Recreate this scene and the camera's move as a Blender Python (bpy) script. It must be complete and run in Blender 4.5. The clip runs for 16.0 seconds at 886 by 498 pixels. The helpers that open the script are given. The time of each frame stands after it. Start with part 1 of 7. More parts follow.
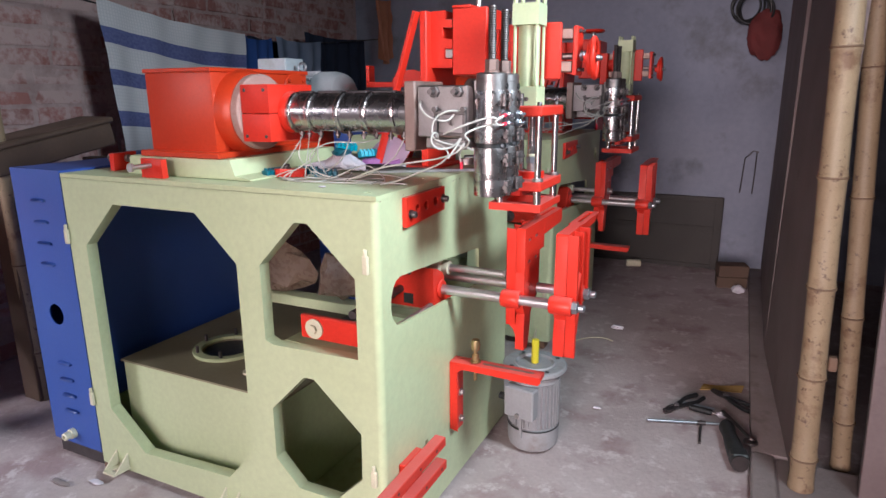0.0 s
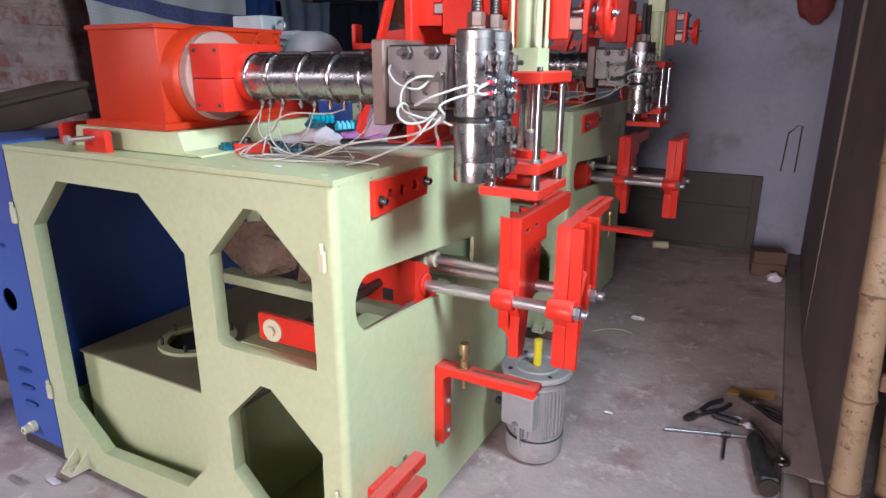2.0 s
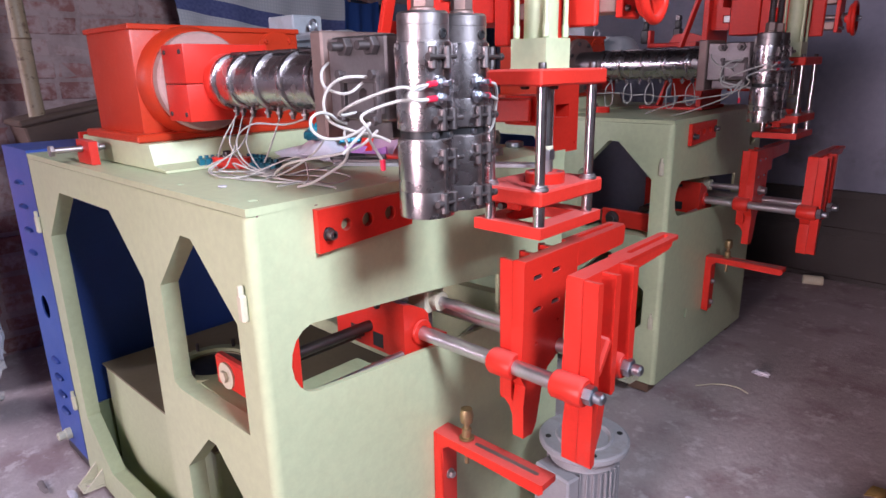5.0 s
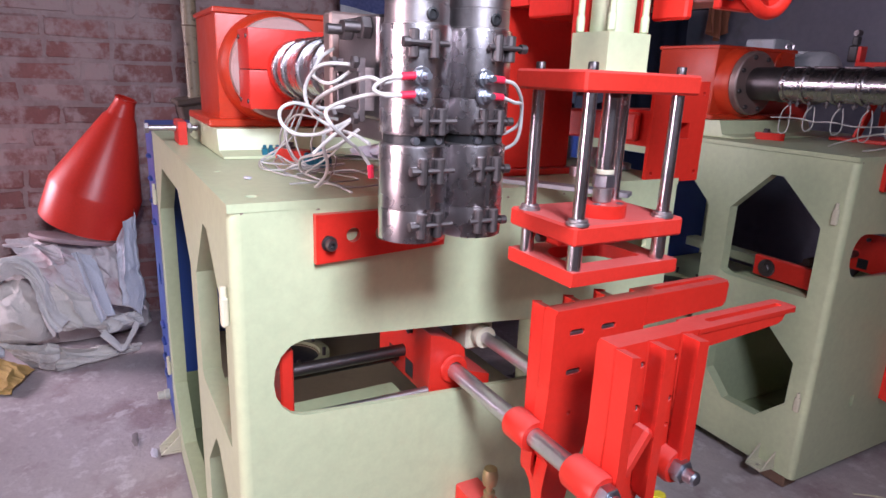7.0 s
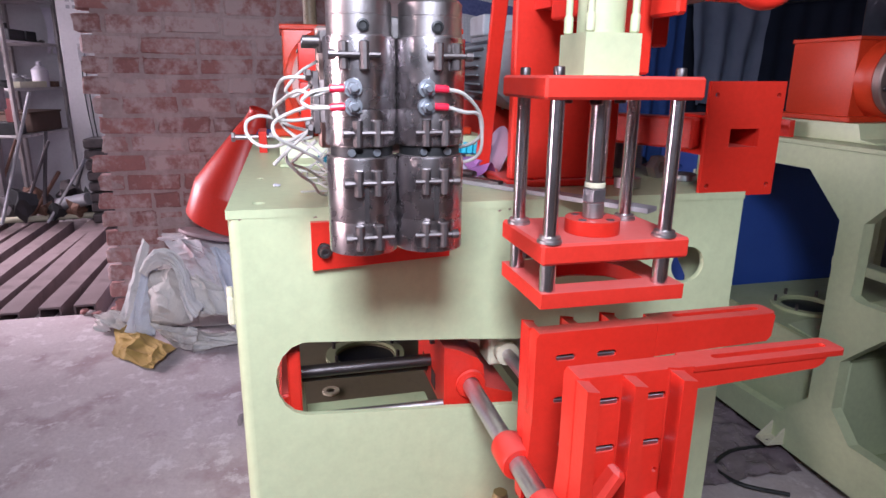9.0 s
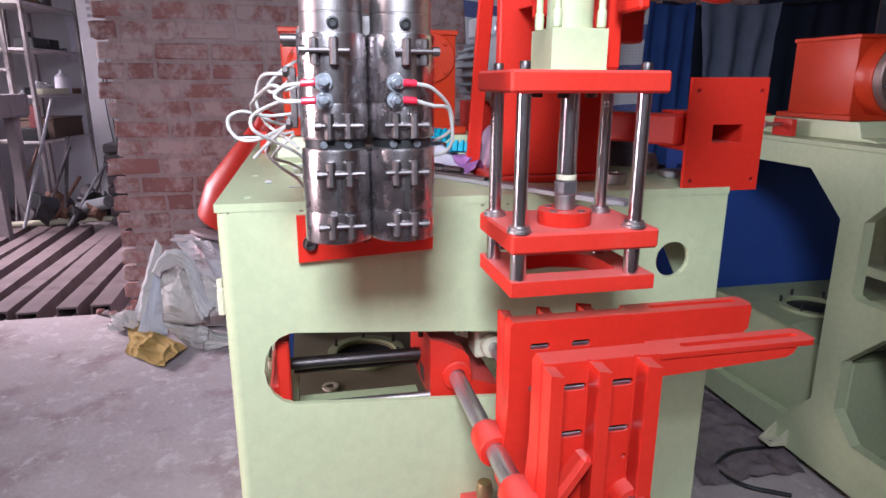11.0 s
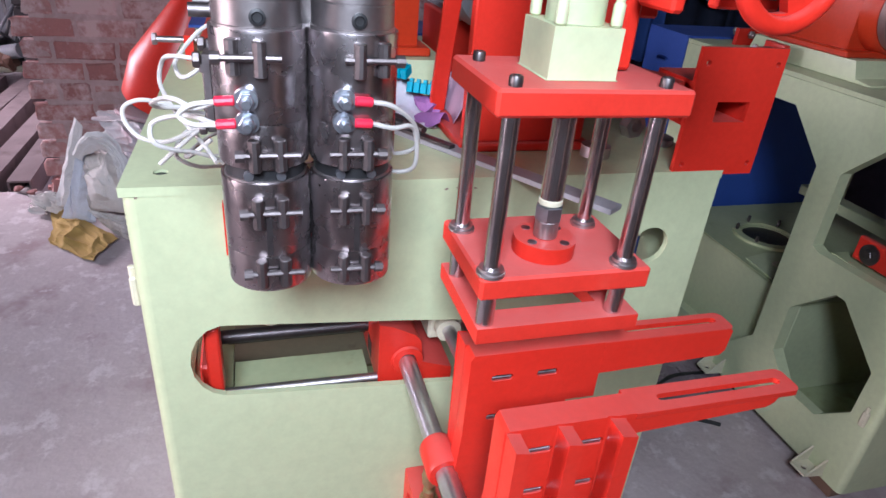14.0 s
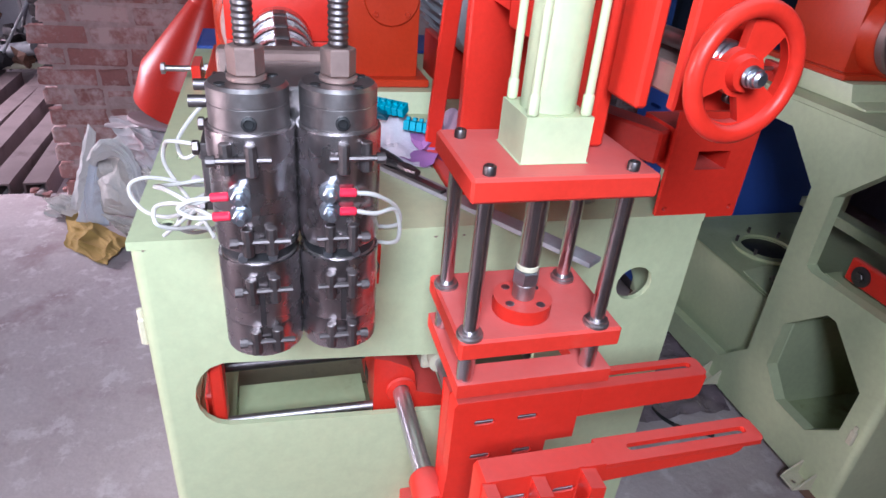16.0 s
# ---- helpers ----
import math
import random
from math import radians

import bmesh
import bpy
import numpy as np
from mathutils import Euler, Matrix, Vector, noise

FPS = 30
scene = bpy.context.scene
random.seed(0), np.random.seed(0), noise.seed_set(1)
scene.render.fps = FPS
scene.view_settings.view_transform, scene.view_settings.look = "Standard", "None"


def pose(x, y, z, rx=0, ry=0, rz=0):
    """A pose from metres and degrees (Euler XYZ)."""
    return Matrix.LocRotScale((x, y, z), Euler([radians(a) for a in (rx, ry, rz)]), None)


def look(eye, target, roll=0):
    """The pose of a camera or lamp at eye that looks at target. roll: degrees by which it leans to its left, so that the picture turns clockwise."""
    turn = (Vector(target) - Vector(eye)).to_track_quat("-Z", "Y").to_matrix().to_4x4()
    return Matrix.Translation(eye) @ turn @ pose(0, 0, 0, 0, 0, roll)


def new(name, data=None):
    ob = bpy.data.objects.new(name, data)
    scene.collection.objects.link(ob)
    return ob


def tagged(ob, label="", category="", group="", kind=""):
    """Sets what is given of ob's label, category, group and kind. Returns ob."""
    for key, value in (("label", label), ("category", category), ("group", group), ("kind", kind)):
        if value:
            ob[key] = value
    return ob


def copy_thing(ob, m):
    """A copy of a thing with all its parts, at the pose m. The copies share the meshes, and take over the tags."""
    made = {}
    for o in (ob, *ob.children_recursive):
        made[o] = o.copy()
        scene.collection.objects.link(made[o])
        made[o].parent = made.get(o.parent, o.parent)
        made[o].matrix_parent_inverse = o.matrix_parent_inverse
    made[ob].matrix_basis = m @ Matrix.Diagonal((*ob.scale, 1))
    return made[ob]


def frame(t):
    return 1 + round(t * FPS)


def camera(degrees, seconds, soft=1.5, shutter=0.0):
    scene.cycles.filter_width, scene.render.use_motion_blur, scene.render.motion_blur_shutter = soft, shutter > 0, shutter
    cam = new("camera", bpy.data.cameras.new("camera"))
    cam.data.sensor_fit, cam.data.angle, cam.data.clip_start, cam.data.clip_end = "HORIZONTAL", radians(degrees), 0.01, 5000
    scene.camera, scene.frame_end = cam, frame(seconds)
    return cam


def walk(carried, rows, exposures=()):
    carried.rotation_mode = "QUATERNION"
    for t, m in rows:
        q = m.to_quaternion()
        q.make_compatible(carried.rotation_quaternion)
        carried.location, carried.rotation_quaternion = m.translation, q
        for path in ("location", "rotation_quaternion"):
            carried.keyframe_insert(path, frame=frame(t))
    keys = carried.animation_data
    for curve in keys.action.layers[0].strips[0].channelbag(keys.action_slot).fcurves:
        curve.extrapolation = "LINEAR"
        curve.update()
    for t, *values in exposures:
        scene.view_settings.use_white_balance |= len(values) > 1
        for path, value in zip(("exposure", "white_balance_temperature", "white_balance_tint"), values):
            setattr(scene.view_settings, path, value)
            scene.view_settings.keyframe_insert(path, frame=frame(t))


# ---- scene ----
cam = camera(70.79, 16.0)
# seconds, place in metres, turn in degrees
PATH = [
    (0, -0.0412, 0.0009, 1.1552, 76.049, 0.363, 25.751),
    (0.5, -0.0387, 0.0645, 1.1517, 74.874, 0.023, 26.073),
    (1, -0.0394, 0.1343, 1.1450, 74.438, 0.470, 26.230),
    (1.5, -0.0534, 0.1990, 1.1432, 73.258, 0.532, 26.795),
    (2, -0.0516, 0.2643, 1.1454, 73.255, -0.010, 28.648),
    (2.5, -0.0378, 0.3076, 1.1457, 74.030, -0.020, 30.522),
    (3, -0.0264, 0.3526, 1.1466, 74.496, 0.111, 31.641),
    (3.5, -0.0333, 0.4332, 1.1382, 74.846, 0.123, 31.220),
    (6, 0.0878, 0.8369, 1.1172, 74.251, 1.144, 52.282),
    (6.5, 0.0822, 0.9061, 1.1076, 75.084, -0.135, 55.121),
    (7, 0.0665, 0.9825, 1.1122, 74.503, -2.298, 61.085),
    (7.5, 0.0778, 1.0355, 1.1180, 73.909, -1.218, 64.742),
    (8, 0.0924, 1.1088, 1.1252, 73.847, -1.172, 70.092),
    (10.5, 0.1747, 1.2500, 1.1147, 74.937, -0.254, 77.853),
    (11, 0.1710, 1.2545, 1.1122, 75.015, -0.235, 77.700),
    (11.5, 0.1726, 1.2588, 1.1131, 75.389, -0.145, 77.928),
    (12, 0.1743, 1.2685, 1.1183, 75.867, -0.089, 77.616),
    (12.5, 0.1637, 1.2682, 1.1231, 71.279, -0.132, 78.835),
    (13, 0.1006, 1.2842, 1.1384, 65.862, -1.533, 77.083),
    (13.5, 0.0302, 1.2931, 1.1847, 63.358, -3.549, 74.574),
    (14, -0.0135, 1.2846, 1.2469, 61.867, -4.517, 74.534),
    (14.5, -0.0187, 1.2781, 1.2930, 58.218, -4.337, 77.346),
    (15, -0.0170, 1.2842, 1.3215, 57.011, -5.419, 78.260),
    (15.5, -0.0155, 1.2978, 1.3353, 58.431, -4.288, 77.373),
    (16, -0.0077, 1.3063, 1.3420, 60.462, -4.408, 75.675),
]
TINTS = ((0.0, 0.04, 5800, 12.0), (3.7, 0.05, 5720, 20.0), (6.0, 0.0, 5780, 33.0), (8.2, 0.0, 5830, 30.0), (10.5, 0.01, 5820, 25.0), (16.0, -0.02, 5550, 24.0))
walk(cam, [(t, pose(x, y, z, rx, ry, rz)) for t, x, y, z, rx, ry, rz in PATH], TINTS)

# ---- light ----
world = bpy.data.worlds.new("sky")
scene.world = world
world.use_nodes = True
wn = world.node_tree.nodes
sky = wn.new("ShaderNodeTexSky")
sky.sky_type = "NISHITA"
sky.sun_disc = False
sky.sun_elevation, sky.sun_rotation = radians(48), radians(120)
wn["Background"].inputs["Strength"].default_value = 0.06
world.node_tree.links.new(sky.outputs["Color"], wn["Background"].inputs["Color"])


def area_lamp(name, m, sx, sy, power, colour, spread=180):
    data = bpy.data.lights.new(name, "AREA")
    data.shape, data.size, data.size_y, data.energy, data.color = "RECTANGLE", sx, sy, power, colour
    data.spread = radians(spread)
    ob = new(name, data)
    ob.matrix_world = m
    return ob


# key light as from a high front opening; unseen fills from the south and the store's side
area_lamp("front_daylight", look((0.62, 1.04, 1.92), (-1.30, 1.12, 0.72)), 0.46, 0.46, 24.5, (0.90, 1.0, 0.97), 118)
# fill lamps added out of view, aimed and narrowed to even out the brightness
area_lamp("south_fill", look((-0.22, -3.0, 1.30), (-0.30, 2.0, 0.50)), 1.4, 1.9, 22, (1.0, 0.80, 0.71), 46)
area_lamp("store_fill", look((-4.5, -2.33, 1.7), (-4.4, 0.8, 0.3)), 1.8, 1.4, 120, (1.0, 0.90, 0.86), 84)

# ---- materials ----


def surf(name, col, col2, rough=0.5, metal=0.0, scale=6.0, fine=90.0, bump=0.1, rvar=0.15, stain=None, amount=0.0, sscale=3.0, coat=0.0, obvar=0.0, wave=0.0, fleck=None, gloss=0.5, dust=None):
    m = bpy.data.materials.new(name)
    m.use_nodes = True
    nt = m.node_tree
    n, l = nt.nodes, nt.links
    b = n["Principled BSDF"]
    tc = n.new("ShaderNodeTexCoord")
    co = tc.outputs["Object"]

    def noise_node(s, detail, rough_=0.55):
        t = n.new("ShaderNodeTexNoise")
        t.inputs["Scale"].default_value, t.inputs["Detail"].default_value, t.inputs["Roughness"].default_value = s, detail, rough_
        l.new(co, t.inputs["Vector"])
        return t.outputs["Fac"]

    def ramp(fac, a, bb):
        r = n.new("ShaderNodeMapRange")
        r.inputs["From Min"].default_value, r.inputs["From Max"].default_value = a, bb
        l.new(fac, r.inputs["Value"])
        return r.outputs["Result"]

    def mix(fac, a, bb, kind="MIX"):
        x = n.new("ShaderNodeMix")
        x.data_type, x.blend_type = "RGBA", kind
        for sock, val in ((x.inputs[0], fac), (x.inputs[6], a), (x.inputs[7], bb)):
            if isinstance(val, (int, float)):
                sock.default_value = val
            elif isinstance(val, tuple):
                sock.default_value = (*val, 1.0)
            else:
                l.new(val, sock)
        return x.outputs[2]

    big = noise_node(scale, 4)
    tiny = noise_node(fine, 6, 0.65)
    c = mix(ramp(big, 0.32, 0.68), col, col2)
    grain = mix(ramp(tiny, 0.25, 0.75), tuple(v * 0.86 for v in (1, 1, 1)), (1.0, 1.0, 1.0))
    c = mix(1.0, c, grain, "MULTIPLY")
    if stain:
        s = noise_node(sscale, 7, 0.62)
        c = mix(ramp(s, 1.0 - amount, 1.0 - amount + 0.14), c, stain)
    if fleck:
        colour, low, size = fleck
        c = mix(ramp(noise_node(size, 8, 0.7), low, low + 0.09), c, colour)
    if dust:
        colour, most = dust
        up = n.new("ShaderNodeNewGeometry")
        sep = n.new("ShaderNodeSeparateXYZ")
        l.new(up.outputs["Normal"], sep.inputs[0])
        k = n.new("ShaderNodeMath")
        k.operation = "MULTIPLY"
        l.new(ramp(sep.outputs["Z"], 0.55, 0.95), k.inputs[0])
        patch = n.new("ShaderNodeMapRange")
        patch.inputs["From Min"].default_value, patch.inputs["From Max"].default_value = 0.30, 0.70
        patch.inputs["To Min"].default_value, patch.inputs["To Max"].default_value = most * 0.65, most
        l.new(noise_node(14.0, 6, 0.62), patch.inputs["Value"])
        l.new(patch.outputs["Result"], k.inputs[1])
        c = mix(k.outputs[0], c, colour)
    if obvar:
        oi = n.new("ShaderNodeObjectInfo")
        hs = n.new("ShaderNodeHueSaturation")
        mr = n.new("ShaderNodeMapRange")
        mr.inputs["To Min"].default_value, mr.inputs["To Max"].default_value = 1.0 - obvar, 1.0 + obvar
        l.new(oi.outputs["Random"], mr.inputs["Value"])
        l.new(mr.outputs["Result"], hs.inputs["Value"])
        l.new(c, hs.inputs["Color"])
        c = hs.outputs["Color"]
    l.new(c, b.inputs["Base Color"])
    b.inputs["Metallic"].default_value = metal
    b.inputs["Specular IOR Level"].default_value = gloss
    rr = n.new("ShaderNodeMapRange")
    rr.inputs["To Min"].default_value, rr.inputs["To Max"].default_value = max(0.03, rough - rvar), min(1.0, rough + rvar)
    mid = noise_node(scale * 4, 5)
    l.new(mid, rr.inputs["Value"])
    l.new(rr.outputs["Result"], b.inputs["Roughness"])
    if coat:
        b.inputs["Coat Weight"].default_value = coat
        b.inputs["Coat Roughness"].default_value = 0.25
    if bump:
        bp = n.new("ShaderNodeBump")
        bp.inputs["Strength"].default_value, bp.inputs["Distance"].default_value = bump, 0.004
        h = tiny
        if wave:
            w = noise_node(wave, 3)
            ad = n.new("ShaderNodeMath")
            ad.operation = "ADD"
            l.new(tiny, ad.inputs[0])
            l.new(w, ad.inputs[1])
            h = ad.outputs[0]
        l.new(h, bp.inputs["Height"])
        l.new(bp.outputs["Normal"], b.inputs["Normal"])
    return m


GREEN = surf("pale_green_enamel", (0.50, 0.56, 0.34), (0.55, 0.61, 0.38), 0.42, 0, 2.5, 60, 0.02, 0.1, (0.42, 0.43, 0.26), 0.30, 7.0)
# stained copy of the green enamel, with the inside's shade mixed into its colour
GREEN_IN = surf("pale_green_shaded_inside", (0.42, 0.47, 0.27), (0.36, 0.41, 0.23), 0.5, 0, 3, 60, 0.05, 0.1, (0.2, 0.18, 0.1), 0.38, 6.0)
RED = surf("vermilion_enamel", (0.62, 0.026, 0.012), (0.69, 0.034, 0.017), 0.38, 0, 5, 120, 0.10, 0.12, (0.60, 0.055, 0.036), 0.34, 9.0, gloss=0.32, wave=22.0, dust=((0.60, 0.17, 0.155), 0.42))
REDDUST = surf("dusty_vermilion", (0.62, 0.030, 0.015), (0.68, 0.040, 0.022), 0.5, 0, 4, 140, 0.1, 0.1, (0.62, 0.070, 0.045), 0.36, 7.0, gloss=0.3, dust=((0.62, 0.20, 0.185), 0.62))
ORANGE = surf("orange_red_gearbox_paint", (0.50, 0.036, 0.009), (0.57, 0.046, 0.012), 0.34, 0, 5, 130, 0.16, 0.12, (0.36, 0.055, 0.025), 0.33, 8.0, gloss=0.35, wave=16.0)
BLUE = surf("blue_cabinet_paint", (0.035, 0.085, 0.36), (0.04, 0.10, 0.41), 0.42, 0, 3, 150, 0.08, 0.1, (0.06, 0.09, 0.24), 0.33, 8.0)
CHROME = surf("polished_chrome", (0.66, 0.63, 0.65), (0.74, 0.71, 0.73), 0.24, 1.0, 10, 200, 0.03, 0.08)
BANDST = surf("bright_steel_band", (0.55, 0.51, 0.52), (0.63, 0.585, 0.595), 0.27, 1.0, 9, 160, 0.06, 0.10, (0.48, 0.42, 0.42), 0.38, 24.0, wave=38.0)
DUSTYFL = surf("pinkish_dusty_flange", (0.42, 0.25, 0.22), (0.50, 0.33, 0.30), 0.6, 0.2, 9, 120, 0.1, 0.1, (0.34, 0.16, 0.13), 0.42, 10.0)
CLAMPST = surf("dull_clamp_steel", (0.15, 0.13, 0.13), (0.21, 0.185, 0.185), 0.5, 1.0, 30, 200, 0.1, 0.1)
SATIN = surf("satin_ground_shaft", (0.60, 0.565, 0.59), (0.68, 0.645, 0.67), 0.33, 0.92, 12, 180, 0.05, 0.1, (0.40, 0.36, 0.37), 0.40, 14.0)
OLIVE = surf("dusty_olive_lid", (0.21, 0.18, 0.11), (0.27, 0.235, 0.15), 0.6, 0, 4, 70, 0.1, 0.1, (0.13, 0.09, 0.06), 0.42, 7.0)
STEEL = surf("machined_steel", (0.47, 0.43, 0.43), (0.55, 0.51, 0.51), 0.44, 1.0, 18, 180, 0.08, 0.12, (0.33, 0.27, 0.26), 0.38, 12.0)
HEADST = surf("oily_grey_head_steel", (0.34, 0.31, 0.31), (0.42, 0.385, 0.385), 0.42, 1.0, 16, 180, 0.08, 0.12, (0.20, 0.165, 0.16), 0.40, 11.0)
DARKST = surf("dark_oiled_steel", (0.10, 0.09, 0.095), (0.15, 0.13, 0.13), 0.42, 0.9, 20, 180, 0.1, 0.12)
ZINC = surf("zinc_plated_steel", (0.40, 0.43, 0.48), (0.50, 0.53, 0.58), 0.38, 1.0, 30, 200, 0.05, 0.1)
RUSTY = surf("rusty_iron", (0.17, 0.085, 0.06), (0.25, 0.13, 0.09), 0.65, 0.3, 12, 120, 0.2, 0.15, (0.10, 0.06, 0.05), 0.42, 10.0)
CHANNEL = surf("weathered_mauve_brown_steel", (0.155, 0.108, 0.108), (0.205, 0.15, 0.15), 0.62, 0.15, 8, 100, 0.25, 0.15, (0.10, 0.066, 0.062), 0.44, 7.0)
BROWNST = surf("brown_oxidised_steel", (0.27, 0.185, 0.165), (0.34, 0.245, 0.22), 0.5, 0.7, 14, 120, 0.12, 0.12)
GREY = surf("grey_motor_paint", (0.27, 0.265, 0.28), (0.33, 0.325, 0.34), 0.5, 0, 9, 140, 0.1, 0.1, (0.19, 0.16, 0.155), 0.44, 9.0)
MOTORG = surf("pale_blue_grey_motor_paint", (0.36, 0.385, 0.42), (0.42, 0.445, 0.48), 0.45, 0, 9, 140, 0.1, 0.1, (0.30, 0.30, 0.31), 0.40, 10.0)
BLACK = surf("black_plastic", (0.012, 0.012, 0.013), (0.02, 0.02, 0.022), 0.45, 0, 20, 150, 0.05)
CREAM = surf("cream_paint", (0.62, 0.58, 0.42), (0.68, 0.64, 0.48), 0.45, 0, 15, 150, 0.05)
WHITEW = surf("white_glass_fibre_wire", (0.46, 0.44, 0.41), (0.54, 0.52, 0.49), 0.7, 0, 60, 300, 0.1)
CRIMP = surf("red_crimp_sleeve", (0.70, 0.02, 0.05), (0.76, 0.03, 0.07), 0.35, 0, 30, 200, 0.03)
CYAN = surf("cyan_plastic_terminal", (0.0, 0.32, 0.46), (0.0, 0.38, 0.52), 0.4, 0, 30, 200, 0.05)
TEAL = surf("dark_teal_plastic", (0.0, 0.10, 0.16), (0.0, 0.14, 0.2), 0.4, 0, 30, 200, 0.05)
YELLOW = surf("yellow_plastic_cap", (0.62, 0.52, 0.02), (0.68, 0.58, 0.03), 0.4, 0, 20, 150, 0.05)
CONCRETE = surf("worn_concrete", (0.460, 0.377, 0.376), (0.550, 0.467, 0.468), 0.82, 0, 3.4, 70, 0.5, 0.12, (0.350, 0.255, 0.258), 0.485, 4.2, wave=30.0, fleck=((0.590, 0.515, 0.520), 0.54, 12.0))
KERB = surf("kerb_cement", (0.25, 0.20, 0.195), (0.32, 0.265, 0.26), 0.85, 0, 5, 60, 0.5, 0.1, (0.13, 0.09, 0.09), 0.42, 6.0, wave=14.0)
PLASTER = surf("grey_lime_plaster", (0.225, 0.238, 0.312), (0.285, 0.298, 0.378), 0.85, 0, 2.0, 30, 0.35, 0.1, (0.15, 0.15, 0.17), 0.44, 2.4, wave=8.0)
WHITEWALL = surf("whitewashed_wall", (0.50, 0.48, 0.49), (0.58, 0.56, 0.57), 0.8, 0, 3, 50, 0.2, 0.1, (0.48, 0.45, 0.44), 0.36, 4.0)
PANELW = surf("weathered_plywood", (0.180, 0.130, 0.130), (0.225, 0.170, 0.170), 0.75, 0, 4, 90, 0.2, 0.1, (0.15, 0.10, 0.10), 0.40, 5.0)
DARKWOOD = surf("dark_stained_board", (0.022, 0.017, 0.015), (0.034, 0.026, 0.023), 0.6, 0, 5, 90, 0.2)
WOOD = surf("raw_timber", (0.16, 0.09, 0.06), (0.21, 0.12, 0.075), 0.7, 0, 5, 90, 0.25, 0.1, (0.16, 0.09, 0.06), 0.4, 8.0)
BAMBOO = surf("dry_bamboo", (0.28, 0.198, 0.122), (0.35, 0.25, 0.158), 0.5, 0, 7, 90, 0.35, 0.12, (0.17, 0.095, 0.055), 0.46, 13.0, wave=30.0, fleck=((0.09, 0.046, 0.03), 0.57, 42.0))
BAMBOOSCAR = surf("brown_bamboo_node", (0.13, 0.075, 0.045), (0.20, 0.12, 0.075), 0.7, 0, 20, 120, 0.4)


def masonry(name, col, col2, wash, low, high, obvar):
    """Brick or mortar under patchy limewash that runs across joints."""
    m = surf(name, col, col2, 0.9, 0, 9, 70, 0.8, 0.06, None, 0.0, 9.0, obvar=obvar, wave=26.0)
    n, l = m.node_tree.nodes, m.node_tree.links
    b = n["Principled BSDF"]
    base = b.inputs["Base Color"].links[0].from_socket
    geo = n.new("ShaderNodeNewGeometry")
    sep = n.new("ShaderNodeSeparateXYZ")
    l.new(geo.outputs["Position"], sep.inputs[0])
    total = None
    for sc, wt in ((2.3, 0.55), (11.0, 1.00), (46.0, 0.45)):
        t = n.new("ShaderNodeTexNoise")
        t.inputs["Scale"].default_value, t.inputs["Detail"].default_value, t.inputs["Roughness"].default_value = sc, 6, 0.62
        l.new(geo.outputs["Position"], t.inputs["Vector"])
        k = n.new("ShaderNodeMath")
        k.operation = "MULTIPLY_ADD"
        l.new(t.outputs["Fac"], k.inputs[0])
        k.inputs[1].default_value = wt
        if total is None:
            zz = n.new("ShaderNodeMapRange")
            zz.inputs["From Min"].default_value, zz.inputs["From Max"].default_value = 0.1, 1.5
            zz.inputs["To Min"].default_value, zz.inputs["To Max"].default_value = -0.05, 0.035
            l.new(sep.outputs["Z"], zz.inputs["Value"])
            l.new(zz.outputs["Result"], k.inputs[2])
        else:
            l.new(total, k.inputs[2])
        total = k.outputs[0]
    r = n.new("ShaderNodeMapRange")
    r.inputs["From Min"].default_value, r.inputs["From Max"].default_value = low, high
    l.new(total, r.inputs["Value"])
    x = n.new("ShaderNodeMix")
    x.data_type = "RGBA"
    l.new(r.outputs["Result"], x.inputs[0])
    l.new(base, x.inputs[6])
    x.inputs[7].default_value = (*wash, 1.0)
    l.new(x.outputs[2], b.inputs["Base Color"])
    return m


BRICK = masonry("old_red_brick", (0.300, 0.125, 0.112), (0.360, 0.152, 0.136), (0.480, 0.332, 0.318), 0.93, 1.14, 0.16)
BRICKW = masonry("limewashed_brick", (0.325, 0.150, 0.136), (0.375, 0.178, 0.162), (0.495, 0.346, 0.332), 0.86, 1.05, 0.13)
MORTAR = masonry("old_mortar", (0.360, 0.240, 0.228), (0.410, 0.284, 0.270), (0.46, 0.330, 0.317), 0.90, 1.14, 0.0)
# dark plaster for the unseen walls only, picked to cut bounced light
DARKWALL = surf("unseen_dark_plaster", (0.17, 0.16, 0.165), (0.22, 0.21, 0.215), 0.9, 0, 2, 40, 0.3, 0.1, (0.11, 0.10, 0.10), 0.44, 3.0)
CEILM = surf("dark_ceiling_sheet", (0.10, 0.095, 0.095), (0.14, 0.13, 0.13), 0.85, 0, 3, 50, 0.2)
SACK = surf("grey_white_canvas", (0.70, 0.65, 0.62), (0.78, 0.73, 0.70), 0.9, 0, 7, 160, 0.3, 0.05, (0.40, 0.32, 0.31), 0.42, 7.0, wave=40.0)
BLUEWH = surf("pale_bluish_cotton", (0.64, 0.64, 0.70), (0.70, 0.70, 0.76), 0.9, 0, 6, 160, 0.3, 0.05, (0.44, 0.40, 0.43), 0.42, 6.0, wave=40.0)
BRASS = surf("tarnished_brass", (0.36, 0.25, 0.12), (0.44, 0.32, 0.17), 0.42, 0.9, 20, 150, 0.1, 0.1)
PINKCL = surf("pinkish_white_cloth", (0.66, 0.58, 0.58), (0.74, 0.67, 0.67), 0.9, 0, 6, 160, 0.3, 0.05, (0.55, 0.36, 0.37), 0.47, 6.0, wave=40.0)
BEIGECL = surf("beige_sacking", (0.66, 0.60, 0.55), (0.73, 0.67, 0.62), 0.9, 0, 6, 160, 0.3, 0.05, (0.38, 0.31, 0.28), 0.43, 7.0, wave=40.0)
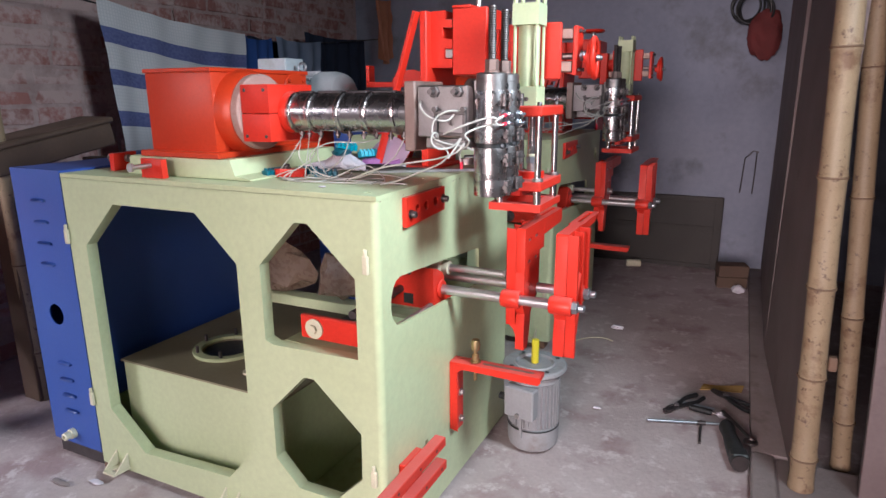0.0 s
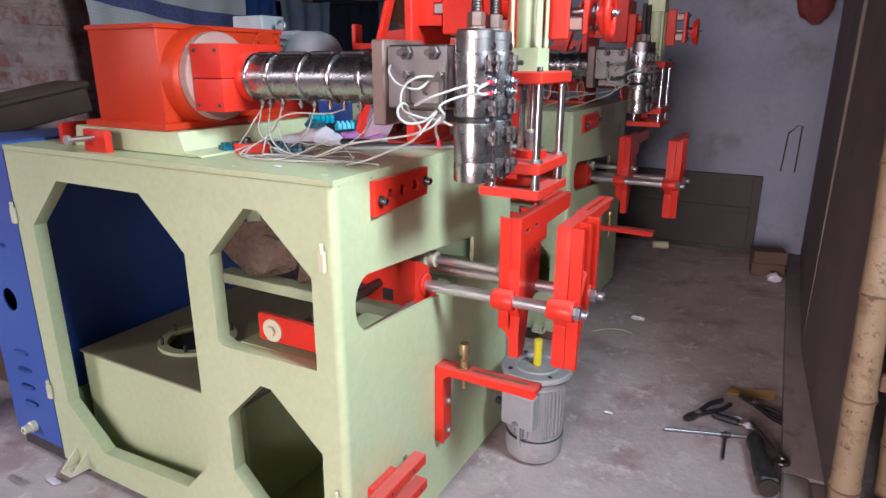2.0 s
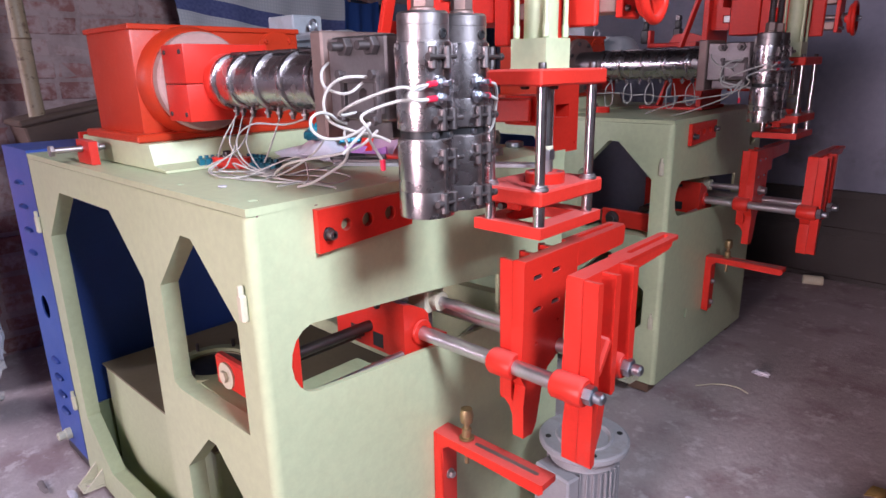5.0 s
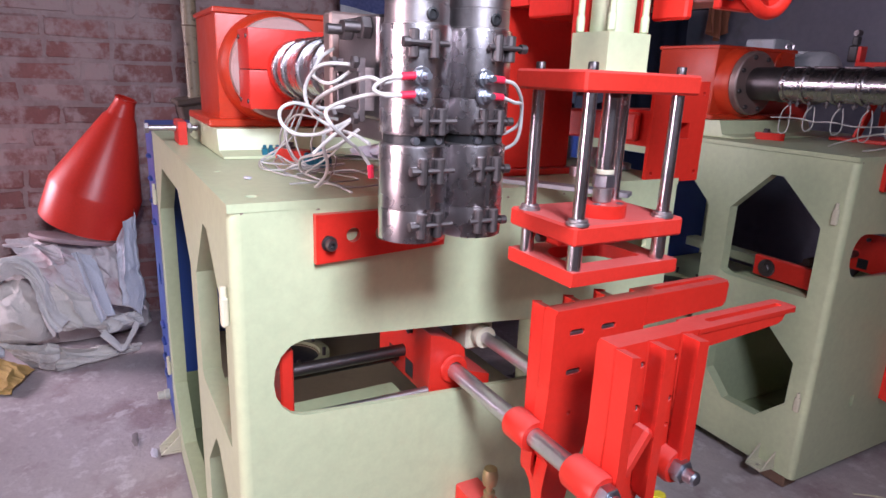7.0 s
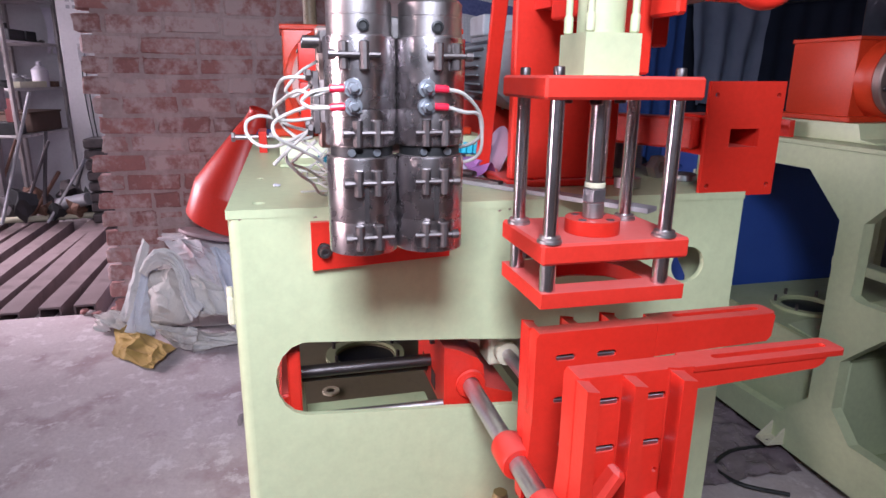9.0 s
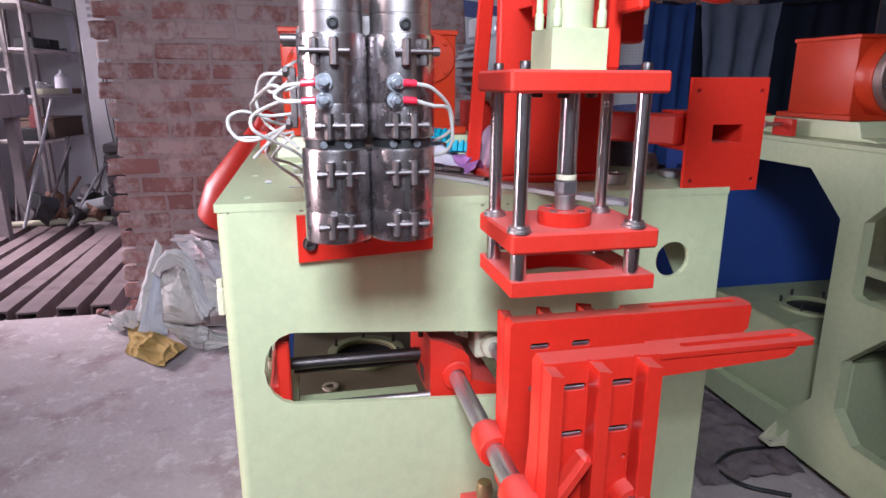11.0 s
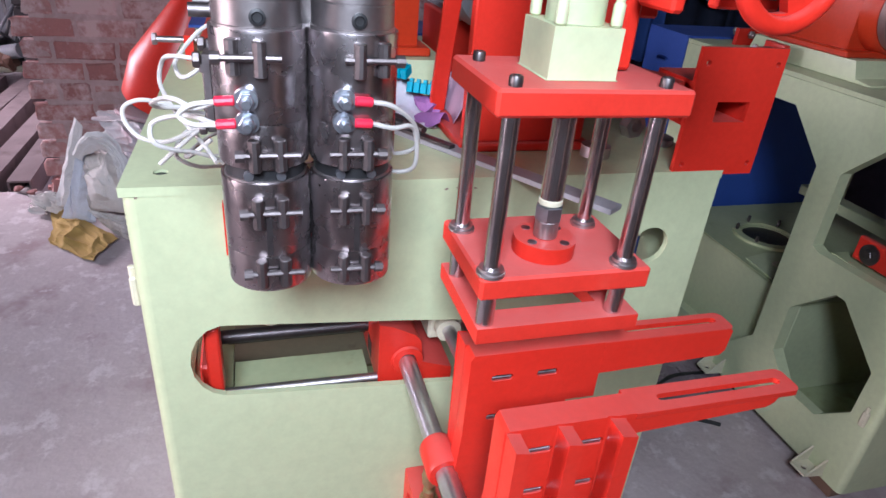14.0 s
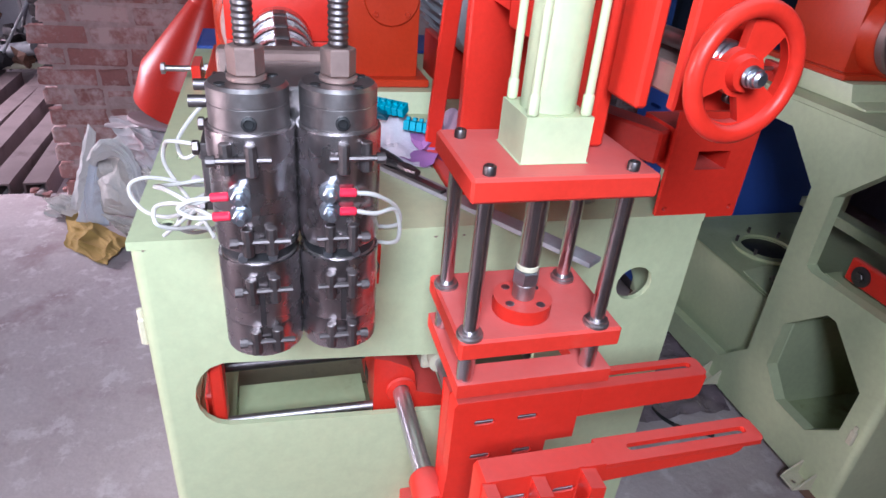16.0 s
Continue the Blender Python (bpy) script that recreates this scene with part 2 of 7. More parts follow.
OCHRE = surf("ochre_cloth", (0.40, 0.25, 0.07), (0.47, 0.30, 0.09), 0.9, 0, 9, 200, 0.3, 0.05)
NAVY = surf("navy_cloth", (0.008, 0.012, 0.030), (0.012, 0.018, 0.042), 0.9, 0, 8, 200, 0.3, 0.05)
BLUECL = surf("blue_cloth", (0.015, 0.050, 0.20), (0.022, 0.065, 0.24), 0.9, 0, 8, 200, 0.3, 0.05)
GREYCL = surf("grey_blue_cloth", (0.120, 0.145, 0.215), (0.16, 0.185, 0.255), 0.9, 0, 8, 200, 0.3, 0.05)
ORANGECL = surf("faded_orange_cloth", (0.42, 0.15, 0.08), (0.48, 0.19, 0.11), 0.9, 0, 8, 200, 0.3, 0.05)
MAROON = surf("maroon_cloth", (0.12, 0.02, 0.02), (0.17, 0.03, 0.03), 0.85, 0, 8, 200, 0.3, 0.05)
PAPER = surf("white_paper", (0.62, 0.58, 0.66), (0.70, 0.66, 0.72), 0.8, 0, 9, 200, 0.1)
PURPLE = surf("purple_paper", (0.30, 0.12, 0.34), (0.36, 0.16, 0.40), 0.7, 0, 9, 200, 0.1)
VIOLET = surf("pale_violet_card", (0.36, 0.26, 0.36), (0.42, 0.31, 0.42), 0.7, 0, 9, 200, 0.1)
FILM = surf("crumpled_brown_film", (0.15, 0.10, 0.075), (0.21, 0.145, 0.105), 0.28, 0, 12, 80, 0.5, 0.12)
TOOLGRN = surf("dark_tool_casing", (0.020, 0.021, 0.022), (0.030, 0.031, 0.032), 0.5, 0, 12, 120, 0.1)
BENCHW = surf("weathered_grey_timber", (0.20, 0.165, 0.17), (0.27, 0.23, 0.235), 0.75, 0, 6, 90, 0.3, 0.1, (0.10, 0.075, 0.075), 0.42, 9.0)
CARD = surf("dark_brown_boarding", (0.085, 0.05, 0.035), (0.12, 0.072, 0.05), 0.8, 0, 6, 90, 0.15)


def towel_material():
    """White checked cotton with broad patterned blue stripes across it."""
    m = bpy.data.materials.new("striped_check_cotton")
    m.use_nodes = True
    n, l = m.node_tree.nodes, m.node_tree.links
    b = n["Principled BSDF"]
    b.inputs["Roughness"].default_value = 0.9
    tc = n.new("ShaderNodeTexCoord")
    sp = n.new("ShaderNodeSeparateXYZ")
    l.new(tc.outputs["UV"], sp.inputs[0])

    def math_node(op, a, bb=0.0):
        x = n.new("ShaderNodeMath")
        x.operation = op
        for k, v in ((0, a), (1, bb)):
            if isinstance(v, (int, float)):
                x.inputs[k].default_value = v
            else:
                l.new(v, x.inputs[k])
        return x.outputs[0]
    stripe = math_node("GREATER_THAN", math_node("FRACT", math_node("MULTIPLY", sp.outputs["Y"], 4.2)), 0.62)
    chk = math_node("MAXIMUM", math_node("GREATER_THAN", math_node("FRACT", math_node("MULTIPLY", sp.outputs["X"], 64.0)), 0.6),
                    math_node("GREATER_THAN", math_node("FRACT", math_node("MULTIPLY", sp.outputs["Y"], 52.0)), 0.7))
    nz = n.new("ShaderNodeTexNoise")
    nz.inputs["Scale"].default_value, nz.inputs["Detail"].default_value = 60.0, 3.0
    l.new(tc.outputs["UV"], nz.inputs["Vector"])

    def mix(fac, a, bb):
        x = n.new("ShaderNodeMix")
        x.data_type = "RGBA"
        l.new(fac, x.inputs[0])
        for sock, val in ((x.inputs[6], a), (x.inputs[7], bb)):
            if isinstance(val, tuple):
                sock.default_value = (*val, 1.0)
            else:
                l.new(val, sock)
        return x.outputs[2]
    light = mix(chk, (0.56, 0.535, 0.55), (0.48, 0.465, 0.49))
    dark = mix(nz.outputs["Fac"], (0.03, 0.04, 0.16), (0.16, 0.17, 0.32))
    l.new(mix(stripe, light, dark), b.inputs["Base Color"])
    return m


TOWEL = towel_material()

# ---- building helpers ----
ORIGIN = {}


def thing(name, at, label, category, group="", kind=""):
    """A top-level Empty at its base, to which parts are added in world places."""
    ob = new(name)
    ob.empty_display_size = 0.05
    ob.location = at
    ORIGIN[ob.name] = Vector(at)
    return tagged(ob, label, category, group, kind)


def finish(bm, name, origin, mat, smooth=35):
    bmesh.ops.translate(bm, verts=bm.verts, vec=-origin)
    bmesh.ops.recalc_face_normals(bm, faces=bm.faces)
    me = bpy.data.meshes.new(name)
    bm.to_mesh(me)
    bm.free()
    me.materials.append(mat)
    if smooth:
        me.polygons.foreach_set("use_smooth", [True] * len(me.polygons))
        me.set_sharp_from_angle(angle=radians(smooth))
    return me


def part(name, bm, mat, parent, label="", smooth=35):
    org = ORIGIN[parent.name]
    ob = new(name, finish(bm, name, org, mat, smooth))
    ob.parent = parent
    ORIGIN[ob.name] = org
    return tagged(ob, label)


def solid(name, bm, mat, label, category, group="", kind="", at=None, smooth=35):
    """A thing made of one mesh."""
    org = Vector(at) if at else Vector((0, 0, 0))
    ob = new(name, finish(bm, name, org, mat, smooth))
    ob.location = org
    ORIGIN[ob.name] = org
    return tagged(ob, label, category, group, kind)


def bmnew():
    return bmesh.new()


def box(bm, lo, hi, bev=0.002, m=None, seg=1):
    lo, hi = Vector(lo), Vector(hi)
    geo = bmesh.ops.create_cube(bm, size=1.0)
    vs = geo["verts"]
    bmesh.ops.scale(bm, verts=vs, vec=hi - lo)
    bmesh.ops.translate(bm, verts=vs, vec=(lo + hi) / 2)
    if m is not None:
        bmesh.ops.transform(bm, matrix=m, verts=vs)
    if bev:
        es = list({e for v in vs for e in v.link_edges})
        bmesh.ops.bevel(bm, geom=es, offset=bev, segments=seg, profile=0.6, affect="EDGES")
    return bm


def frame_of(d):
    d = Vector(d).normalized()
    a = Vector((0, 0, 1)) if abs(d.z) < 0.9 else Vector((1, 0, 0))
    u = d.cross(a).normalized()
    return u, d.cross(u).normalized()


def lathe(bm, prof, p0, d, seg=28):
    """Turn a profile of (radius, height) round the axis from p0 along d."""
    p0, d = Vector(p0), Vector(d).normalized()
    u, w = frame_of(d)
    rings = []
    for r, h in prof:
        c = p0 + d * h
        if r < 1e-6:
            rings.append([bm.verts.new(c)])
        else:
            rings.append([bm.verts.new(c + (u * math.cos(2 * math.pi * i / seg) + w * math.sin(2 * math.pi * i / seg)) * r) for i in range(seg)])
    for a, b in zip(rings, rings[1:]):
        for i in range(seg):
            j = (i + 1) % seg
            if len(a) == 1 and len(b) == 1:
                continue
            if len(a) == 1:
                bm.faces.new((a[0], b[i], b[j]))
            elif len(b) == 1:
                bm.faces.new((a[i], a[j], b[0]))
            else:
                bm.faces.new((a[i], a[j], b[j], b[i]))
    return bm


def cyl(bm, p0, p1, r, seg=24, bev=0.0, r2=None):
    p0, p1 = Vector(p0), Vector(p1)
    h = (p1 - p0).length
    r2 = r if r2 is None else r2
    if bev:
        prof = [(0, 0), (r - bev, 0), (r, bev), (r2, h - bev), (r2 - bev, h), (0, h)]
    else:
        prof = [(0, 0), (r, 0), (r2, h), (0, h)]
    return lathe(bm, prof, p0, p1 - p0, seg)


def hexnut(bm, p0, p1, r):
    return cyl(bm, p0, p1, r, 6, min(0.0012, r * 0.15))


def bolt(bm, p, d, r, h=None):
    """A socket cap screw head standing on p along d."""
    d = Vector(d).normalized()
    h = h or r * 1.3
    lathe(bm, [(0, 0), (r, 0), (r, h * 0.85), (r * 0.85, h), (r * 0.5, h), (r * 0.5, h * 0.45), (0, h * 0.45)], p, d, 14)
    return bm


def ring(bm, p, d, r, thick, seg=32, tseg=8):
    p = Vector(p)
    u, w = frame_of(d)
    dn = Vector(d).normalized()
    rows = []
    for i in range(seg):
        a = 2 * math.pi * i / seg
        o = u * math.cos(a) + w * math.sin(a)
        rows.append([bm.verts.new(p + o * (r + thick * math.cos(2 * math.pi * j / tseg)) + dn * thick * math.sin(2 * math.pi * j / tseg)) for j in range(tseg)])
    for i in range(seg):
        a, b = rows[i], rows[(i + 1) % seg]
        for j in range(tseg):
            k = (j + 1) % tseg
            bm.faces.new((a[j], b[j], b[k], a[k]))
    return bm


def spline(pts, n=8):
    pts = [Vector(p) for p in pts]
    if len(pts) < 3:
        return pts
    ext = [2 * pts[0] - pts[1]] + pts + [2 * pts[-1] - pts[-2]]
    out = []
    for i in range(1, len(ext) - 2):
        a, b, c, d = ext[i - 1:i + 3]
        for k in range(n):
            t = k / n
            out.append(0.5 * ((2 * b) + (c - a) * t + (2 * a - 5 * b + 4 * c - d) * t * t + (3 * b - a - 3 * c + d) * t ** 3))
    out.append(pts[-1])
    return out


def tube(bm, pts, r, seg=7, n=8):
    pts = spline(pts, n)
    rows = []
    u, _ = frame_of(pts[1] - pts[0])
    for i, p in enumerate(pts):
        d = (pts[min(i + 1, len(pts) - 1)] - pts[max(i - 1, 0)]).normalized()
        u = (u - d * u.dot(d)).normalized()
        w = d.cross(u)
        rows.append([bm.verts.new(p + (u * math.cos(2 * math.pi * j / seg) + w * math.sin(2 * math.pi * j / seg)) * r) for j in range(seg)])
    for a, b in zip(rows, rows[1:]):
        for j in range(seg):
            k = (j + 1) % seg
            bm.faces.new((a[j], a[k], b[k], b[j]))
    bm.faces.new(rows[0])
    bm.faces.new(rows[-1])
    return bm


def disc2(cx, cy, r, n=24):
    return [(cx + r * math.cos(2 * math.pi * i / n), cy + r * math.sin(2 * math.pi * i / n)) for i in range(n)]


def slot2(cx, cy, length, r, n=8, tilt=0.0):
    """A round-ended slot, long along the first axis."""
    h = length / 2 - r
    out = [(h + r * math.cos(a), r * math.sin(a)) for a in np.linspace(-math.pi / 2, math.pi / 2, n)]
    out += [(-h + r * math.cos(a), r * math.sin(a)) for a in np.linspace(math.pi / 2, 3 * math.pi / 2, n)]
    c, s = math.cos(tilt), math.sin(tilt)
    return [(cx + x * c - y * s, cy + x * s + y * c) for x, y in out]


def rect2(x0, x1, y0, y1):
    return [(x0, y0), (x1, y0), (x1, y1), (x0, y1)]


def slab(bm, axis, d0, d1, outline, holes=()):
    """A plate with holes: the outline lies across the axis and reaches from d0 to d1 along it."""
    def at(p, d):
        return {"x": (d, p[0], p[1]), "y": (p[0], d, p[1]), "z": (p[0], p[1], d)}[axis]
    loops, edges = [], []
    for poly in (outline, *holes):
        vs = [bm.verts.new(at(p, d0)) for p in poly]
        loops.append(vs)
        edges += [bm.edges.new((vs[i], vs[(i + 1) % len(vs)])) for i in range(len(vs))]
    fill = bmesh.ops.triangle_fill(bm, use_beauty=True, use_dissolve=False, edges=edges)
    faces = [g for g in fill["geom"] if isinstance(g, bmesh.types.BMFace)]
    twin = {}
    for vs, poly in zip(loops, (outline, *holes)):
        for v, p in zip(vs, poly):
            twin[v] = bm.verts.new(at(p, d1))
    for f in faces:
        bm.faces.new([twin[v] for v in reversed(f.verts)])
    for vs in loops:
        for i in range(len(vs)):
            a, b = vs[i], vs[(i + 1) % len(vs)]
            bm.faces.new((a, b, twin[b], twin[a]))
    return bm


def soft_edges(bm, offset=0.0015, angle=40):
    es = [e for e in bm.edges if len(e.link_faces) == 2 and e.calc_face_angle(0) > radians(angle)]
    bmesh.ops.bevel(bm, geom=es, offset=offset, segments=2, profile=0.6, affect="EDGES", clamp_overlap=True)
    return bm


def wires(bm, runs, r):
    for pts in runs:
        tube(bm, pts, r)
    return bm


# ---- the moulding machine ----
FX, RX, NY, FY, TZ, BZ = -0.744, -1.795, 1.124, 1.948, 0.944, 0.022
DIE_X, DIE_YS = -0.546, (1.2875, 1.3625)
BAR_Y, BAR_Z = 1.325, 1.112
WAYS = ((-0.502, 1.493), (-0.600, 1.493), (-0.503, 1.640), (-0.596, 1.640))
PIN = (-0.541, 1.565)


def side_cutouts():
    octagon = [(-1.590, 0.104), (-1.252, 0.120), (-1.157, 0.222), (-1.157, 0.748), (-1.284, 0.868), (-1.588, 0.868), (-1.725, 0.740), (-1.723, 0.224)]
    upper = [(-1.060, 0.550), (-0.806, 0.556), (-0.806, 0.752), (-0.932, 0.869), (-0.968, 0.869), (-1.082, 0.754), (-1.082, 0.560)]
    lower = [(-1.005, 0.158), (-0.890, 0.158), (-0.808, 0.240), (-0.806, 0.364), (-0.938, 0.480), (-0.967, 0.480), (-1.076, 0.372), (-1.076, 0.230)]
    return octagon, upper, lower


def build_frame():
    f = thing("machine_frame", ((FX + RX) / 2, (NY + FY) / 2, 0.0), "pale green welded steel machine frame with cut-out side panels", "machine frame", "moulding machines")
    for y0, y1, nm in ((NY, NY + 0.034, "side_panel"), (FY - 0.034, FY, "side_panel")):
        bm = slab(bmnew(), "y", y0, y1, rect2(RX, FX - (0.0160 if y0 < 1.5 else 0.012), BZ, TZ - 0.013), side_cutouts())
        side = part(nm, bm, GREEN, f)
        if y0 < 1.5:
            for x, z in ((-1.797, 0.760), (-1.797, 0.243), (-0.772, 0.790), (-0.770, 0.255)):
                bm = box(bmnew(), (x - 0.008, NY - 0.011, z - 0.022), (x + 0.008, NY - 0.0005, z + 0.022), 0.003)
                cyl(bm, (x, NY - 0.0065, z + 0.018), (x, NY - 0.0065, z + 0.036), 0.0045, 10, 0.001)
                part("hinge", bm, CREAM, side, "cream painted lift-off hinge")
    # front plate: a slot for the clamp shafts and a round port
    sl = [(1.212, 0.621), (1.56, 0.597), (1.697, 0.590), (1.702, 0.596), (1.702, 0.700), (1.697, 0.703), (1.46, 0.724), (1.225, 0.741)]
    arc = [(1.225 - 0.004 - 0.046 * math.sin(a), 0.681 + 0.060 * math.cos(a)) for a in np.linspace(0.1, math.pi - 0.1, 9)]
    bm = slab(bmnew(), "x", FX - 0.010, FX, rect2(NY + 0.0160, FY, BZ, TZ - 0.012), (sl + arc, disc2(1.855, 0.822, 0.031, 28), rect2(1.335, 1.353, 0.213, 0.247)))
    part("front_panel", bm, GREEN, f)
    bend = [(FX - 0.016 + 0.016 * math.cos(q), NY + 0.016 - 0.016 * math.sin(q)) for q in np.linspace(0, math.pi / 2, 9)]
    bend += [(FX - 0.016 + 0.008 * math.cos(q), NY + 0.016 - 0.008 * math.sin(q)) for q in np.linspace(math.pi / 2, 0, 7)]
    part("corner_bend", slab(bmnew(), "z", BZ, TZ - 0.013, bend), GREEN, f)
    bm = slab(bmnew(), "z", TZ - 0.012, TZ, rect2(RX, FX + 0.001, NY - 0.001, FY + 0.001), (disc2(-0.79, 1.165, 0.009, 14), disc2(-0.79, 1.43, 0.006, 12), disc2(-1.02, 1.16, 0.006, 12)))
    soft_edges(bm, 0.003, 60)
    top = part("top_plate", bm, GREEN, f)
    # black plugs set in the plate's holes give them their shade
    for x, y, rad in ((-0.79, 1.165, 0.0088), (-0.79, 1.43, 0.0058), (-1.02, 1.16, 0.0058)):
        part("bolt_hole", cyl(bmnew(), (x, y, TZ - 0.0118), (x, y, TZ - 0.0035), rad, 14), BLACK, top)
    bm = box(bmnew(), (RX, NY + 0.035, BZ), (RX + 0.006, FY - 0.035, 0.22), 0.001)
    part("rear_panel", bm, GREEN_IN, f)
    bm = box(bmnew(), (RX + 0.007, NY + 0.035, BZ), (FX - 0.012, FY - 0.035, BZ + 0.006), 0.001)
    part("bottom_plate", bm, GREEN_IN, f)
    # inner bearer along the far side
    part("bearer", box(bmnew(), (-1.62, 1.600, 0.455), (FX - 0.012, 1.660, 0.490), 0.003), GREEN, f)
    for x in (-1.70, -1.245, -0.83):
        for y, s in ((NY, -1), (FY, 1)):
            bm = slab(bmnew(), "z", BZ + 0.008, BZ + 0.014, [(x - 0.03, y), (x + 0.03, y), (x + 0.024, y + s * 0.055), (x - 0.024, y + s * 0.055)], (disc2(x, y + s * 0.034, 0.008, 12),))
            for sx in (-1, 1):
                bm2 = [(y, BZ + 0.0145), (y + s * 0.05, BZ + 0.0145), (y, BZ + 0.06)]
                slab(bm, "x", x + sx * 0.027, x + sx * 0.022, bm2)
            part("foot_bracket", bm, CREAM, f, "cream angle foot with a bolt hole")
    rc = random.Random(17)
    for k in range(7):
        y, z = rc.uniform(NY + 0.01, FY - 0.05), TZ - 0.013 - abs(rc.gauss(0, 0.001))
        rad = [rc.uniform(0.0008, 0.0030) for q in range(9)]
        part("paint_chip", slab(bmnew(), "x", FX + 0.0002, FX + 0.0005, [(y + 1.6 * q * math.cos(a * 0.698), z + 0.6 * q * math.sin(a * 0.698)) for a, q in enumerate(rad)]), BROWNST, f)
    # upper adjusting plate with holes
    bm = slab(bmnew(), "x", FX + 0.001, FX + 0.013, [(1.236, 0.855), (1.436, 0.866), (1.438, 0.926), (1.236, 0.925)],
              (slot2(1.252, 0.890, 0.012, 0.0055), disc2(1.290, 0.893, 0.0105, 16), disc2(1.335, 0.893, 0.012, 16), disc2(1.385, 0.895, 0.012, 16)))
    pl = part("adjusting_plate", bm, RED, f, "red drilled adjusting plate")
    for y, z in ((1.254, 0.884), (1.425, 0.896)):
        bm = bmnew()
        cyl(bm, (FX + 0.0135, y, z), (FX + 0.016, y, z), 0.011, 18)
        bolt(bm, (FX + 0.0165, y, z), (1, 0, 0), 0.008, 0.012)
        part("bolt", bm, DARKST, pl)
    # angle bracket with a slotted arm and a lock screw
    bm = slab(bmnew(), "y", 1.487, 1.532, [(FX + 0.001, 0.205), (FX + 0.024, 0.205), (FX + 0.024, 0.385), (FX + 0.040, 0.398), (-0.485, 0.398), (-0.478, 0.405), (-0.478, 0.418), (FX + 0.001, 0.418)])
    soft_edges(bm, 0.003)
    br = part("angle_bracket", bm, RED, f, "red angle bracket bolted to the front plate")
    for z in (0.235, 0.318):
        bm = bmnew()
        cyl(bm, (FX + 0.0245, 1.510, z), (FX + 0.027, 1.510, z), 0.011, 16)
        hexnut(bm, (FX + 0.0275, 1.510, z), (FX + 0.036, 1.510, z), 0.008)
        part("bolt", bm, STEEL, br)
    # brown strip laid on the uncut arm stands in for its dark slot
    bm = slab(bmnew(), "z", 0.4185, 0.4190, slot2(-0.575, 1.510, 0.15, 0.0045))
    part("slot", bm, BROWNST, br)
    bm = bmnew()
    cyl(bm, (-0.672, 1.510, 0.365), (-0.672, 1.510, 0.4), 0.005, 10)
    lathe(bm, [(0, 0), (0.015, 0), (0.015, 0.004), (0.010, 0.005), (0.010, 0.022), (0.006, 0.024), (0.006, 0.034), (0.012, 0.037), (0.014, 0.052), (0.011, 0.066), (0, 0.067)], (-0.672, 1.510, 0.421), (0, 0, 1), 16)
    part("lock_screw", bm, BRASS, br, "tarnished brass lock screw")
    # jacking blocks on the top plate
    for x, y, turn, ln in ((-1.450, 1.156, 0, 0.064), (-1.700, 1.262, -90, 0.050)):
        m = pose(x, y, TZ, 0, 0, turn)
        bm = soft_edges(slab(bmnew(), "y", -0.009, 0.009, [(-0.038, 0.0006), (0.042, 0.0006), (0.040, 0.050), (-0.036, 0.052)]), 0.003, 50)
        bmesh.ops.transform(bm, matrix=m, verts=bm.verts)
        bl = part("jacking_block", bm, RED, f, "red upright jacking plate with an adjusting bolt")
        bm = bmnew()
        a, b = m @ Vector((0.0, -ln, 0.034)), m @ Vector((0.0, 0.036, 0.034))
        d = (b - a).normalized()
        cyl(bm, a, b, 0.0065, 12)
        hexnut(bm, a - d * 0.009, a, 0.0125)
        hexnut(bm, b - d * 0.022, b - d * 0.012, 0.012)
        part("adjusting_bolt", bm, STEEL, bl)
    m = pose(-1.128, 1.318, TZ, 0, 0, 24)
    bm = soft_edges(slab(bmnew(), "z", 0.0006, 0.022, slot2(0, 0, 0.085, 0.016, 10)), 0.003, 50)
    bmesh.ops.transform(bm, matrix=m, verts=bm.verts)
    bl = part("base_clamp", bm, RED, f, "low red clamp piece holding the base")
    bm = cyl(bmnew(), m @ Vector((-0.01, 0, 0.0222)), m @ Vector((-0.01, 0, 0.026)), 0.012, 16)
    hexnut(bm, m @ Vector((-0.01, 0, 0.0262)), m @ Vector((-0.01, 0, 0.034)), 0.009)
    part("clamp_bolt", bm, DARKST, bl)
    return f


def build_tank(lid_paint, front=-1.105):
    t = thing("oil_tank", (-1.3, 1.53, BZ + 0.006), "pale green oil tank box with a dusty lid and filler port", "oil tank", "oil tanks")
    part("tank_body", box(bmnew(), (-1.735, 1.195, BZ + 0.006), (front, 1.87, 0.352), 0.004), GREEN, t)
    lid = part("tank_lid", slab(bmnew(), "z", 0.3525, 0.358, rect2(-1.74, -1.10, 1.19, 1.875), (disc2(-1.49, 1.395, 0.080, 36),)), lid_paint, t)
    bm = bmnew()
    lathe(bm, [(0.084, 0.0), (0.110, 0.0), (0.110, 0.010), (0.084, 0.010), (0.084, 0.0)], (-1.49, 1.395, 0.3585), (0, 0, 1), 36)
    rm = part("filler_ring", bm, GREEN_IN, lid)
    for i in range(6):
        a = i * math.pi / 3
        part("stud", cyl(bmnew(), (-1.49 + 0.097 * math.cos(a), 1.395 + 0.097 * math.sin(a), 0.3687), (-1.49 + 0.097 * math.cos(a), 1.395 + 0.097 * math.sin(a), 0.390), 0.005, 8), DARKST, lid)
    # black disc closes the filler hole and stands for its dark inside
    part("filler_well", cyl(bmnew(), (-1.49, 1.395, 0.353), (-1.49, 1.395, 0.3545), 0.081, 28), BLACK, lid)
    bm = lathe(bmnew(), [(0.011, 0), (0.021, 0), (0.021, 0.006), (0.011, 0.006), (0.011, 0)], (-1.30, 1.285, 0.3585), (0, 0, 1), 24)
    part("gasket", bm, CREAM, lid, "loose white gasket ring on the lid")
    return t


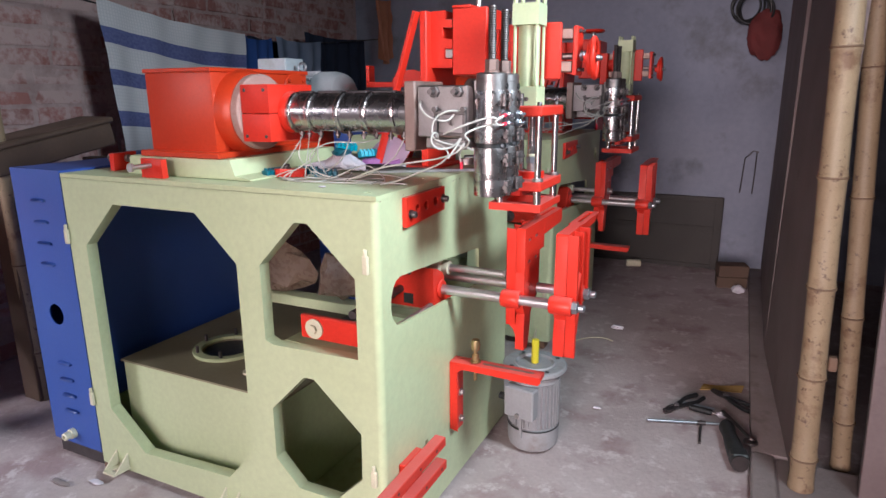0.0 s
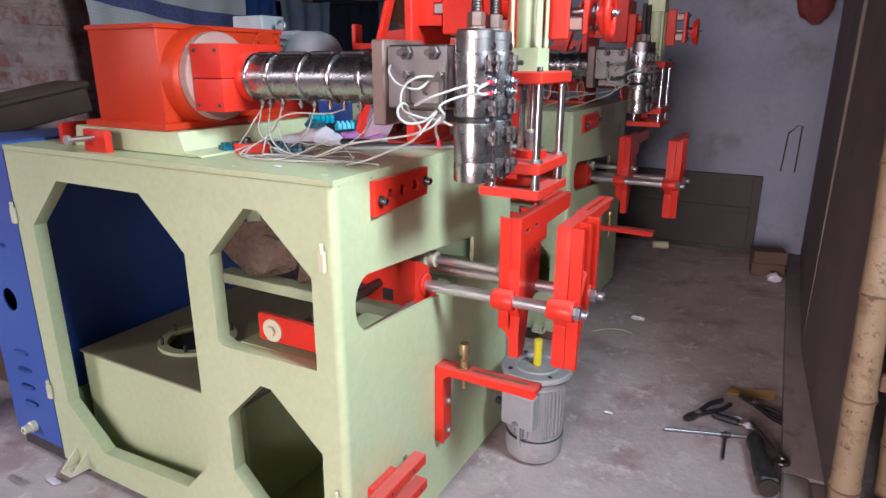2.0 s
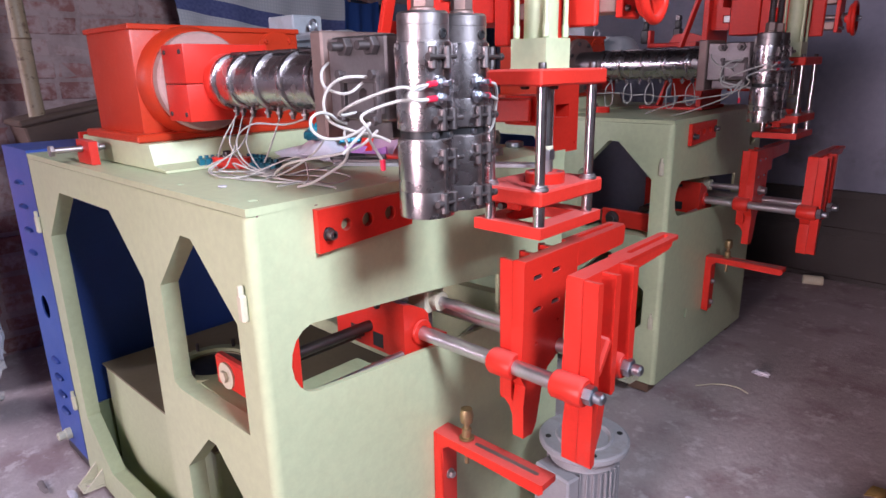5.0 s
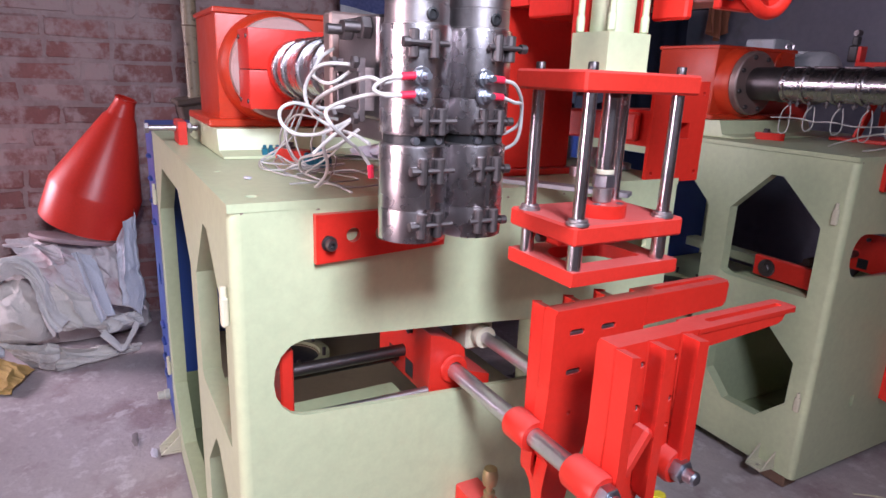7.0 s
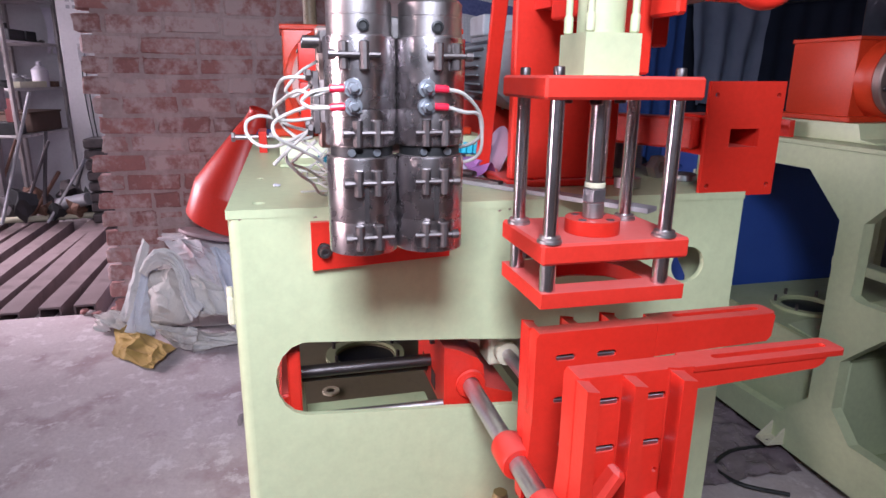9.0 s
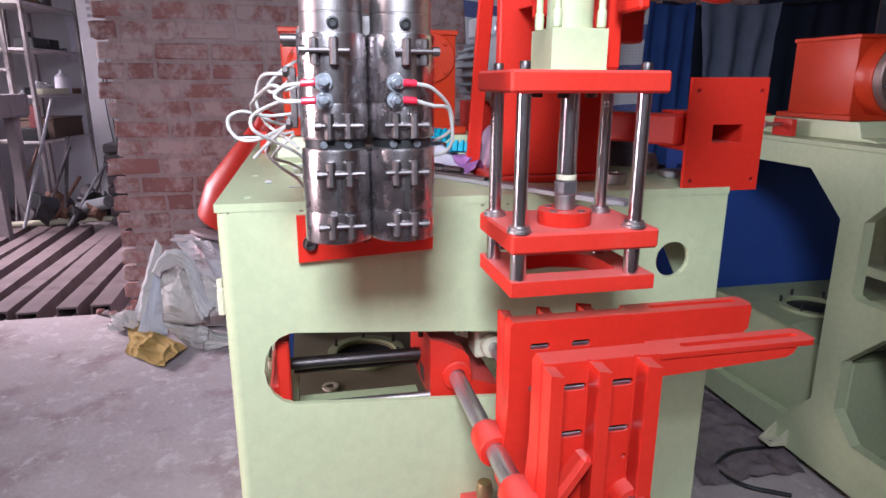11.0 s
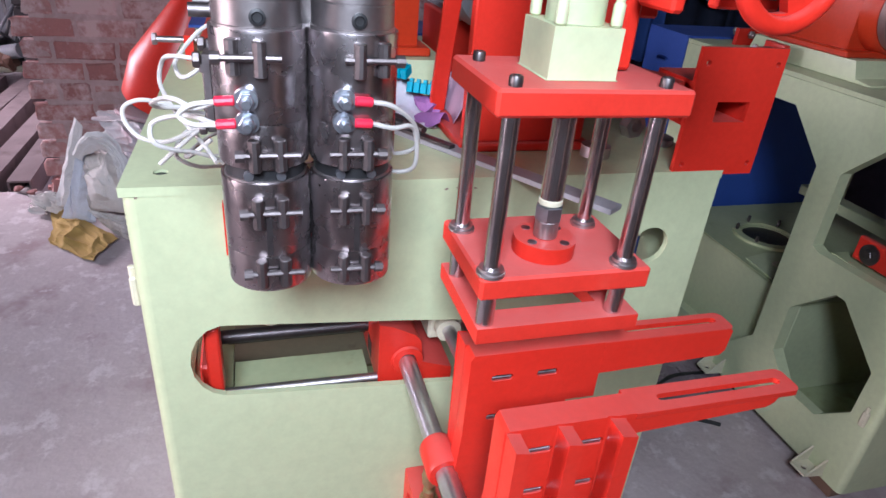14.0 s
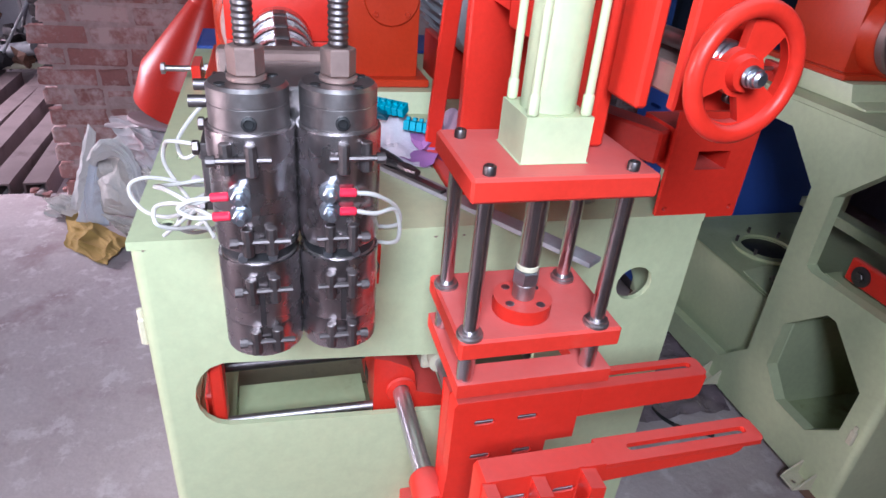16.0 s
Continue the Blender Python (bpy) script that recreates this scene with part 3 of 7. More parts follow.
def build_cabinet():
    c = thing("control_cabinet", (-1.915, 1.536, 0.0), "blue sheet steel electrical cabinet with louvres and a round cable port", "cabinet", "control cabinets")
    x0, x1, y0, y1, z0, z1 = -2.030, -1.800, NY, FY, 0.052, 0.950
    bm = slab(bmnew(), "y", y0, y0 + 0.004, rect2(x0, x1, z0, z1), (disc2(-1.918, 0.500, 0.034, 28),))
    sd = part("side_sheet", bm, BLUE, c)
    for nm, lo, hi in (("rear_sheet", (x0, y0 + 0.0045, z0), (x0 + 0.004, y1, z1)), ("inner_sheet", (x1 - 0.004, y0 + 0.0045, z0), (x1, y1, z1)), ("far_sheet", (x0 + 0.0045, y1 - 0.004, z0), (x1 - 0.0045, y1, z1)),
                       ("roof_sheet", (x0 + 0.0045, y0 + 0.0045, z1 - 0.004), (x1 - 0.0045, y1 - 0.0045, z1)), ("floor_sheet", (x0 + 0.0045, y0 + 0.0045, z0), (x1 - 0.0045, y1 - 0.0045, z0 + 0.004))):
        part(nm, box(bmnew(), lo, hi, 0.0012), BLUE, c)
    for zc in (0.855, 0.790, 0.725, 0.660, 0.335, 0.280, 0.225, 0.170):
        bm = lathe(bmnew(), [(0, 0), (0.007, 0.002), (0.010, 0.012), (0.010, 0.052), (0.007, 0.062), (0, 0.064)], (-1.945, y0 - 0.001, zc), (1, 0, 0), 12)
        for v in bm.verts:
            v.co.y = min(v.co.y, y0 - 0.0005)
            v.co.z = zc + abs(v.co.z - zc) * 0.9
        part("louvre", bm, BLUE, sd)
    bm = lathe(bmnew(), [(0, 0), (0.017, 0), (0.017, 0.014), (0.013, 0.016), (0.013, 0.034), (0.010, 0.036), (0.006, 0.036), (0.006, 0.02), (0, 0.02)], (-1.925, y0 - 0.0005, 0.092), (0, -1, 0), 20)
    part("cable_gland", bm, CREAM, sd, "white plastic cable gland")
    bm = box(bmnew(), (x0 + 0.01, y0 + 0.01, 0.0), (x1 - 0.01, y1 - 0.01, z0 - 0.0005), 0.002)
    part("plinth", bm, DARKST, c)
    return c


def build_extruder(bare=False):
    e = thing("extruder", (-1.4, 1.40, TZ), "orange-red gearbox driving a steel barrel with heater bands", "extruder", "extruders")
    # green sub-base
    bm = bmnew()
    slab(bm, "y", 1.195, 1.645, [(-1.60, TZ + 0.001), (-1.155, TZ + 0.001), (-1.155, TZ + 0.006), (-1.205, TZ + 0.012), (-1.22, TZ + 0.052), (-1.585, TZ + 0.052), (-1.60, TZ + 0.012)])
    soft_edges(bm, 0.003)
    part("base", bm, GREEN, e, "pale green cast base")
    # gearbox
    gx0, gx1, gy0, gy1, g0, g1 = -1.512, -1.276, 1.212, 1.600, TZ + 0.053, 1.217
    bm = box(bmnew(), (gx0 - 0.02, gy0 - 0.025, g0), (gx1 + 0.03, gy1 + 0.02, g0 + 0.016), 0.003)
    box(bm, (gx0, gy0, g0 + 0.012), (gx1, gy1, g1), 0.006, None, 2)
    box(bm, (gx0 - 0.004, gy0 - 0.004, g1 - 0.003), (gx1 + 0.004, gy1 + 0.004, g1 + 0.008), 0.002)
    gear = part("gearbox", bm, ORANGE, e)
    bm = lathe(bmnew(), [(0.112, 0.0), (0.110, 0.020), (0.106, 0.034), (0.100, 0.044), (0, 0.044)], (gx1 - 0.002, BAR_Y, BAR_Z), (1, 0, 0), 44)
    part("boss", bm, ORANGE, gear)
    bm = lathe(bmnew(), [(0, 0), (0.098, 0), (0.098, 0.020), (0.094, 0.024), (0, 0.024)], (gx1 + 0.043, BAR_Y, BAR_Z), (1, 0, 0), 44)
    part("flange", bm, BROWNST if bare else DUSTYFL, gear, "bare dusty steel flange" if bare else "flange under pinkish dust")
    for i in range(8 if bare else 0):
        a = i * math.pi / 4 + 0.3
        part("bolt", bolt(bmnew(), (gx1 + 0.0675, BAR_Y + 0.082 * math.cos(a), BAR_Z + 0.082 * math.sin(a)), (1, 0, 0), 0.007, 0.006), DARKST, gear)
    bm = lathe(bmnew(), [(0, 0.006), (0.052, 0.006), (0.055, 0.003), (0.055, 0), (0, 0)], (gx1 + 0.0005, 1.542, 1.165), (1, 0, 0), 32)
    cv = part("cover_disc", bm, ORANGE, gear)
    for i in range(4):
        a = i * math.pi / 2 + 0.8
        part("cover_screw", bolt(bmnew(), (gx1 + 0.007, 1.542 + 0.044 * math.cos(a), 1.165 + 0.044 * math.sin(a)), (1, 0, 0), 0.005, 0.005), ORANGE, gear)
    # feed block
    bx0, bx1 = -1.2085, -1.118
    if not bare:
        for z0, z1, zb in ((1.040, 1.1095, 1.054), (1.1105, 1.182, 1.168)):
            fb = part("feed_block", box(bmnew(), (bx0, 1.240, z0), (bx1, 1.416, z1), 0.003, None, 2), RED, e, "red half of the feed block")
            for x in (bx0 + 0.014, bx1 - 0.014):
                part("bolt", bolt(bmnew(), (x, 1.2398, zb), (0, -1, 0), 0.0045, 0.002), DARKST, fb)
    bm = lathe(bmnew(), [(0, 0), (0.053, 0.0), (0.053, 0.012), (0.050, 0.018), (0, 0.018)], (bx1 + 0.0005, BAR_Y, BAR_Z), (1, 0, 0), 32)
    part("collar", bm, DARKST if bare else RED, e)
    if bare:
        part("throat", cyl(bmnew(), (gx1 + 0.0675, BAR_Y, BAR_Z), (bx1 - 0.001, BAR_Y, BAR_Z), 0.05, 30), DARKST, e)
    # barrel with bands
    bar = part("barrel", cyl(bmnew(), (bx1 + 0.019, BAR_Y, BAR_Z), (-0.742, BAR_Y, BAR_Z), 0.041, 32), STEEL, e)
    xs = [-1.099, -1.040, -0.953, -0.876, -0.799]
    ends = xs[1:] + [-0.7425]
    for i, (x, xe) in enumerate(zip(xs, ends)):
        w = xe - x - 0.002
        bm = lathe(bmnew(), [(0.0415, 0), (0.0462, 0.0), (0.0464, w), (0.0415, w)], (x, BAR_Y, BAR_Z), (1, 0, 0), 40)
        part("heater_band", bm, BANDST, bar)
        bm = lathe(bmnew(), [(0.0465, -0.001), (0.0500, -0.0005), (0.0516, 0.003), (0.0514, 0.008), (0.0500, 0.0115), (0.0465, 0.012)], (x, BAR_Y, BAR_Z), (1, 0, 0), 40)
        part("band_rim", bm, BANDST, bar, "bright polished band rim")
        part("band_clamp", box(bmnew(), (x + 0.014, BAR_Y - 0.010, BAR_Z + 0.0462), (x + w - 0.003, BAR_Y + 0.010, BAR_Z + 0.0535), 0.002), DARKST, bar)
        for dx in (0.022, w - 0.012):
            bm = cyl(bmnew(), (x + dx, BAR_Y - 0.012, BAR_Z - 0.044), (x + dx, BAR_Y - 0.012, BAR_Z - 0.062), 0.004, 8)
            hexnut(bm, (x + dx, BAR_Y - 0.012, BAR_Z - 0.050), (x + dx, BAR_Y - 0.012, BAR_Z - 0.056), 0.0075)
            part("band_terminal", bm, CLAMPST, bar)
    # head block
    part("head_flange", box(bmnew(), (-0.742, 1.252, 1.030), (-0.714, 1.398, 1.184), 0.003), BROWNST, e, "brown oxidised head flange")
    hb = part("head_block", box(bmnew(), (-0.7135, 1.262, 1.062), (-0.590, 1.390, 1.174), 0.003), HEADST, e, "machined steel head block")
    part("head_block_lower", box(bmnew(), (-0.700, 1.275, 1.035), (-0.600, 1.380, 1.0615), 0.003), HEADST, e)
    for x in (-0.668, -0.612):
        bm = bmnew()
        cyl(bm, (x, 1.2615, 1.160), (x, 1.232, 1.160), 0.006, 12)
        hexnut(bm, (x, 1.2613, 1.160), (x, 1.250, 1.160), 0.013)
        part("stud", bm, CLAMPST, hb)
    bm = slab(bmnew(), "y", 1.248, 1.2615, rect2(-0.652, -0.594, 1.072, 1.118), (disc2(-0.623, 1.097, 0.009, 14),))
    part("port_block", bm, HEADST, hb)
    for z in (1.070, 1.1165):
        part("heater_rail", box(bmnew(), (-0.662, 1.238, z - 0.004), (-0.586, 1.2475, z + 0.004), 0.001), CLAMPST, hb)
    for x in (-0.658, -0.590):
        bm = box(bmnew(), (x - 0.004, 1.240, 1.060), (x + 0.004, 1.2475, 1.128), 0.001)
        hexnut(bm, (x, 1.2395, 1.064), (x, 1.233, 1.064), 0.007)
        hexnut(bm, (x, 1.2395, 1.123), (x, 1.233, 1.123), 0.007)
        part("heater_strap", bm, CLAMPST, hb)
    # tall bridge between head and dies
    part("die_bridge", box(bmnew(), (-0.5895, 1.290, 1.085), (-0.570, 1.360, 1.185), 0.002), HEADST, e)
    for k, y in enumerate(DIE_YS):
        s = -1 if k == 0 else 1
        prof = [(0, 0.935), (0.030, 0.935), (0.0345, 0.938), (0.0345, 1.041), (0.031, 1.043), (0.031, 1.050), (0.0345, 1.052), (0.0345, 1.163), (0.0335, 1.1635), (0.0335, 1.181), (0.0330, 1.1815), (0.0330, 1.1825), (0.0335, 1.183), (0.0335, 1.195), (0.031, 1.198), (0, 1.198)]
        die = part("die", lathe(bmnew(), prof, (DIE_X, y, 0), (0, 0, 1), 40), HEADST, e, "turned steel die body")
        for z0, z1 in ((0.937, 0.972), (0.9725, 1.040), (1.053, 1.090), (1.0905, 1.161)):
            bm = lathe(bmnew(), [(0.0346, z0), (0.0372, z0), (0.0375, z0 + 0.002), (0.0375, z1 - 0.002), (0.0372, z1), (0.0346, z1)], (DIE_X, y, 0), (0, 0, 1), 40)
            part("heater_band", bm, BANDST, die)
        for z in (1.143, 1.067, 1.016, 0.958):
            off = (0.010 if z == 1.143 else -0.002) * s
            bm = bmnew()
            for dy in (-0.010, 0.010):
                xx = DIE_X + math.sqrt(0.0375 ** 2 - (off + dy) ** 2)
                cyl(bm, (xx + 0.004, y + off + dy, z - 0.014), (xx + 0.004, y + off + dy, z + 0.013), 0.0052, 10, 0.0008)
            xx = DIE_X + 0.0415
            cyl(bm, (xx, y + off - 0.022, z), (xx, y + off + 0.026, z), 0.0028, 8)
            cyl(bm, (xx, y + off + s * 0.018, z), (xx, y + off + s * 0.025, z), 0.005, 10)
            part("band_clamp", bm, CLAMPST, die)
        # black ring added in the gap between the bands to darken it
        part("gap_ring", lathe(bmnew(), [(0.0312, 1.0405), (0.0332, 1.0408), (0.0332, 1.0525), (0.0312, 1.0528)], (DIE_X, y, 0), (0, 0, 1), 36), BLACK, die)
        for dy in (-0.014, 0.012):
            part("lifting_screw", cyl(bmnew(), (DIE_X + 0.029, y + dy, 1.0466), (DIE_X + 0.0355, y + dy, 1.0466), 0.004, 10), ZINC, die)
        xx = DIE_X + 0.0375
        part("slit", box(bmnew(), (xx - 0.0035, y - 0.0025, 0.974), (xx + 0.0004, y + 0.0025, 1.010), 0), DARKST, die)
        yt = y + s * 0.012 if k == 0 else y - 0.012
        for z in (1.1115, 1.0935):
            bm = bmnew()
            xs0 = DIE_X + 0.036
            cyl(bm, (xs0, yt, z), (xs0 + 0.006, yt, z), 0.0092, 20)
            hexnut(bm, (xs0 + 0.0062, yt, z), (xs0 + 0.011, yt, z), 0.0066)
            cyl(bm, (xs0 + 0.011, yt, z), (xs0 + 0.020, yt, z), 0.0034, 10)
            part("terminal_post", bm, ZINC, die)
            part("crimp_sleeve", cyl(bmnew(), (xs0 + 0.005, yt + s * 0.008, z), (xs0 + 0.004, yt + s * 0.023, z - 0.001), 0.0040, 10, 0.001), CRIMP, die)
        part("set_screw", lathe(bmnew(), [(0.0, 0.0), (0.0062, 0.0), (0.0062, 0.0025), (0.0042, 0.003), (0.0035, 0.0012), (0, 0.001)], (DIE_X + 0.0333, y, 1.171), (1, 0, 0), 16), BLACK, die)
        for i in range(4):
            a = i * math.pi / 2 + 0.6
            part("cap_screw", lathe(bmnew(), [(0, 0), (0.0045, 0), (0.0045, 0.001), (0.003, 0.0012), (0, 0.0004)], (DIE_X + 0.025 * math.cos(a), y + 0.025 * math.sin(a), 1.198), (0, 0, 1), 10), BLACK, die)
        bm = cyl(bmnew(), (DIE_X, y, 1.1983), (DIE_X, y, 1.203), 0.0165, 24, 0.001)
        hexnut(bm, (DIE_X, y, 1.2032), (DIE_X, y, 1.226), 0.0150)
        part("adjusting_nut", bm, BROWNST, die)
        bm = bmnew()
        prof = [(0, 0)]
        for i in range(22):
            prof += [(0.0078, i * 0.0048), (0.0088, i * 0.0048 + 0.0024)]
        prof += [(0.0075, 0.107), (0, 0.107)]
        lathe(bm, prof, (DIE_X, y, 1.2265), (0, 0, 1), 14)
        part("threaded_stem", bm, CLAMPST, die)
    # wiring of the dies, the head and the bands, each wire for itself
    rng = random.Random(5)
    runs = []
    for k, y in enumerate(DIE_YS):
        for z in (1.1115, 1.0935):
            x = DIE_X + 0.040
            if k == 1:
                y0 = y - 0.012 + 0.023
                runs.append([(x, y0, z - 0.001), (x - 0.004, y0 + 0.018, z - 0.006), (x - 0.020, y0 + 0.040, z - 0.026 if z > 1.1 else z - 0.012), (x - 0.035, y0 + 0.046, z - 0.052), (x - 0.060, y0 + 0.028, z - 0.066), (x - 0.080, y0 + 0.002, z - 0.058)])
    runs += [
        [(-0.505, 1.2535, 1.1105), (-0.511, 1.238, 1.104), (-0.520, 1.224, 1.108), (-0.548, 1.211, 1.101), (-0.585, 1.197, 1.087), (-0.612, 1.198, 1.076), (-0.625, 1.214, 1.072), (-0.630, 1.240, 1.074)],
        [(-0.505, 1.2535, 1.1105), (-0.508, 1.236, 1.107), (-0.512, 1.226, 1.098), (-0.508, 1.236, 1.092), (-0.505, 1.2535, 1.0925)],
        [(-0.505, 1.2535, 1.0925), (-0.530, 1.233, 1.092), (-0.556, 1.211, 1.083), (-0.568, 1.197, 1.073), (-0.560, 1.198, 1.061), (-0.570, 1.212, 1.050), (-0.590, 1.228, 1.040), (-0.604, 1.248, 1.026), (-0.606, 1.262, 1.008)],
        [(-0.596, 1.240, 1.065), (-0.597, 1.216, 1.053), (-0.606, 1.198, 1.045), (-0.620, 1.178, 1.045), (-0.629, 1.166, 1.056), (-0.630, 1.166, 1.070), (-0.630, 1.180, 1.077), (-0.634, 1.200, 1.073), (-0.640, 1.216, 1.064), (-0.650, 1.238, 1.058)],
        [(-0.600, 1.246, 1.120), (-0.616, 1.213, 1.120), (-0.636, 1.202, 1.108), (-0.645, 1.198, 1.087), (-0.645, 1.207, 1.064), (-0.622, 1.222, 1.052), (-0.590, 1.236, 1.046), (-0.570, 1.246, 1.038)],
        [(-0.593, 1.236, 1.064), (-0.599, 1.212, 1.042), (-0.606, 1.194, 1.024)],
        [(-0.610, 1.246, 1.118), (-0.622, 1.222, 1.100), (-0.648, 1.212, 1.104), (-0.668, 1.216, 1.112), (-0.690, 1.232, 1.128), (-0.700, 1.252, 1.140)],
        [(-0.655, 1.240, 1.050), (-0.628, 1.216, 1.046), (-0.612, 1.208, 1.030), (-0.640, 1.222, 1.008), (-0.700, 1.240, 0.985), (-0.760, 1.250, 0.962), (-0.815, 1.262, 0.9480)],
        [(-0.590, 1.242, 1.052), (-0.600, 1.222, 1.034), (-0.640, 1.214, 1.020), (-0.720, 1.222, 1.006), (-0.800, 1.236, 0.990), (-0.880, 1.262, 0.964), (-0.930, 1.300, 0.9480)],
    ]
    part("crimp_sleeve", cyl(bmnew(), (-0.6058, 1.2620, 1.010), (-0.6060, 1.2632, 0.994), 0.0038, 10, 0.001), CRIMP, e)
    for pts in runs:
        part("die_wire", tube(bmnew(), pts, 0.0021), WHITEW, e, "white heat-proof wire")
    if bare:
        bus = [(-1.115 + 0.047 * i, 1.288 + rng.uniform(-0.006, 0.006), 1.012 + rng.uniform(-0.006, 0.006)) for i in range(9)]
        part("band_wire", tube(bmnew(), bus, 0.0018), WHITEW, e, "white band heater wire")
        for x, xe in zip(xs, ends):
            xm, low = (x + xe) / 2, rng.uniform(0.965, 0.985)
            pts = [(xm - 0.012, BAR_Y - 0.012, BAR_Z - 0.060), (xm - 0.020, 1.300, 1.030), (xm - 0.014, 1.288, low + 0.012), (xm, 1.284, low), (xm + 0.014, 1.288, low + 0.014), (xm + 0.010, 1.296, 1.024), (xm - 0.004, BAR_Y - 0.012, BAR_Z - 0.061)]
            part("band_wire", tube(bmnew(), pts, 0.0016), WHITEW, e, "white band heater wire")
    for i, (x, xe) in enumerate(zip(xs, ends)):
        for dx in () if bare else (0.016, xe - x - 0.016):
            if rng.random() < 0.60:
                continue
            a, b, c = rng.uniform(-0.03, 0.03), rng.uniform(-0.02, 0.02), rng.uniform(0.02, 0.10)
            pts = [(x + dx, BAR_Y - 0.012, BAR_Z - 0.060), (x + dx + a * 0.4, BAR_Y - 0.028 + b * 0.5, BAR_Z - 0.090 + b), (x + dx + a, BAR_Y - 0.050 + b, 0.985 + b), (x + dx + a + c * 0.5, BAR_Y - 0.055 + b * 2, 0.950 + abs(b) * 0.5), (x + dx + c, BAR_Y - 0.01 + a, 0.948)]
            part("band_wire", tube(bmnew(), pts, 0.0014), WHITEW, e, "white band heater wire")
    return e


def build_drive_motor():
    m = thing("drive_motor", (-1.36, 1.76, TZ), "grey finned electric drive motor with a terminal box", "motor", "drive motors")
    y, z, r = 1.745, 1.138, 0.084
    bm = lathe(bmnew(), [(0, -1.57), (r * 0.7, -1.57), (r, -1.55), (r, -1.325), (r * 1.08, -1.320), (r * 1.08, -1.265), (r * 0.98, -1.238), (r * 0.62, -1.218), (0, -1.214)], (0, y, z), (1, 0, 0), 36)
    body = part("motor_body", bm, MOTORG, m)
    for i in range(26):
        a = 2 * math.pi * i / 26
        mm = pose(0, y, z) @ Matrix.Rotation(a, 4, "X")
        part("fin", box(bmnew(), (-1.54, -0.0014, r - 0.002), (-1.33, 0.0014, r + 0.009), 0, mm), MOTORG, body)
    # vents are black discs on the closed dome, dark in colour only
    for dy, dz in ((-0.02, -0.02), (0.0, -0.02), (0.02, -0.02), (-0.02, 0.0), (0.0, 0.0), (0.02, 0.0), (0.0, 0.02)):
        part("vent_hole", cyl(bmnew(), (-1.2195, y + dy, z + dz), (-1.2135, y + dy, z + dz), 0.005, 10), BLACK, body)
    part("terminal_box", box(bmnew(), (-1.555, y - 0.045, z + r + 0.002), (-1.435, y + 0.05, z + r + 0.052), 0.004), MOTORG, m)
    part("lifting_eye", ring(bmnew(), (-1.395, y - 0.01, z + r + 0.022), (0, 1, 0), 0.014, 0.0045), ZINC, m)
    part("motor_foot", box(bmnew(), (-1.52, y - 0.075, TZ + 0.0008), (-1.34, y + 0.075, z - r + 0.012), 0.003), RED, m)
    return m


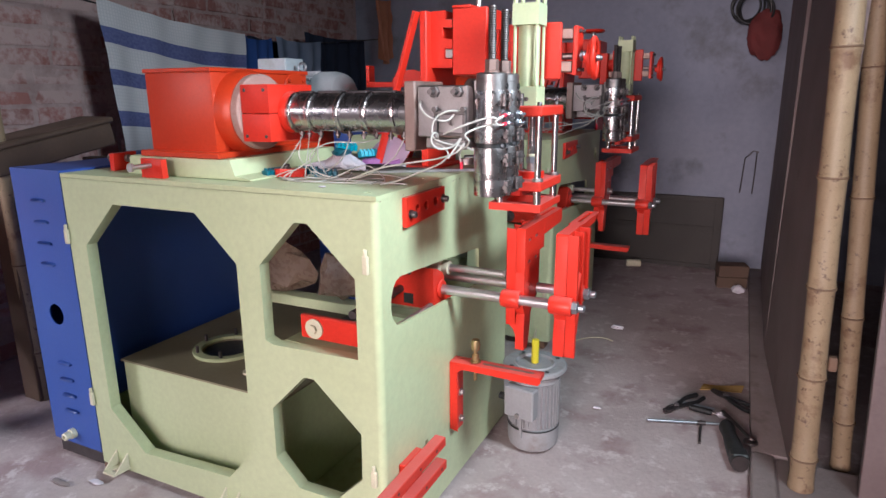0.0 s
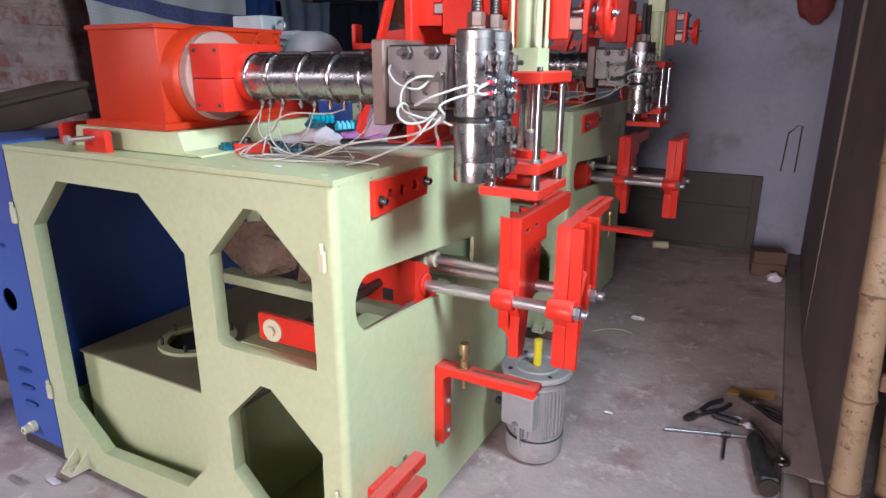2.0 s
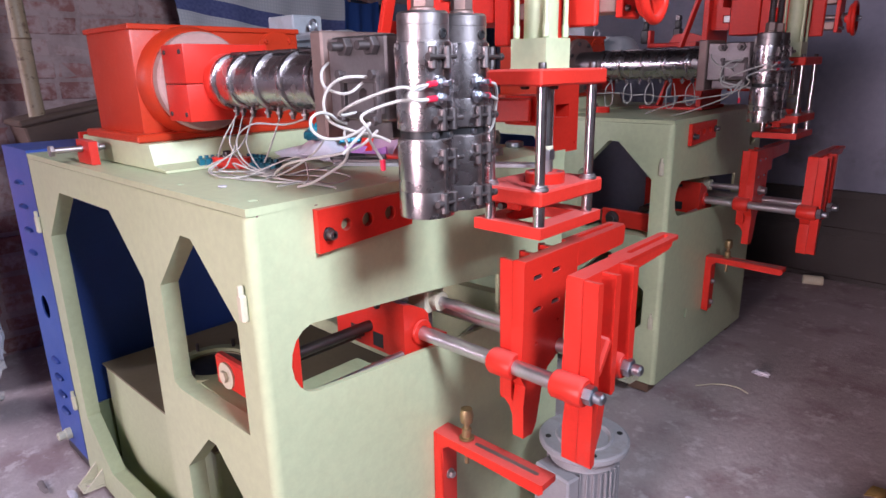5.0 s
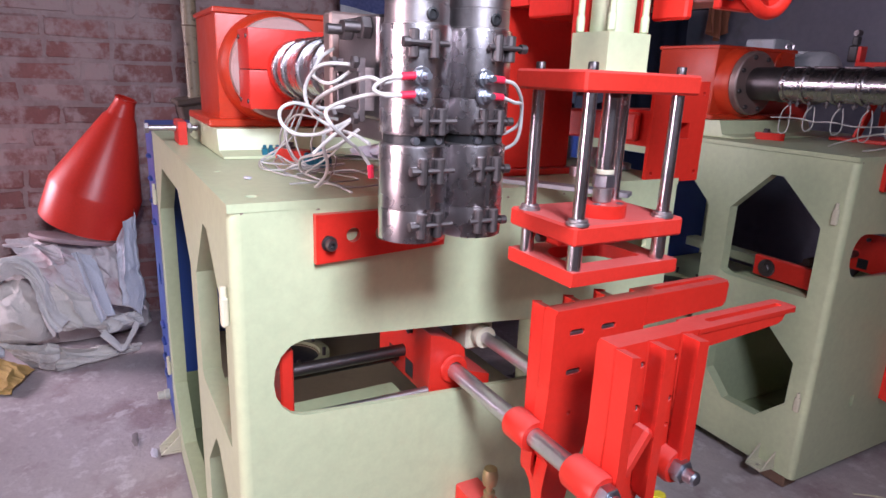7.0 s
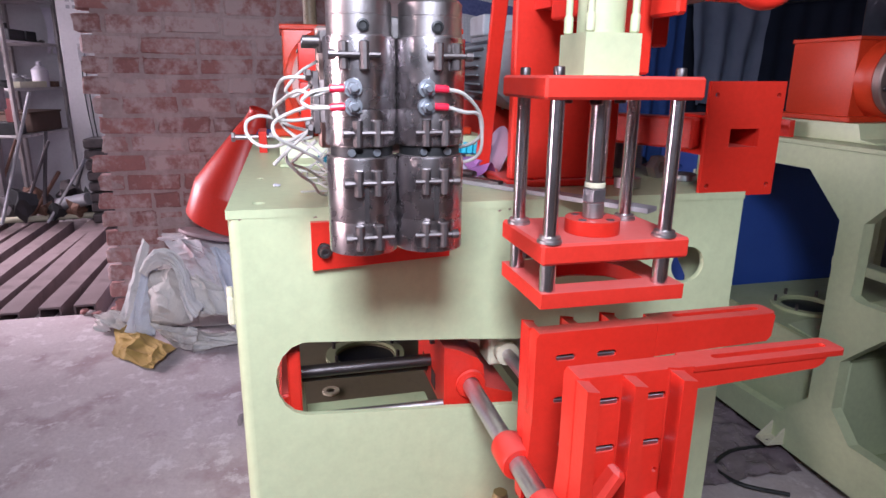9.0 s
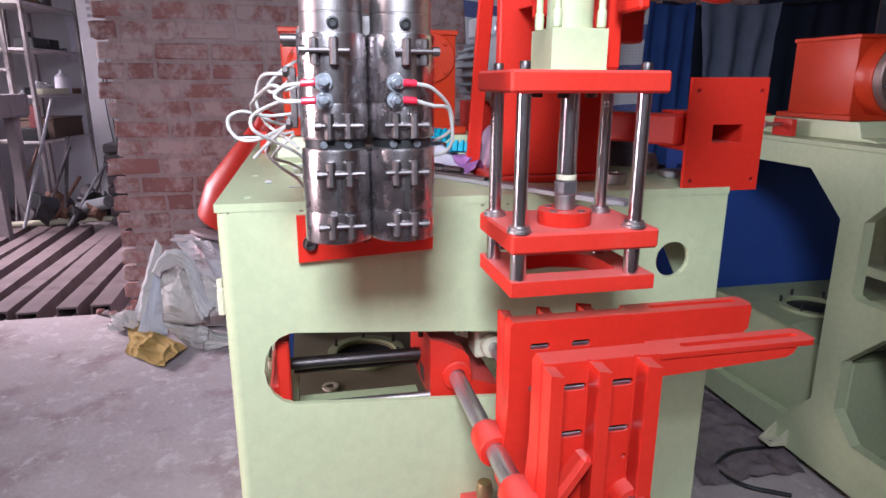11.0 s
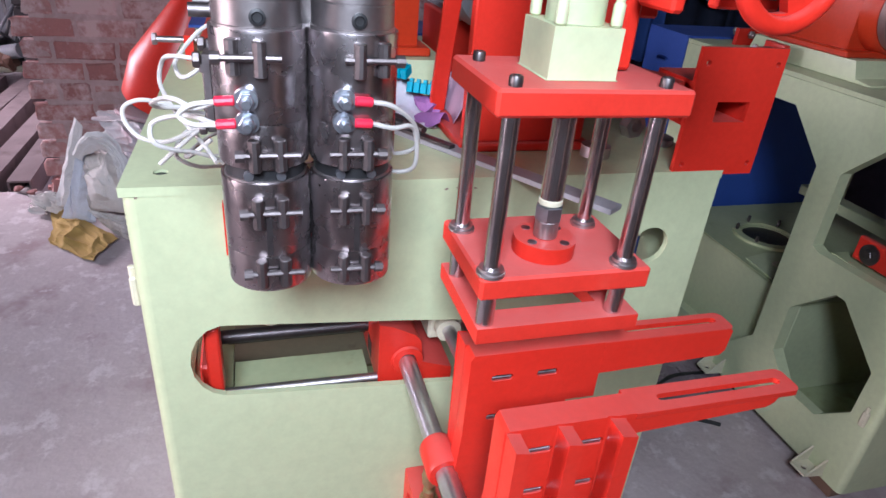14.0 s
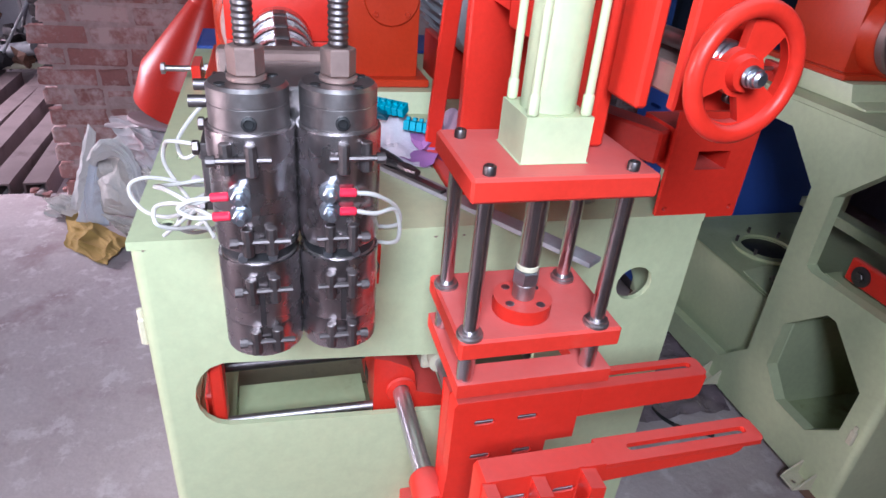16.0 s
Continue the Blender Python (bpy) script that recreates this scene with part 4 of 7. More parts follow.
def build_press():
    p = thing("blow_press", (-0.93, 1.665, TZ), "red column press carrying a pale green air cylinder and guide rods", "press", "blow presses")
    # column
    bm = box(bmnew(), (-0.868, 1.570, TZ + 0.013), (-0.847, 1.762, 1.372), 0.003)
    col = part("column", bm, RED, p)
    part("base_plate", box(bmnew(), (-1.09, 1.562, TZ + 0.0008), (-0.838, 1.775, TZ + 0.0125), 0.002), RED, p)
    # brace
    a, b = Vector((-1.012, 1.572, TZ + 0.0135)), Vector((-0.872, 1.562, 1.370))
    d = (b - a)
    m = Matrix.Translation(a) @ d.to_track_quat("Z", "Y").to_matrix().to_4x4()
    part("brace", box(bmnew(), (-0.013, -0.006, 0.002), (0.013, 0.006, d.length), 0.002, m), RED, p)
    part("brace", box(bmnew(), (-0.013, -0.006, 0.002), (0.013, 0.006, d.length), 0.002, Matrix.Translation((0, 0.185, 0)) @ m), RED, p)
    # slide stack on the column
    notch = [(-0.850, 1.226), (-0.786, 1.226), (-0.786, 1.246), (-0.808, 1.249), (-0.808, 1.275), (-0.786, 1.275), (-0.786, 1.297), (-0.812, 1.303), (-0.812, 1.330), (-0.786, 1.330), (-0.786, 1.347), (-0.806, 1.350), (-0.806, 1.372), (-0.850, 1.372)]
    part("dovetail_bracket", soft_edges(slab(bmnew(), "y", 1.600, 1.735, notch), 0.0015), RED, p)
    part("slide_rod", cyl(bmnew(), (-0.820, 1.64, 1.290), (-0.786, 1.64, 1.290), 0.009, 14, 0.003), CHROME, p)
    for z in (1.262, 1.340):
        part("gib", box(bmnew(), (-0.807, 1.605, z - 0.011), (-0.785, 1.73, z + 0.011), 0.001), STEEL, p)
    part("slide_block", box(bmnew(), (-0.784, 1.600, 1.205), (-0.684, 1.735, 1.376), 0.003), RED, p)
    part("slide_cap", box(bmnew(), (-0.784, 1.598, 1.3765), (-0.730, 1.737, 1.384), 0.002), RED, p)
    part("cross_head", box(bmnew(), (-0.6835, 1.605, 1.165), (-0.650, 1.715, 1.318), 0.003), RED, p)
    part("boss_disc", lathe(bmnew(), [(0, 0), (0.030, 0), (0.030, 0.016), (0.027, 0.020), (0, 0.020)], (-0.6495, 1.66, 1.27), (1, 0, 0), 30), RED, p)
    # horizontal hand wheel on top
    hw = part("top_wheel", ring(bmnew(), (-0.735, 1.665, 1.425), (0, 0, 1), 0.045, 0.007), RED, p, "red horizontal handwheel")
    bm = cyl(bmnew(), (-0.735, 1.665, 1.384), (-0.735, 1.665, 1.434), 0.008, 12)
    part("screw", bm, STEEL, hw)
    for i in range(3):
        an = i * 2 * math.pi / 3
        part("spoke", cyl(bmnew(), (-0.735 + 0.007 * math.cos(an), 1.665 + 0.007 * math.sin(an), 1.425), (-0.735 + 0.042 * math.cos(an), 1.665 + 0.042 * math.sin(an), 1.425), 0.006, 8), RED, hw)
    # cross rails, end plate, hand wheel facing the operator
    for z in (1.302, 1.222):
        part("rail", box(bmnew(), (-0.649, 1.632, z - 0.013), (-0.463, 1.684, z + 0.013), 0.002), BROWNST, p, "brown steel slide rail")
    part("feed_screw", cyl(bmnew(), (-0.629, 1.657, 1.248), (-0.425, 1.657, 1.248), 0.008, 14), STEEL, p)
    ep = part("end_plate", box(bmnew(), (-0.462, 1.628, 1.200), (-0.450, 1.688, 1.320), 0.002), RED, p)
    for z in (1.214, 1.308):
        for y in (1.640, 1.676):
            part("bolt", bolt(bmnew(), (-0.4495, y, z), (1, 0, 0), 0.005), DARKST, ep)
    w = part("handwheel", ring(bmnew(), (-0.412, 1.655, 1.242), (1, 0.10, 0.03), 0.0475, 0.0072, 44, 12), RED, p, "red three-spoke handwheel")
    holes = []
    for t0 in (0.15, 2.24, 4.33):
        arc = np.linspace(t0 - 0.62, t0 + 0.62, 9)
        holes.append([(1.655 + 0.0395 * math.cos(q), 1.242 + 0.0395 * math.sin(q)) for q in arc] + [(1.655 + 0.0185 * math.cos(q), 1.242 + 0.0185 * math.sin(q)) for q in arc[::-1][1:-1]])
    bm = soft_edges(slab(bmnew(), "x", -0.424, -0.415, disc2(1.655, 1.242, 0.0445, 40), holes), 0.0015, 60)
    part("web", bm, RED, w)
    part("hub", lathe(bmnew(), [(0, -0.022), (0.013, -0.022), (0.015, 0.0), (0.013, 0.008), (0.0, 0.008)], (-0.416, 1.655, 1.242), (1, 0, 0), 22), RED, w)
    bm = cyl(bmnew(), (-0.4075, 1.655, 1.242), (-0.392, 1.655, 1.242), 0.0062, 14, 0.002)
    ring(bm, (-0.404, 1.655, 1.242), (1, 0, 0), 0.0065, 0.0022, 18, 6)
    ring(bm, (-0.399, 1.655, 1.242), (1, 0, 0), 0.0060, 0.0020, 18, 6)
    part("hub_nut", bm, ZINC, w)
    for x in (-0.445, -0.438, -0.431):
        part("spring_washer", ring(bmnew(), (x, 1.657, 1.248), (1, 0, 0), 0.011, 0.003, 20, 6), ZINC, p)
    # hanging plate and side plate
    part("carrier_plate", box(bmnew(), (-0.630, 1.618, 1.128), (-0.560, 1.636, 1.330), 0.003), RED, p)
    part("slide_plate", box(bmnew(), (-0.545, 1.618, 1.190), (-0.490, 1.631, 1.330), 0.003), RED, p)
    # bracket arm reaching to the square plate
    m = look((-1.0, 1.79, 1.035), (-0.795, 1.89, 1.035))
    part("side_arm", box(bmnew(), (-0.026, -0.026, -0.225), (0.026, 0.026, 0.0), 0.004, m), RED, p)
    part("arm_mount", box(bmnew(), (-1.04, 1.735, 0.985), (-0.93, 1.80, 1.075), 0.003), RED, p)
    sq = slab(bmnew(), "x", -0.752, -0.744, [(1.860, 0.937), (2.000, 0.938), (2.000, 1.122), (1.860, 1.121)], (rect2(1.905, 1.960, 1.018, 1.047), disc2(1.873, 0.955, 0.004, 10), disc2(1.988, 0.955, 0.004, 10), disc2(1.873, 1.100, 0.004, 10), disc2(1.988, 1.100, 0.004, 10)))
    part("arm_end", slab(bmnew(), "x", -0.868, -0.7525, rect2(1.888, 1.977, 1.000, 1.066), (rect2(1.904, 1.961, 1.017, 1.048),)), RED, p)
    part("arm_cap", box(bmnew(), (-0.874, 1.888, 1.000), (-0.8685, 1.977, 1.066), 0.001), RED, p)
    part("square_plate", soft_edges(sq, 0.001), RED, p, "red square mounting plate with a rectangular hole")
    # rear bracket
    part("rear_bar", box(bmnew(), (-1.19, 1.80, 1.178), (-0.98, 1.835, 1.195), 0.002), RED, p)
    part("rear_tab", box(bmnew(), (-1.190, 1.80, 1.1955), (-1.176, 1.835, 1.247), 0.002), RED, p)
    part("rear_web", slab(bmnew(), "y", 1.812, 1.820, [(-1.10, 1.1955), (-0.96, 1.1955), (-0.96, 1.215), (-1.02, 1.232), (-1.08, 1.225)]), RED, p)
    # blow-pin head: plates, ways, cylinder
    x0, x1, y0, y1 = -0.627, -0.490, 1.474, 1.666
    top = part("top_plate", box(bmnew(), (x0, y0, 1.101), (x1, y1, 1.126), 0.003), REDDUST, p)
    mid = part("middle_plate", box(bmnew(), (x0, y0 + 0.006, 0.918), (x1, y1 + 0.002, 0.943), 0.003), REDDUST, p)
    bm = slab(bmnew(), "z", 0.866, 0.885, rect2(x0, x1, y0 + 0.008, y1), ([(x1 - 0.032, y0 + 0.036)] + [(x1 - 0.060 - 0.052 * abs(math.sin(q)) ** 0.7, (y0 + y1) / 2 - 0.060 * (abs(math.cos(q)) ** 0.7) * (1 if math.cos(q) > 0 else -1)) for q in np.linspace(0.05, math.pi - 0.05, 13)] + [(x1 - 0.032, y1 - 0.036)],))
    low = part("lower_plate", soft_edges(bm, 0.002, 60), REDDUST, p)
    for x, y in WAYS:
        part("guide_rod", cyl(bmnew(), (x, y, 0.8655), (x, y, 1.1005), 0.0082, 22), CHROME, p)
        bm = lathe(bmnew(), [(0.0085, 0), (0.0145, 0), (0.0145, 0.003), (0.0125, 0.004), (0.0125, 0.007), (0.0085, 0.007)], (x, y, 0.9432), (0, 0, 1), 24)
        part("bush", bm, STEEL, mid)
        part("cap_screw", bolt(bmnew(), (x, y, 1.1262), (0, 0, 1), 0.0062, 0.009), DARKST, top)
        part("sleeve", cyl(bmnew(), (x, y, 0.8855), (x, y, 0.9178), 0.0095, 20), CHROME, low)
    px_, py_ = PIN
    bm = slab(bmnew(), "z", 0.9432, 0.9605, disc2(px_, py_, 0.033, 40))
    fl = part("pin_flange", soft_edges(bm, 0.0015), RED, p)
    for an in (0.6, 2.2, 3.75, 5.3):
        part("flange_screw", lathe(bmnew(), [(0, 0), (0.005, 0), (0.005, 0.001), (0.003, 0.0014), (0, 0.0005)], (px_ + 0.024 * math.cos(an), py_ + 0.024 * math.sin(an), 0.9606), (0, 0, 1), 12), ZINC, fl)
    part("pin_boss", cyl(bmnew(), (px_, py_, 0.9607), (px_, py_, 0.980), 0.0125, 24, 0.001), STEEL, p)
    part("pin_nut", hexnut(bmnew(), (px_, py_, 0.9803), (px_, py_, 0.997), 0.0150), ZINC, p)
    part("pin_seal", cyl(bmnew(), (px_, py_, 0.9973), (px_, py_, 1.004), 0.0125, 20, 0.001), CREAM, p)
    part("piston_rod", cyl(bmnew(), (px_, py_, 1.0043), (px_, py_, 1.1005), 0.0118, 26), CHROME, p)
    for x, y in ((-0.56, 1.53), (-0.515, 1.545), (-0.56, 1.60)):
        part("under_bolt", bolt(bmnew(), (x, y, 1.1008), (0, 0, -1), 0.007, 0.006), DARKST, top)
    part("mould_seat", box(bmnew(), (-0.606, 1.506, 0.901), (-0.548, 1.632, 0.9176), 0.003), RED, p)
    part("seat_screw", cyl(bmnew(), (-0.580, 1.5058, 0.9075), (-0.580, 1.494, 0.9075), 0.0062, 14, 0.001), DARKST, p)
    # air cylinder
    cx, cy = -0.556, 1.565
    h = 0.0335
    c = part("cylinder_base", soft_edges(slab(bmnew(), "z", 1.1265, 1.172, rect2(cx - h, cx + h, cy - 0.034, cy + 0.034)), 0.002), GREEN, p, "pale green air cylinder")
    part("cylinder_barrel", cyl(bmnew(), (cx, cy, 1.1723), (cx, cy, 1.318), 0.027, 32), GREEN, c)
    part("cylinder_head", soft_edges(slab(bmnew(), "z", 1.3183, 1.368, rect2(cx - h, cx + h, cy - 0.034, cy + 0.034)), 0.002), GREEN, c)
    for sx in (-1, 1):
        for sy in (-1, 1):
            bm = cyl(bmnew(), (cx + sx * 0.028, cy + sy * 0.027, 1.1725), (cx + sx * 0.028, cy + sy * 0.027, 1.318), 0.0042, 12)
            lathe(bm, [(0.0042, 0), (0.0054, 0.001), (0.0054, 0.018), (0.0042, 0.02)], (cx + sx * 0.028, cy + sy * 0.027, 1.1728), (0, 0, 1), 12)
            cyl(bm, (cx + sx * 0.028, cy + sy * 0.027, 1.3685), (cx + sx * 0.028, cy + sy * 0.027, 1.386), 0.0055, 10)
            part("tie_rod", bm, GREEN, c)
    bm = cyl(bmnew(), (cx - h - 0.0005, cy - 0.01, 1.345), (cx - h - 0.018, cy - 0.01, 1.345), 0.007, 12)
    hexnut(bm, (cx - h - 0.006, cy - 0.01, 1.345), (cx - h - 0.012, cy - 0.01, 1.345), 0.0095)
    part("air_fitting", bm, ZINC, c)
    return p


def platen(x0, x1, flip, name, parent, label):
    """A cast clamp platen: slotted plate, ribs on one side and a slotted arm that reaches sideways."""
    y0, y1, zt = 1.496, (1.664 if flip else 1.640), (0.818 if flip else 0.813)
    zs = (0.783, 0.724) if flip else (0.782, 0.723)
    holes = [slot2(y, z, 0.027, 0.0045) for y in ((1.537, 1.594) if flip else (1.536, 1.594)) for z in zs]
    holes += [disc2(y0 + 0.040, 0.660, 0.0036, 8), disc2(1.604, 0.685, 0.0036, 8)]
    step = 0.756 if not flip else 0.736
    back = [(y0 + 0.004, zt), (y0, zt - 0.006), (y0, 0.700), (y0 - 0.006, 0.610), (y0 + 0.010, 0.585), (y0 + 0.004, 0.545), (y0 + 0.006, 0.484), (y0 + 0.034, 0.482), (y0 + 0.046, 0.500), (y0 + 0.054, 0.535), (y0 + 0.062, 0.575), (y0 + 0.078, 0.600), (1.622, 0.625), (1.626, step), (y1, step), (y1, zt)]
    xb0, xb1 = (x0, x0 + 0.031) if not flip else (x1 - 0.024, x1)
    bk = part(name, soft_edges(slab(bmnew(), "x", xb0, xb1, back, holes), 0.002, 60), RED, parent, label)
    # pale inserts added to brighten the lower half of each slot
    for y in ((1.537, 1.594) if flip else (1.536, 1.594)):
        for z in zs:
            part("slot_lip", box(bmnew(), (xb0 + 0.002, y - 0.0125, z - 0.0043), (xb1 - 0.0015, y + 0.0125, z + 0.0005), 0.0008), ZINC, bk, "pale insert in the lower half of the slot")
    # ribs stand out from the plate
    r0, r1 = (xb1 + 0.0003, x1) if not flip else (x0, xb0 - 0.0003)
    for ya, w_, zb in ((y0, 0.015, 0.552 if flip else 0.486), (1.551, 0.016, 0.600), (1.609, 0.018, 0.630)):
        bm = slab(bmnew(), "x", r0, r1, [(ya, zb + 0.012), (ya + w_ * 0.3, zb), (ya + w_, zb + 0.004), (ya + w_, zt - 0.004), (ya, zt - 0.001)])
        part("rib", soft_edges(bm, 0.0035, 50), RED, bk)
    if flip:
        mid = xb0 - 0.0003
        web = [(mid, 0.585), (r0, 0.585), (r0 + 0.002, 0.566), (r0 + 0.010, 0.552), (mid - 0.006, 0.544), (mid, 0.530)]
        part("tail_web", soft_edges(slab(bmnew(), "y", y0 + 0.004, y0 + 0.046, web), 0.0012, 50), RED, bk)
    else:
        web = [(r0, 0.600), (r1, 0.600), (r1 - 0.004, 0.545), (r1 - 0.012, 0.500), (r1 - 0.016, 0.486), (r0, 0.486)]
        part("tail_web", soft_edges(slab(bmnew(), "y", y0 + 0.0155, y0 + 0.040, web), 0.0012, 50), RED, bk)
    # diagonal gusset over the boss
    a = Vector(((r0 + r1) / 2, y0 + 0.034, 0.676))
    m = Matrix.Translation(a) @ Matrix.Rotation(radians(-34), 4, "X")
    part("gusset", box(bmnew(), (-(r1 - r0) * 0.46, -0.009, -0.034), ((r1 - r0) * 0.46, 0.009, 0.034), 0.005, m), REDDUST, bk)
    # bosses on the shafts
    for y in (1.484, 1.611):
        bm = lathe(bmnew(), [(0.0142, x0 - 0.006), (0.0220, x0 - 0.006), (0.0240, x0 - 0.002), (0.0240, x1 - 0.010), (0.0220, x1 - 0.006), (0.0142, x1 - 0.006)], (0, y, 0.631), (1, 0, 0), 28)
        part("boss", bm, RED, bk)
    # slotted arm: flat top flange over a web
    ya, yb = y1 + 0.0003, (1.848 if flip else 1.850)
    fa, fb = (x1 - 0.036, x1) if flip else (x0 - 0.006, x0 + 0.032)
    fb -= 0.0002 if flip else 0.0
    tip = [(fa, ya), (fb, ya)] + [(fb - 0.009 + 0.009 * math.cos(q), yb - 0.009 + 0.009 * math.sin(q)) for q in np.linspace(0, math.pi / 2, 6)] + [(fa + 0.009 - 0.009 * math.sin(q), yb - 0.009 + 0.009 * math.cos(q)) for q in np.linspace(0, math.pi / 2, 6)]
    sl = [(p_, q_) for q_, p_ in slot2((ya + yb) / 2 + 0.010, (fa + fb) / 2 - (0.003 if flip else 0.0), yb - ya - 0.05, 0.0050)]
    bm = slab(bmnew(), "z", zt - 0.0075, zt - 0.0005, tip, (sl,))
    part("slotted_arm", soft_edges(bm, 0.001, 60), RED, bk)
    xa0, xa1 = (fb - 0.012, fb - 0.002) if not flip else (x1 - 0.010, x1 + 0.0004)
    if flip:
        web = [(ya, zt - 0.001), (yb - 0.008, zt - 0.001), (yb - 0.003, zt - 0.004), (yb - 0.005, zt - 0.034), (yb - 0.012, zt - 0.041), (ya, zt - 0.046)]
    else:
        web = [(ya, zt - 0.008), (yb - 0.026, zt - 0.008), (yb - 0.030, zt - 0.016), (yb - 0.040, zt - 0.021), (ya, zt - 0.030)]
    bm = slab(bmnew(), "x", xa0, xa1, web)
    part("arm_web", bm, RED, bk)
    return bk


def build_clamp(back=0.0, dark_washer=False):
    c = thing("mould_clamp", (-0.56, 1.53, 0.50), "red cast mould clamp platens on ground steel shafts", "mould clamp", "mould clamps")
    platen(-0.580 - back, -0.530 - back, True, "platen", c, "red cast rear platen with slots")
    platen(-0.450, -0.392, False, "platen", c, "red cast front platen with ribs")
    for y in (1.484, 1.611):
        sh = part("shaft", cyl(bmnew(), (-0.98, y, 0.631), (-0.390, y, 0.631), 0.0138, 28), SATIN, c, "satin ground steel clamp shaft")
        bm = hexnut(bmnew(), (-0.4015, y, 0.631), (-0.384, y, 0.631), 0.0165)
        cyl(bm, (-0.3842, y, 0.631), (-0.366, y, 0.631), 0.010, 16, 0.003)
        part("shaft_nut", bm, ZINC, sh)
    # carriage behind the slot
    bm = slab(bmnew(), "x", -0.98, -0.768, [(1.440, 0.584), (1.560, 0.580), (1.560, 0.606), (1.512, 0.622), (1.506, 0.664), (1.496, 0.676), (1.462, 0.694), (1.440, 0.700)])
    cg = part("carriage", soft_edges(bm, 0.004, 30), RED, c, "red cast carriage block")
    part("carriage_boss", lathe(bmnew(), [(0.0142, 0), (0.024, 0), (0.026, 0.002), (0.024, 0.006), (0.0142, 0.007)], (-0.7675, 1.485, 0.632), (1, 0, 0), 28), RED, cg)
    for x in (-0.95, -0.84):
        part("bolt", bolt(bmnew(), (x, 1.4398, 0.682), (0, -1, 0), 0.006), DARKST, cg)
    # flat black patches paint the shade of two pockets on the carriage face
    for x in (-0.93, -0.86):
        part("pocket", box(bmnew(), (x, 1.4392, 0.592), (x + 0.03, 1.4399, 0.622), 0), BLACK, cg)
    part("end_stop", box(bmnew(), (-0.812, 1.192, 0.590), (-0.772, 1.212, 0.716), 0.003), RED, c)
    part("cross_shaft", cyl(bmnew(), (-0.776, 1.2055, 0.598), (-0.776, 1.4396, 0.596), 0.0075, 20), STEEL, c)
    part("pivot_shaft", cyl(bmnew(), (-0.870, 1.200, 0.632), (-0.870, 1.4396, 0.632), 0.0110, 20), DARKST, c, "dark oiled pivot shaft")
    # dark strip laid below and behind the pivot shaft
    part("shaft_cover", box(bmnew(), (-0.915, 1.213, 0.604), (-0.885, 1.4396, 0.612), 0.002), DARKST, c, "dark strip below the pivot shaft")
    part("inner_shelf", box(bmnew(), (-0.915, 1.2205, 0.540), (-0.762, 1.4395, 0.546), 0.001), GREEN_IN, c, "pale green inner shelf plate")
    # hydraulic cylinder beside the shafts
    bm = box(bmnew(), (-0.845, 1.523, 0.648), (-0.790, 1.578, 0.702), 0.004)
    cyl(bm, (-0.792, 1.551, 0.675), (-0.772, 1.551, 0.675), 0.020, 22)
    hc = part("clamp_cylinder", bm, CREAM, c, "cream hydraulic cylinder end")
    part("ram", cyl(bmnew(), (-0.7718, 1.551, 0.675), (-0.606, 1.551, 0.675), 0.0105, 22), SATIN, hc)
    bm = hexnut(bmnew(), (-0.6058, 1.551, 0.675), (-0.596, 1.551, 0.675), 0.017)
    cyl(bm, (-0.5962, 1.551, 0.675), (-0.5803, 1.551, 0.675), 0.012, 18)
    part("ram_nut", bm, STEEL, hc)
    # link bar along the near side, joined to the end stop
    lk = part("link_bar", box(bmnew(), (-1.012, 1.176, 0.560), (-0.8125, 1.194, 0.622), 0.004), RED, c, "red link bar")
    bm = lathe(bmnew(), [(0.008, 0), (0.026, 0), (0.026, 0.004), (0.008, 0.004)], (-0.967, 1.1757, 0.590), (0, -1, 0), 24)
    hexnut(bm, (-0.967, 1.1715, 0.590), (-0.967, 1.164, 0.590), 0.012)
    part("link_washer", bm, DARKST if dark_washer else CREAM, lk)
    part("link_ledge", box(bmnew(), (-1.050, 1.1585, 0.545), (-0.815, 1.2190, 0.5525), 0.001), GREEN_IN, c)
    return c


def build_guide_bars():
    f = thing("guide_bars", (FX + 0.03, 1.2, 0.165), "pair of dusty red drilled guide bars on the front plate", "guide bars")
    for z, y0, y1 in ((0.236, 1.050, 1.355), (0.165, 1.080, 1.360)):
        bm = box(bmnew(), (FX + 0.020, y0, z), (FX + 0.052, y1, z + 0.027), 0.002)
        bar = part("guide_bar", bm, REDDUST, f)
        # black discs on the solid bar stand for the dark of its holes
        for y in (y0 + 0.05, y0 + 0.16, y0 + 0.25):
            part("drilled_hole", cyl(bmnew(), (FX + 0.0515, y, z + 0.014), (FX + 0.0525, y, z + 0.014), 0.004, 10), BLACK, bar)
    part("bar_spacer", box(bmnew(), (FX + 0.001, 1.19, 0.166), (FX + 0.0195, 1.28, 0.262), 0.002), RED, f)
    return f


build_guide_bars()
machine_one = [build_frame(), build_tank(OLIVE), build_cabinet(), build_extruder(), build_drive_motor(), build_press(), build_clamp()]
# the second machine stands behind the first, on blocks
PIVOT = Matrix.Translation((FX, NY, BZ))
SECOND = Matrix.Translation((-0.033, 1.510, 0.016)) @ PIVOT @ pose(0, 0, 0, 0.40, 0.0, -0.90) @ PIVOT.inverted()
machine_two = [copy_thing(ob, SECOND @ ob.matrix_basis) for k, ob in enumerate(machine_one) if k not in (1, 3, 6)]
extruder_two = build_extruder(True)
extruder_two.matrix_basis = SECOND @ extruder_two.matrix_basis
clamp_two = build_clamp(0.075, True)
clamp_two.matrix_basis = SECOND @ clamp_two.matrix_basis
tank_two = build_tank(GREEN_IN)
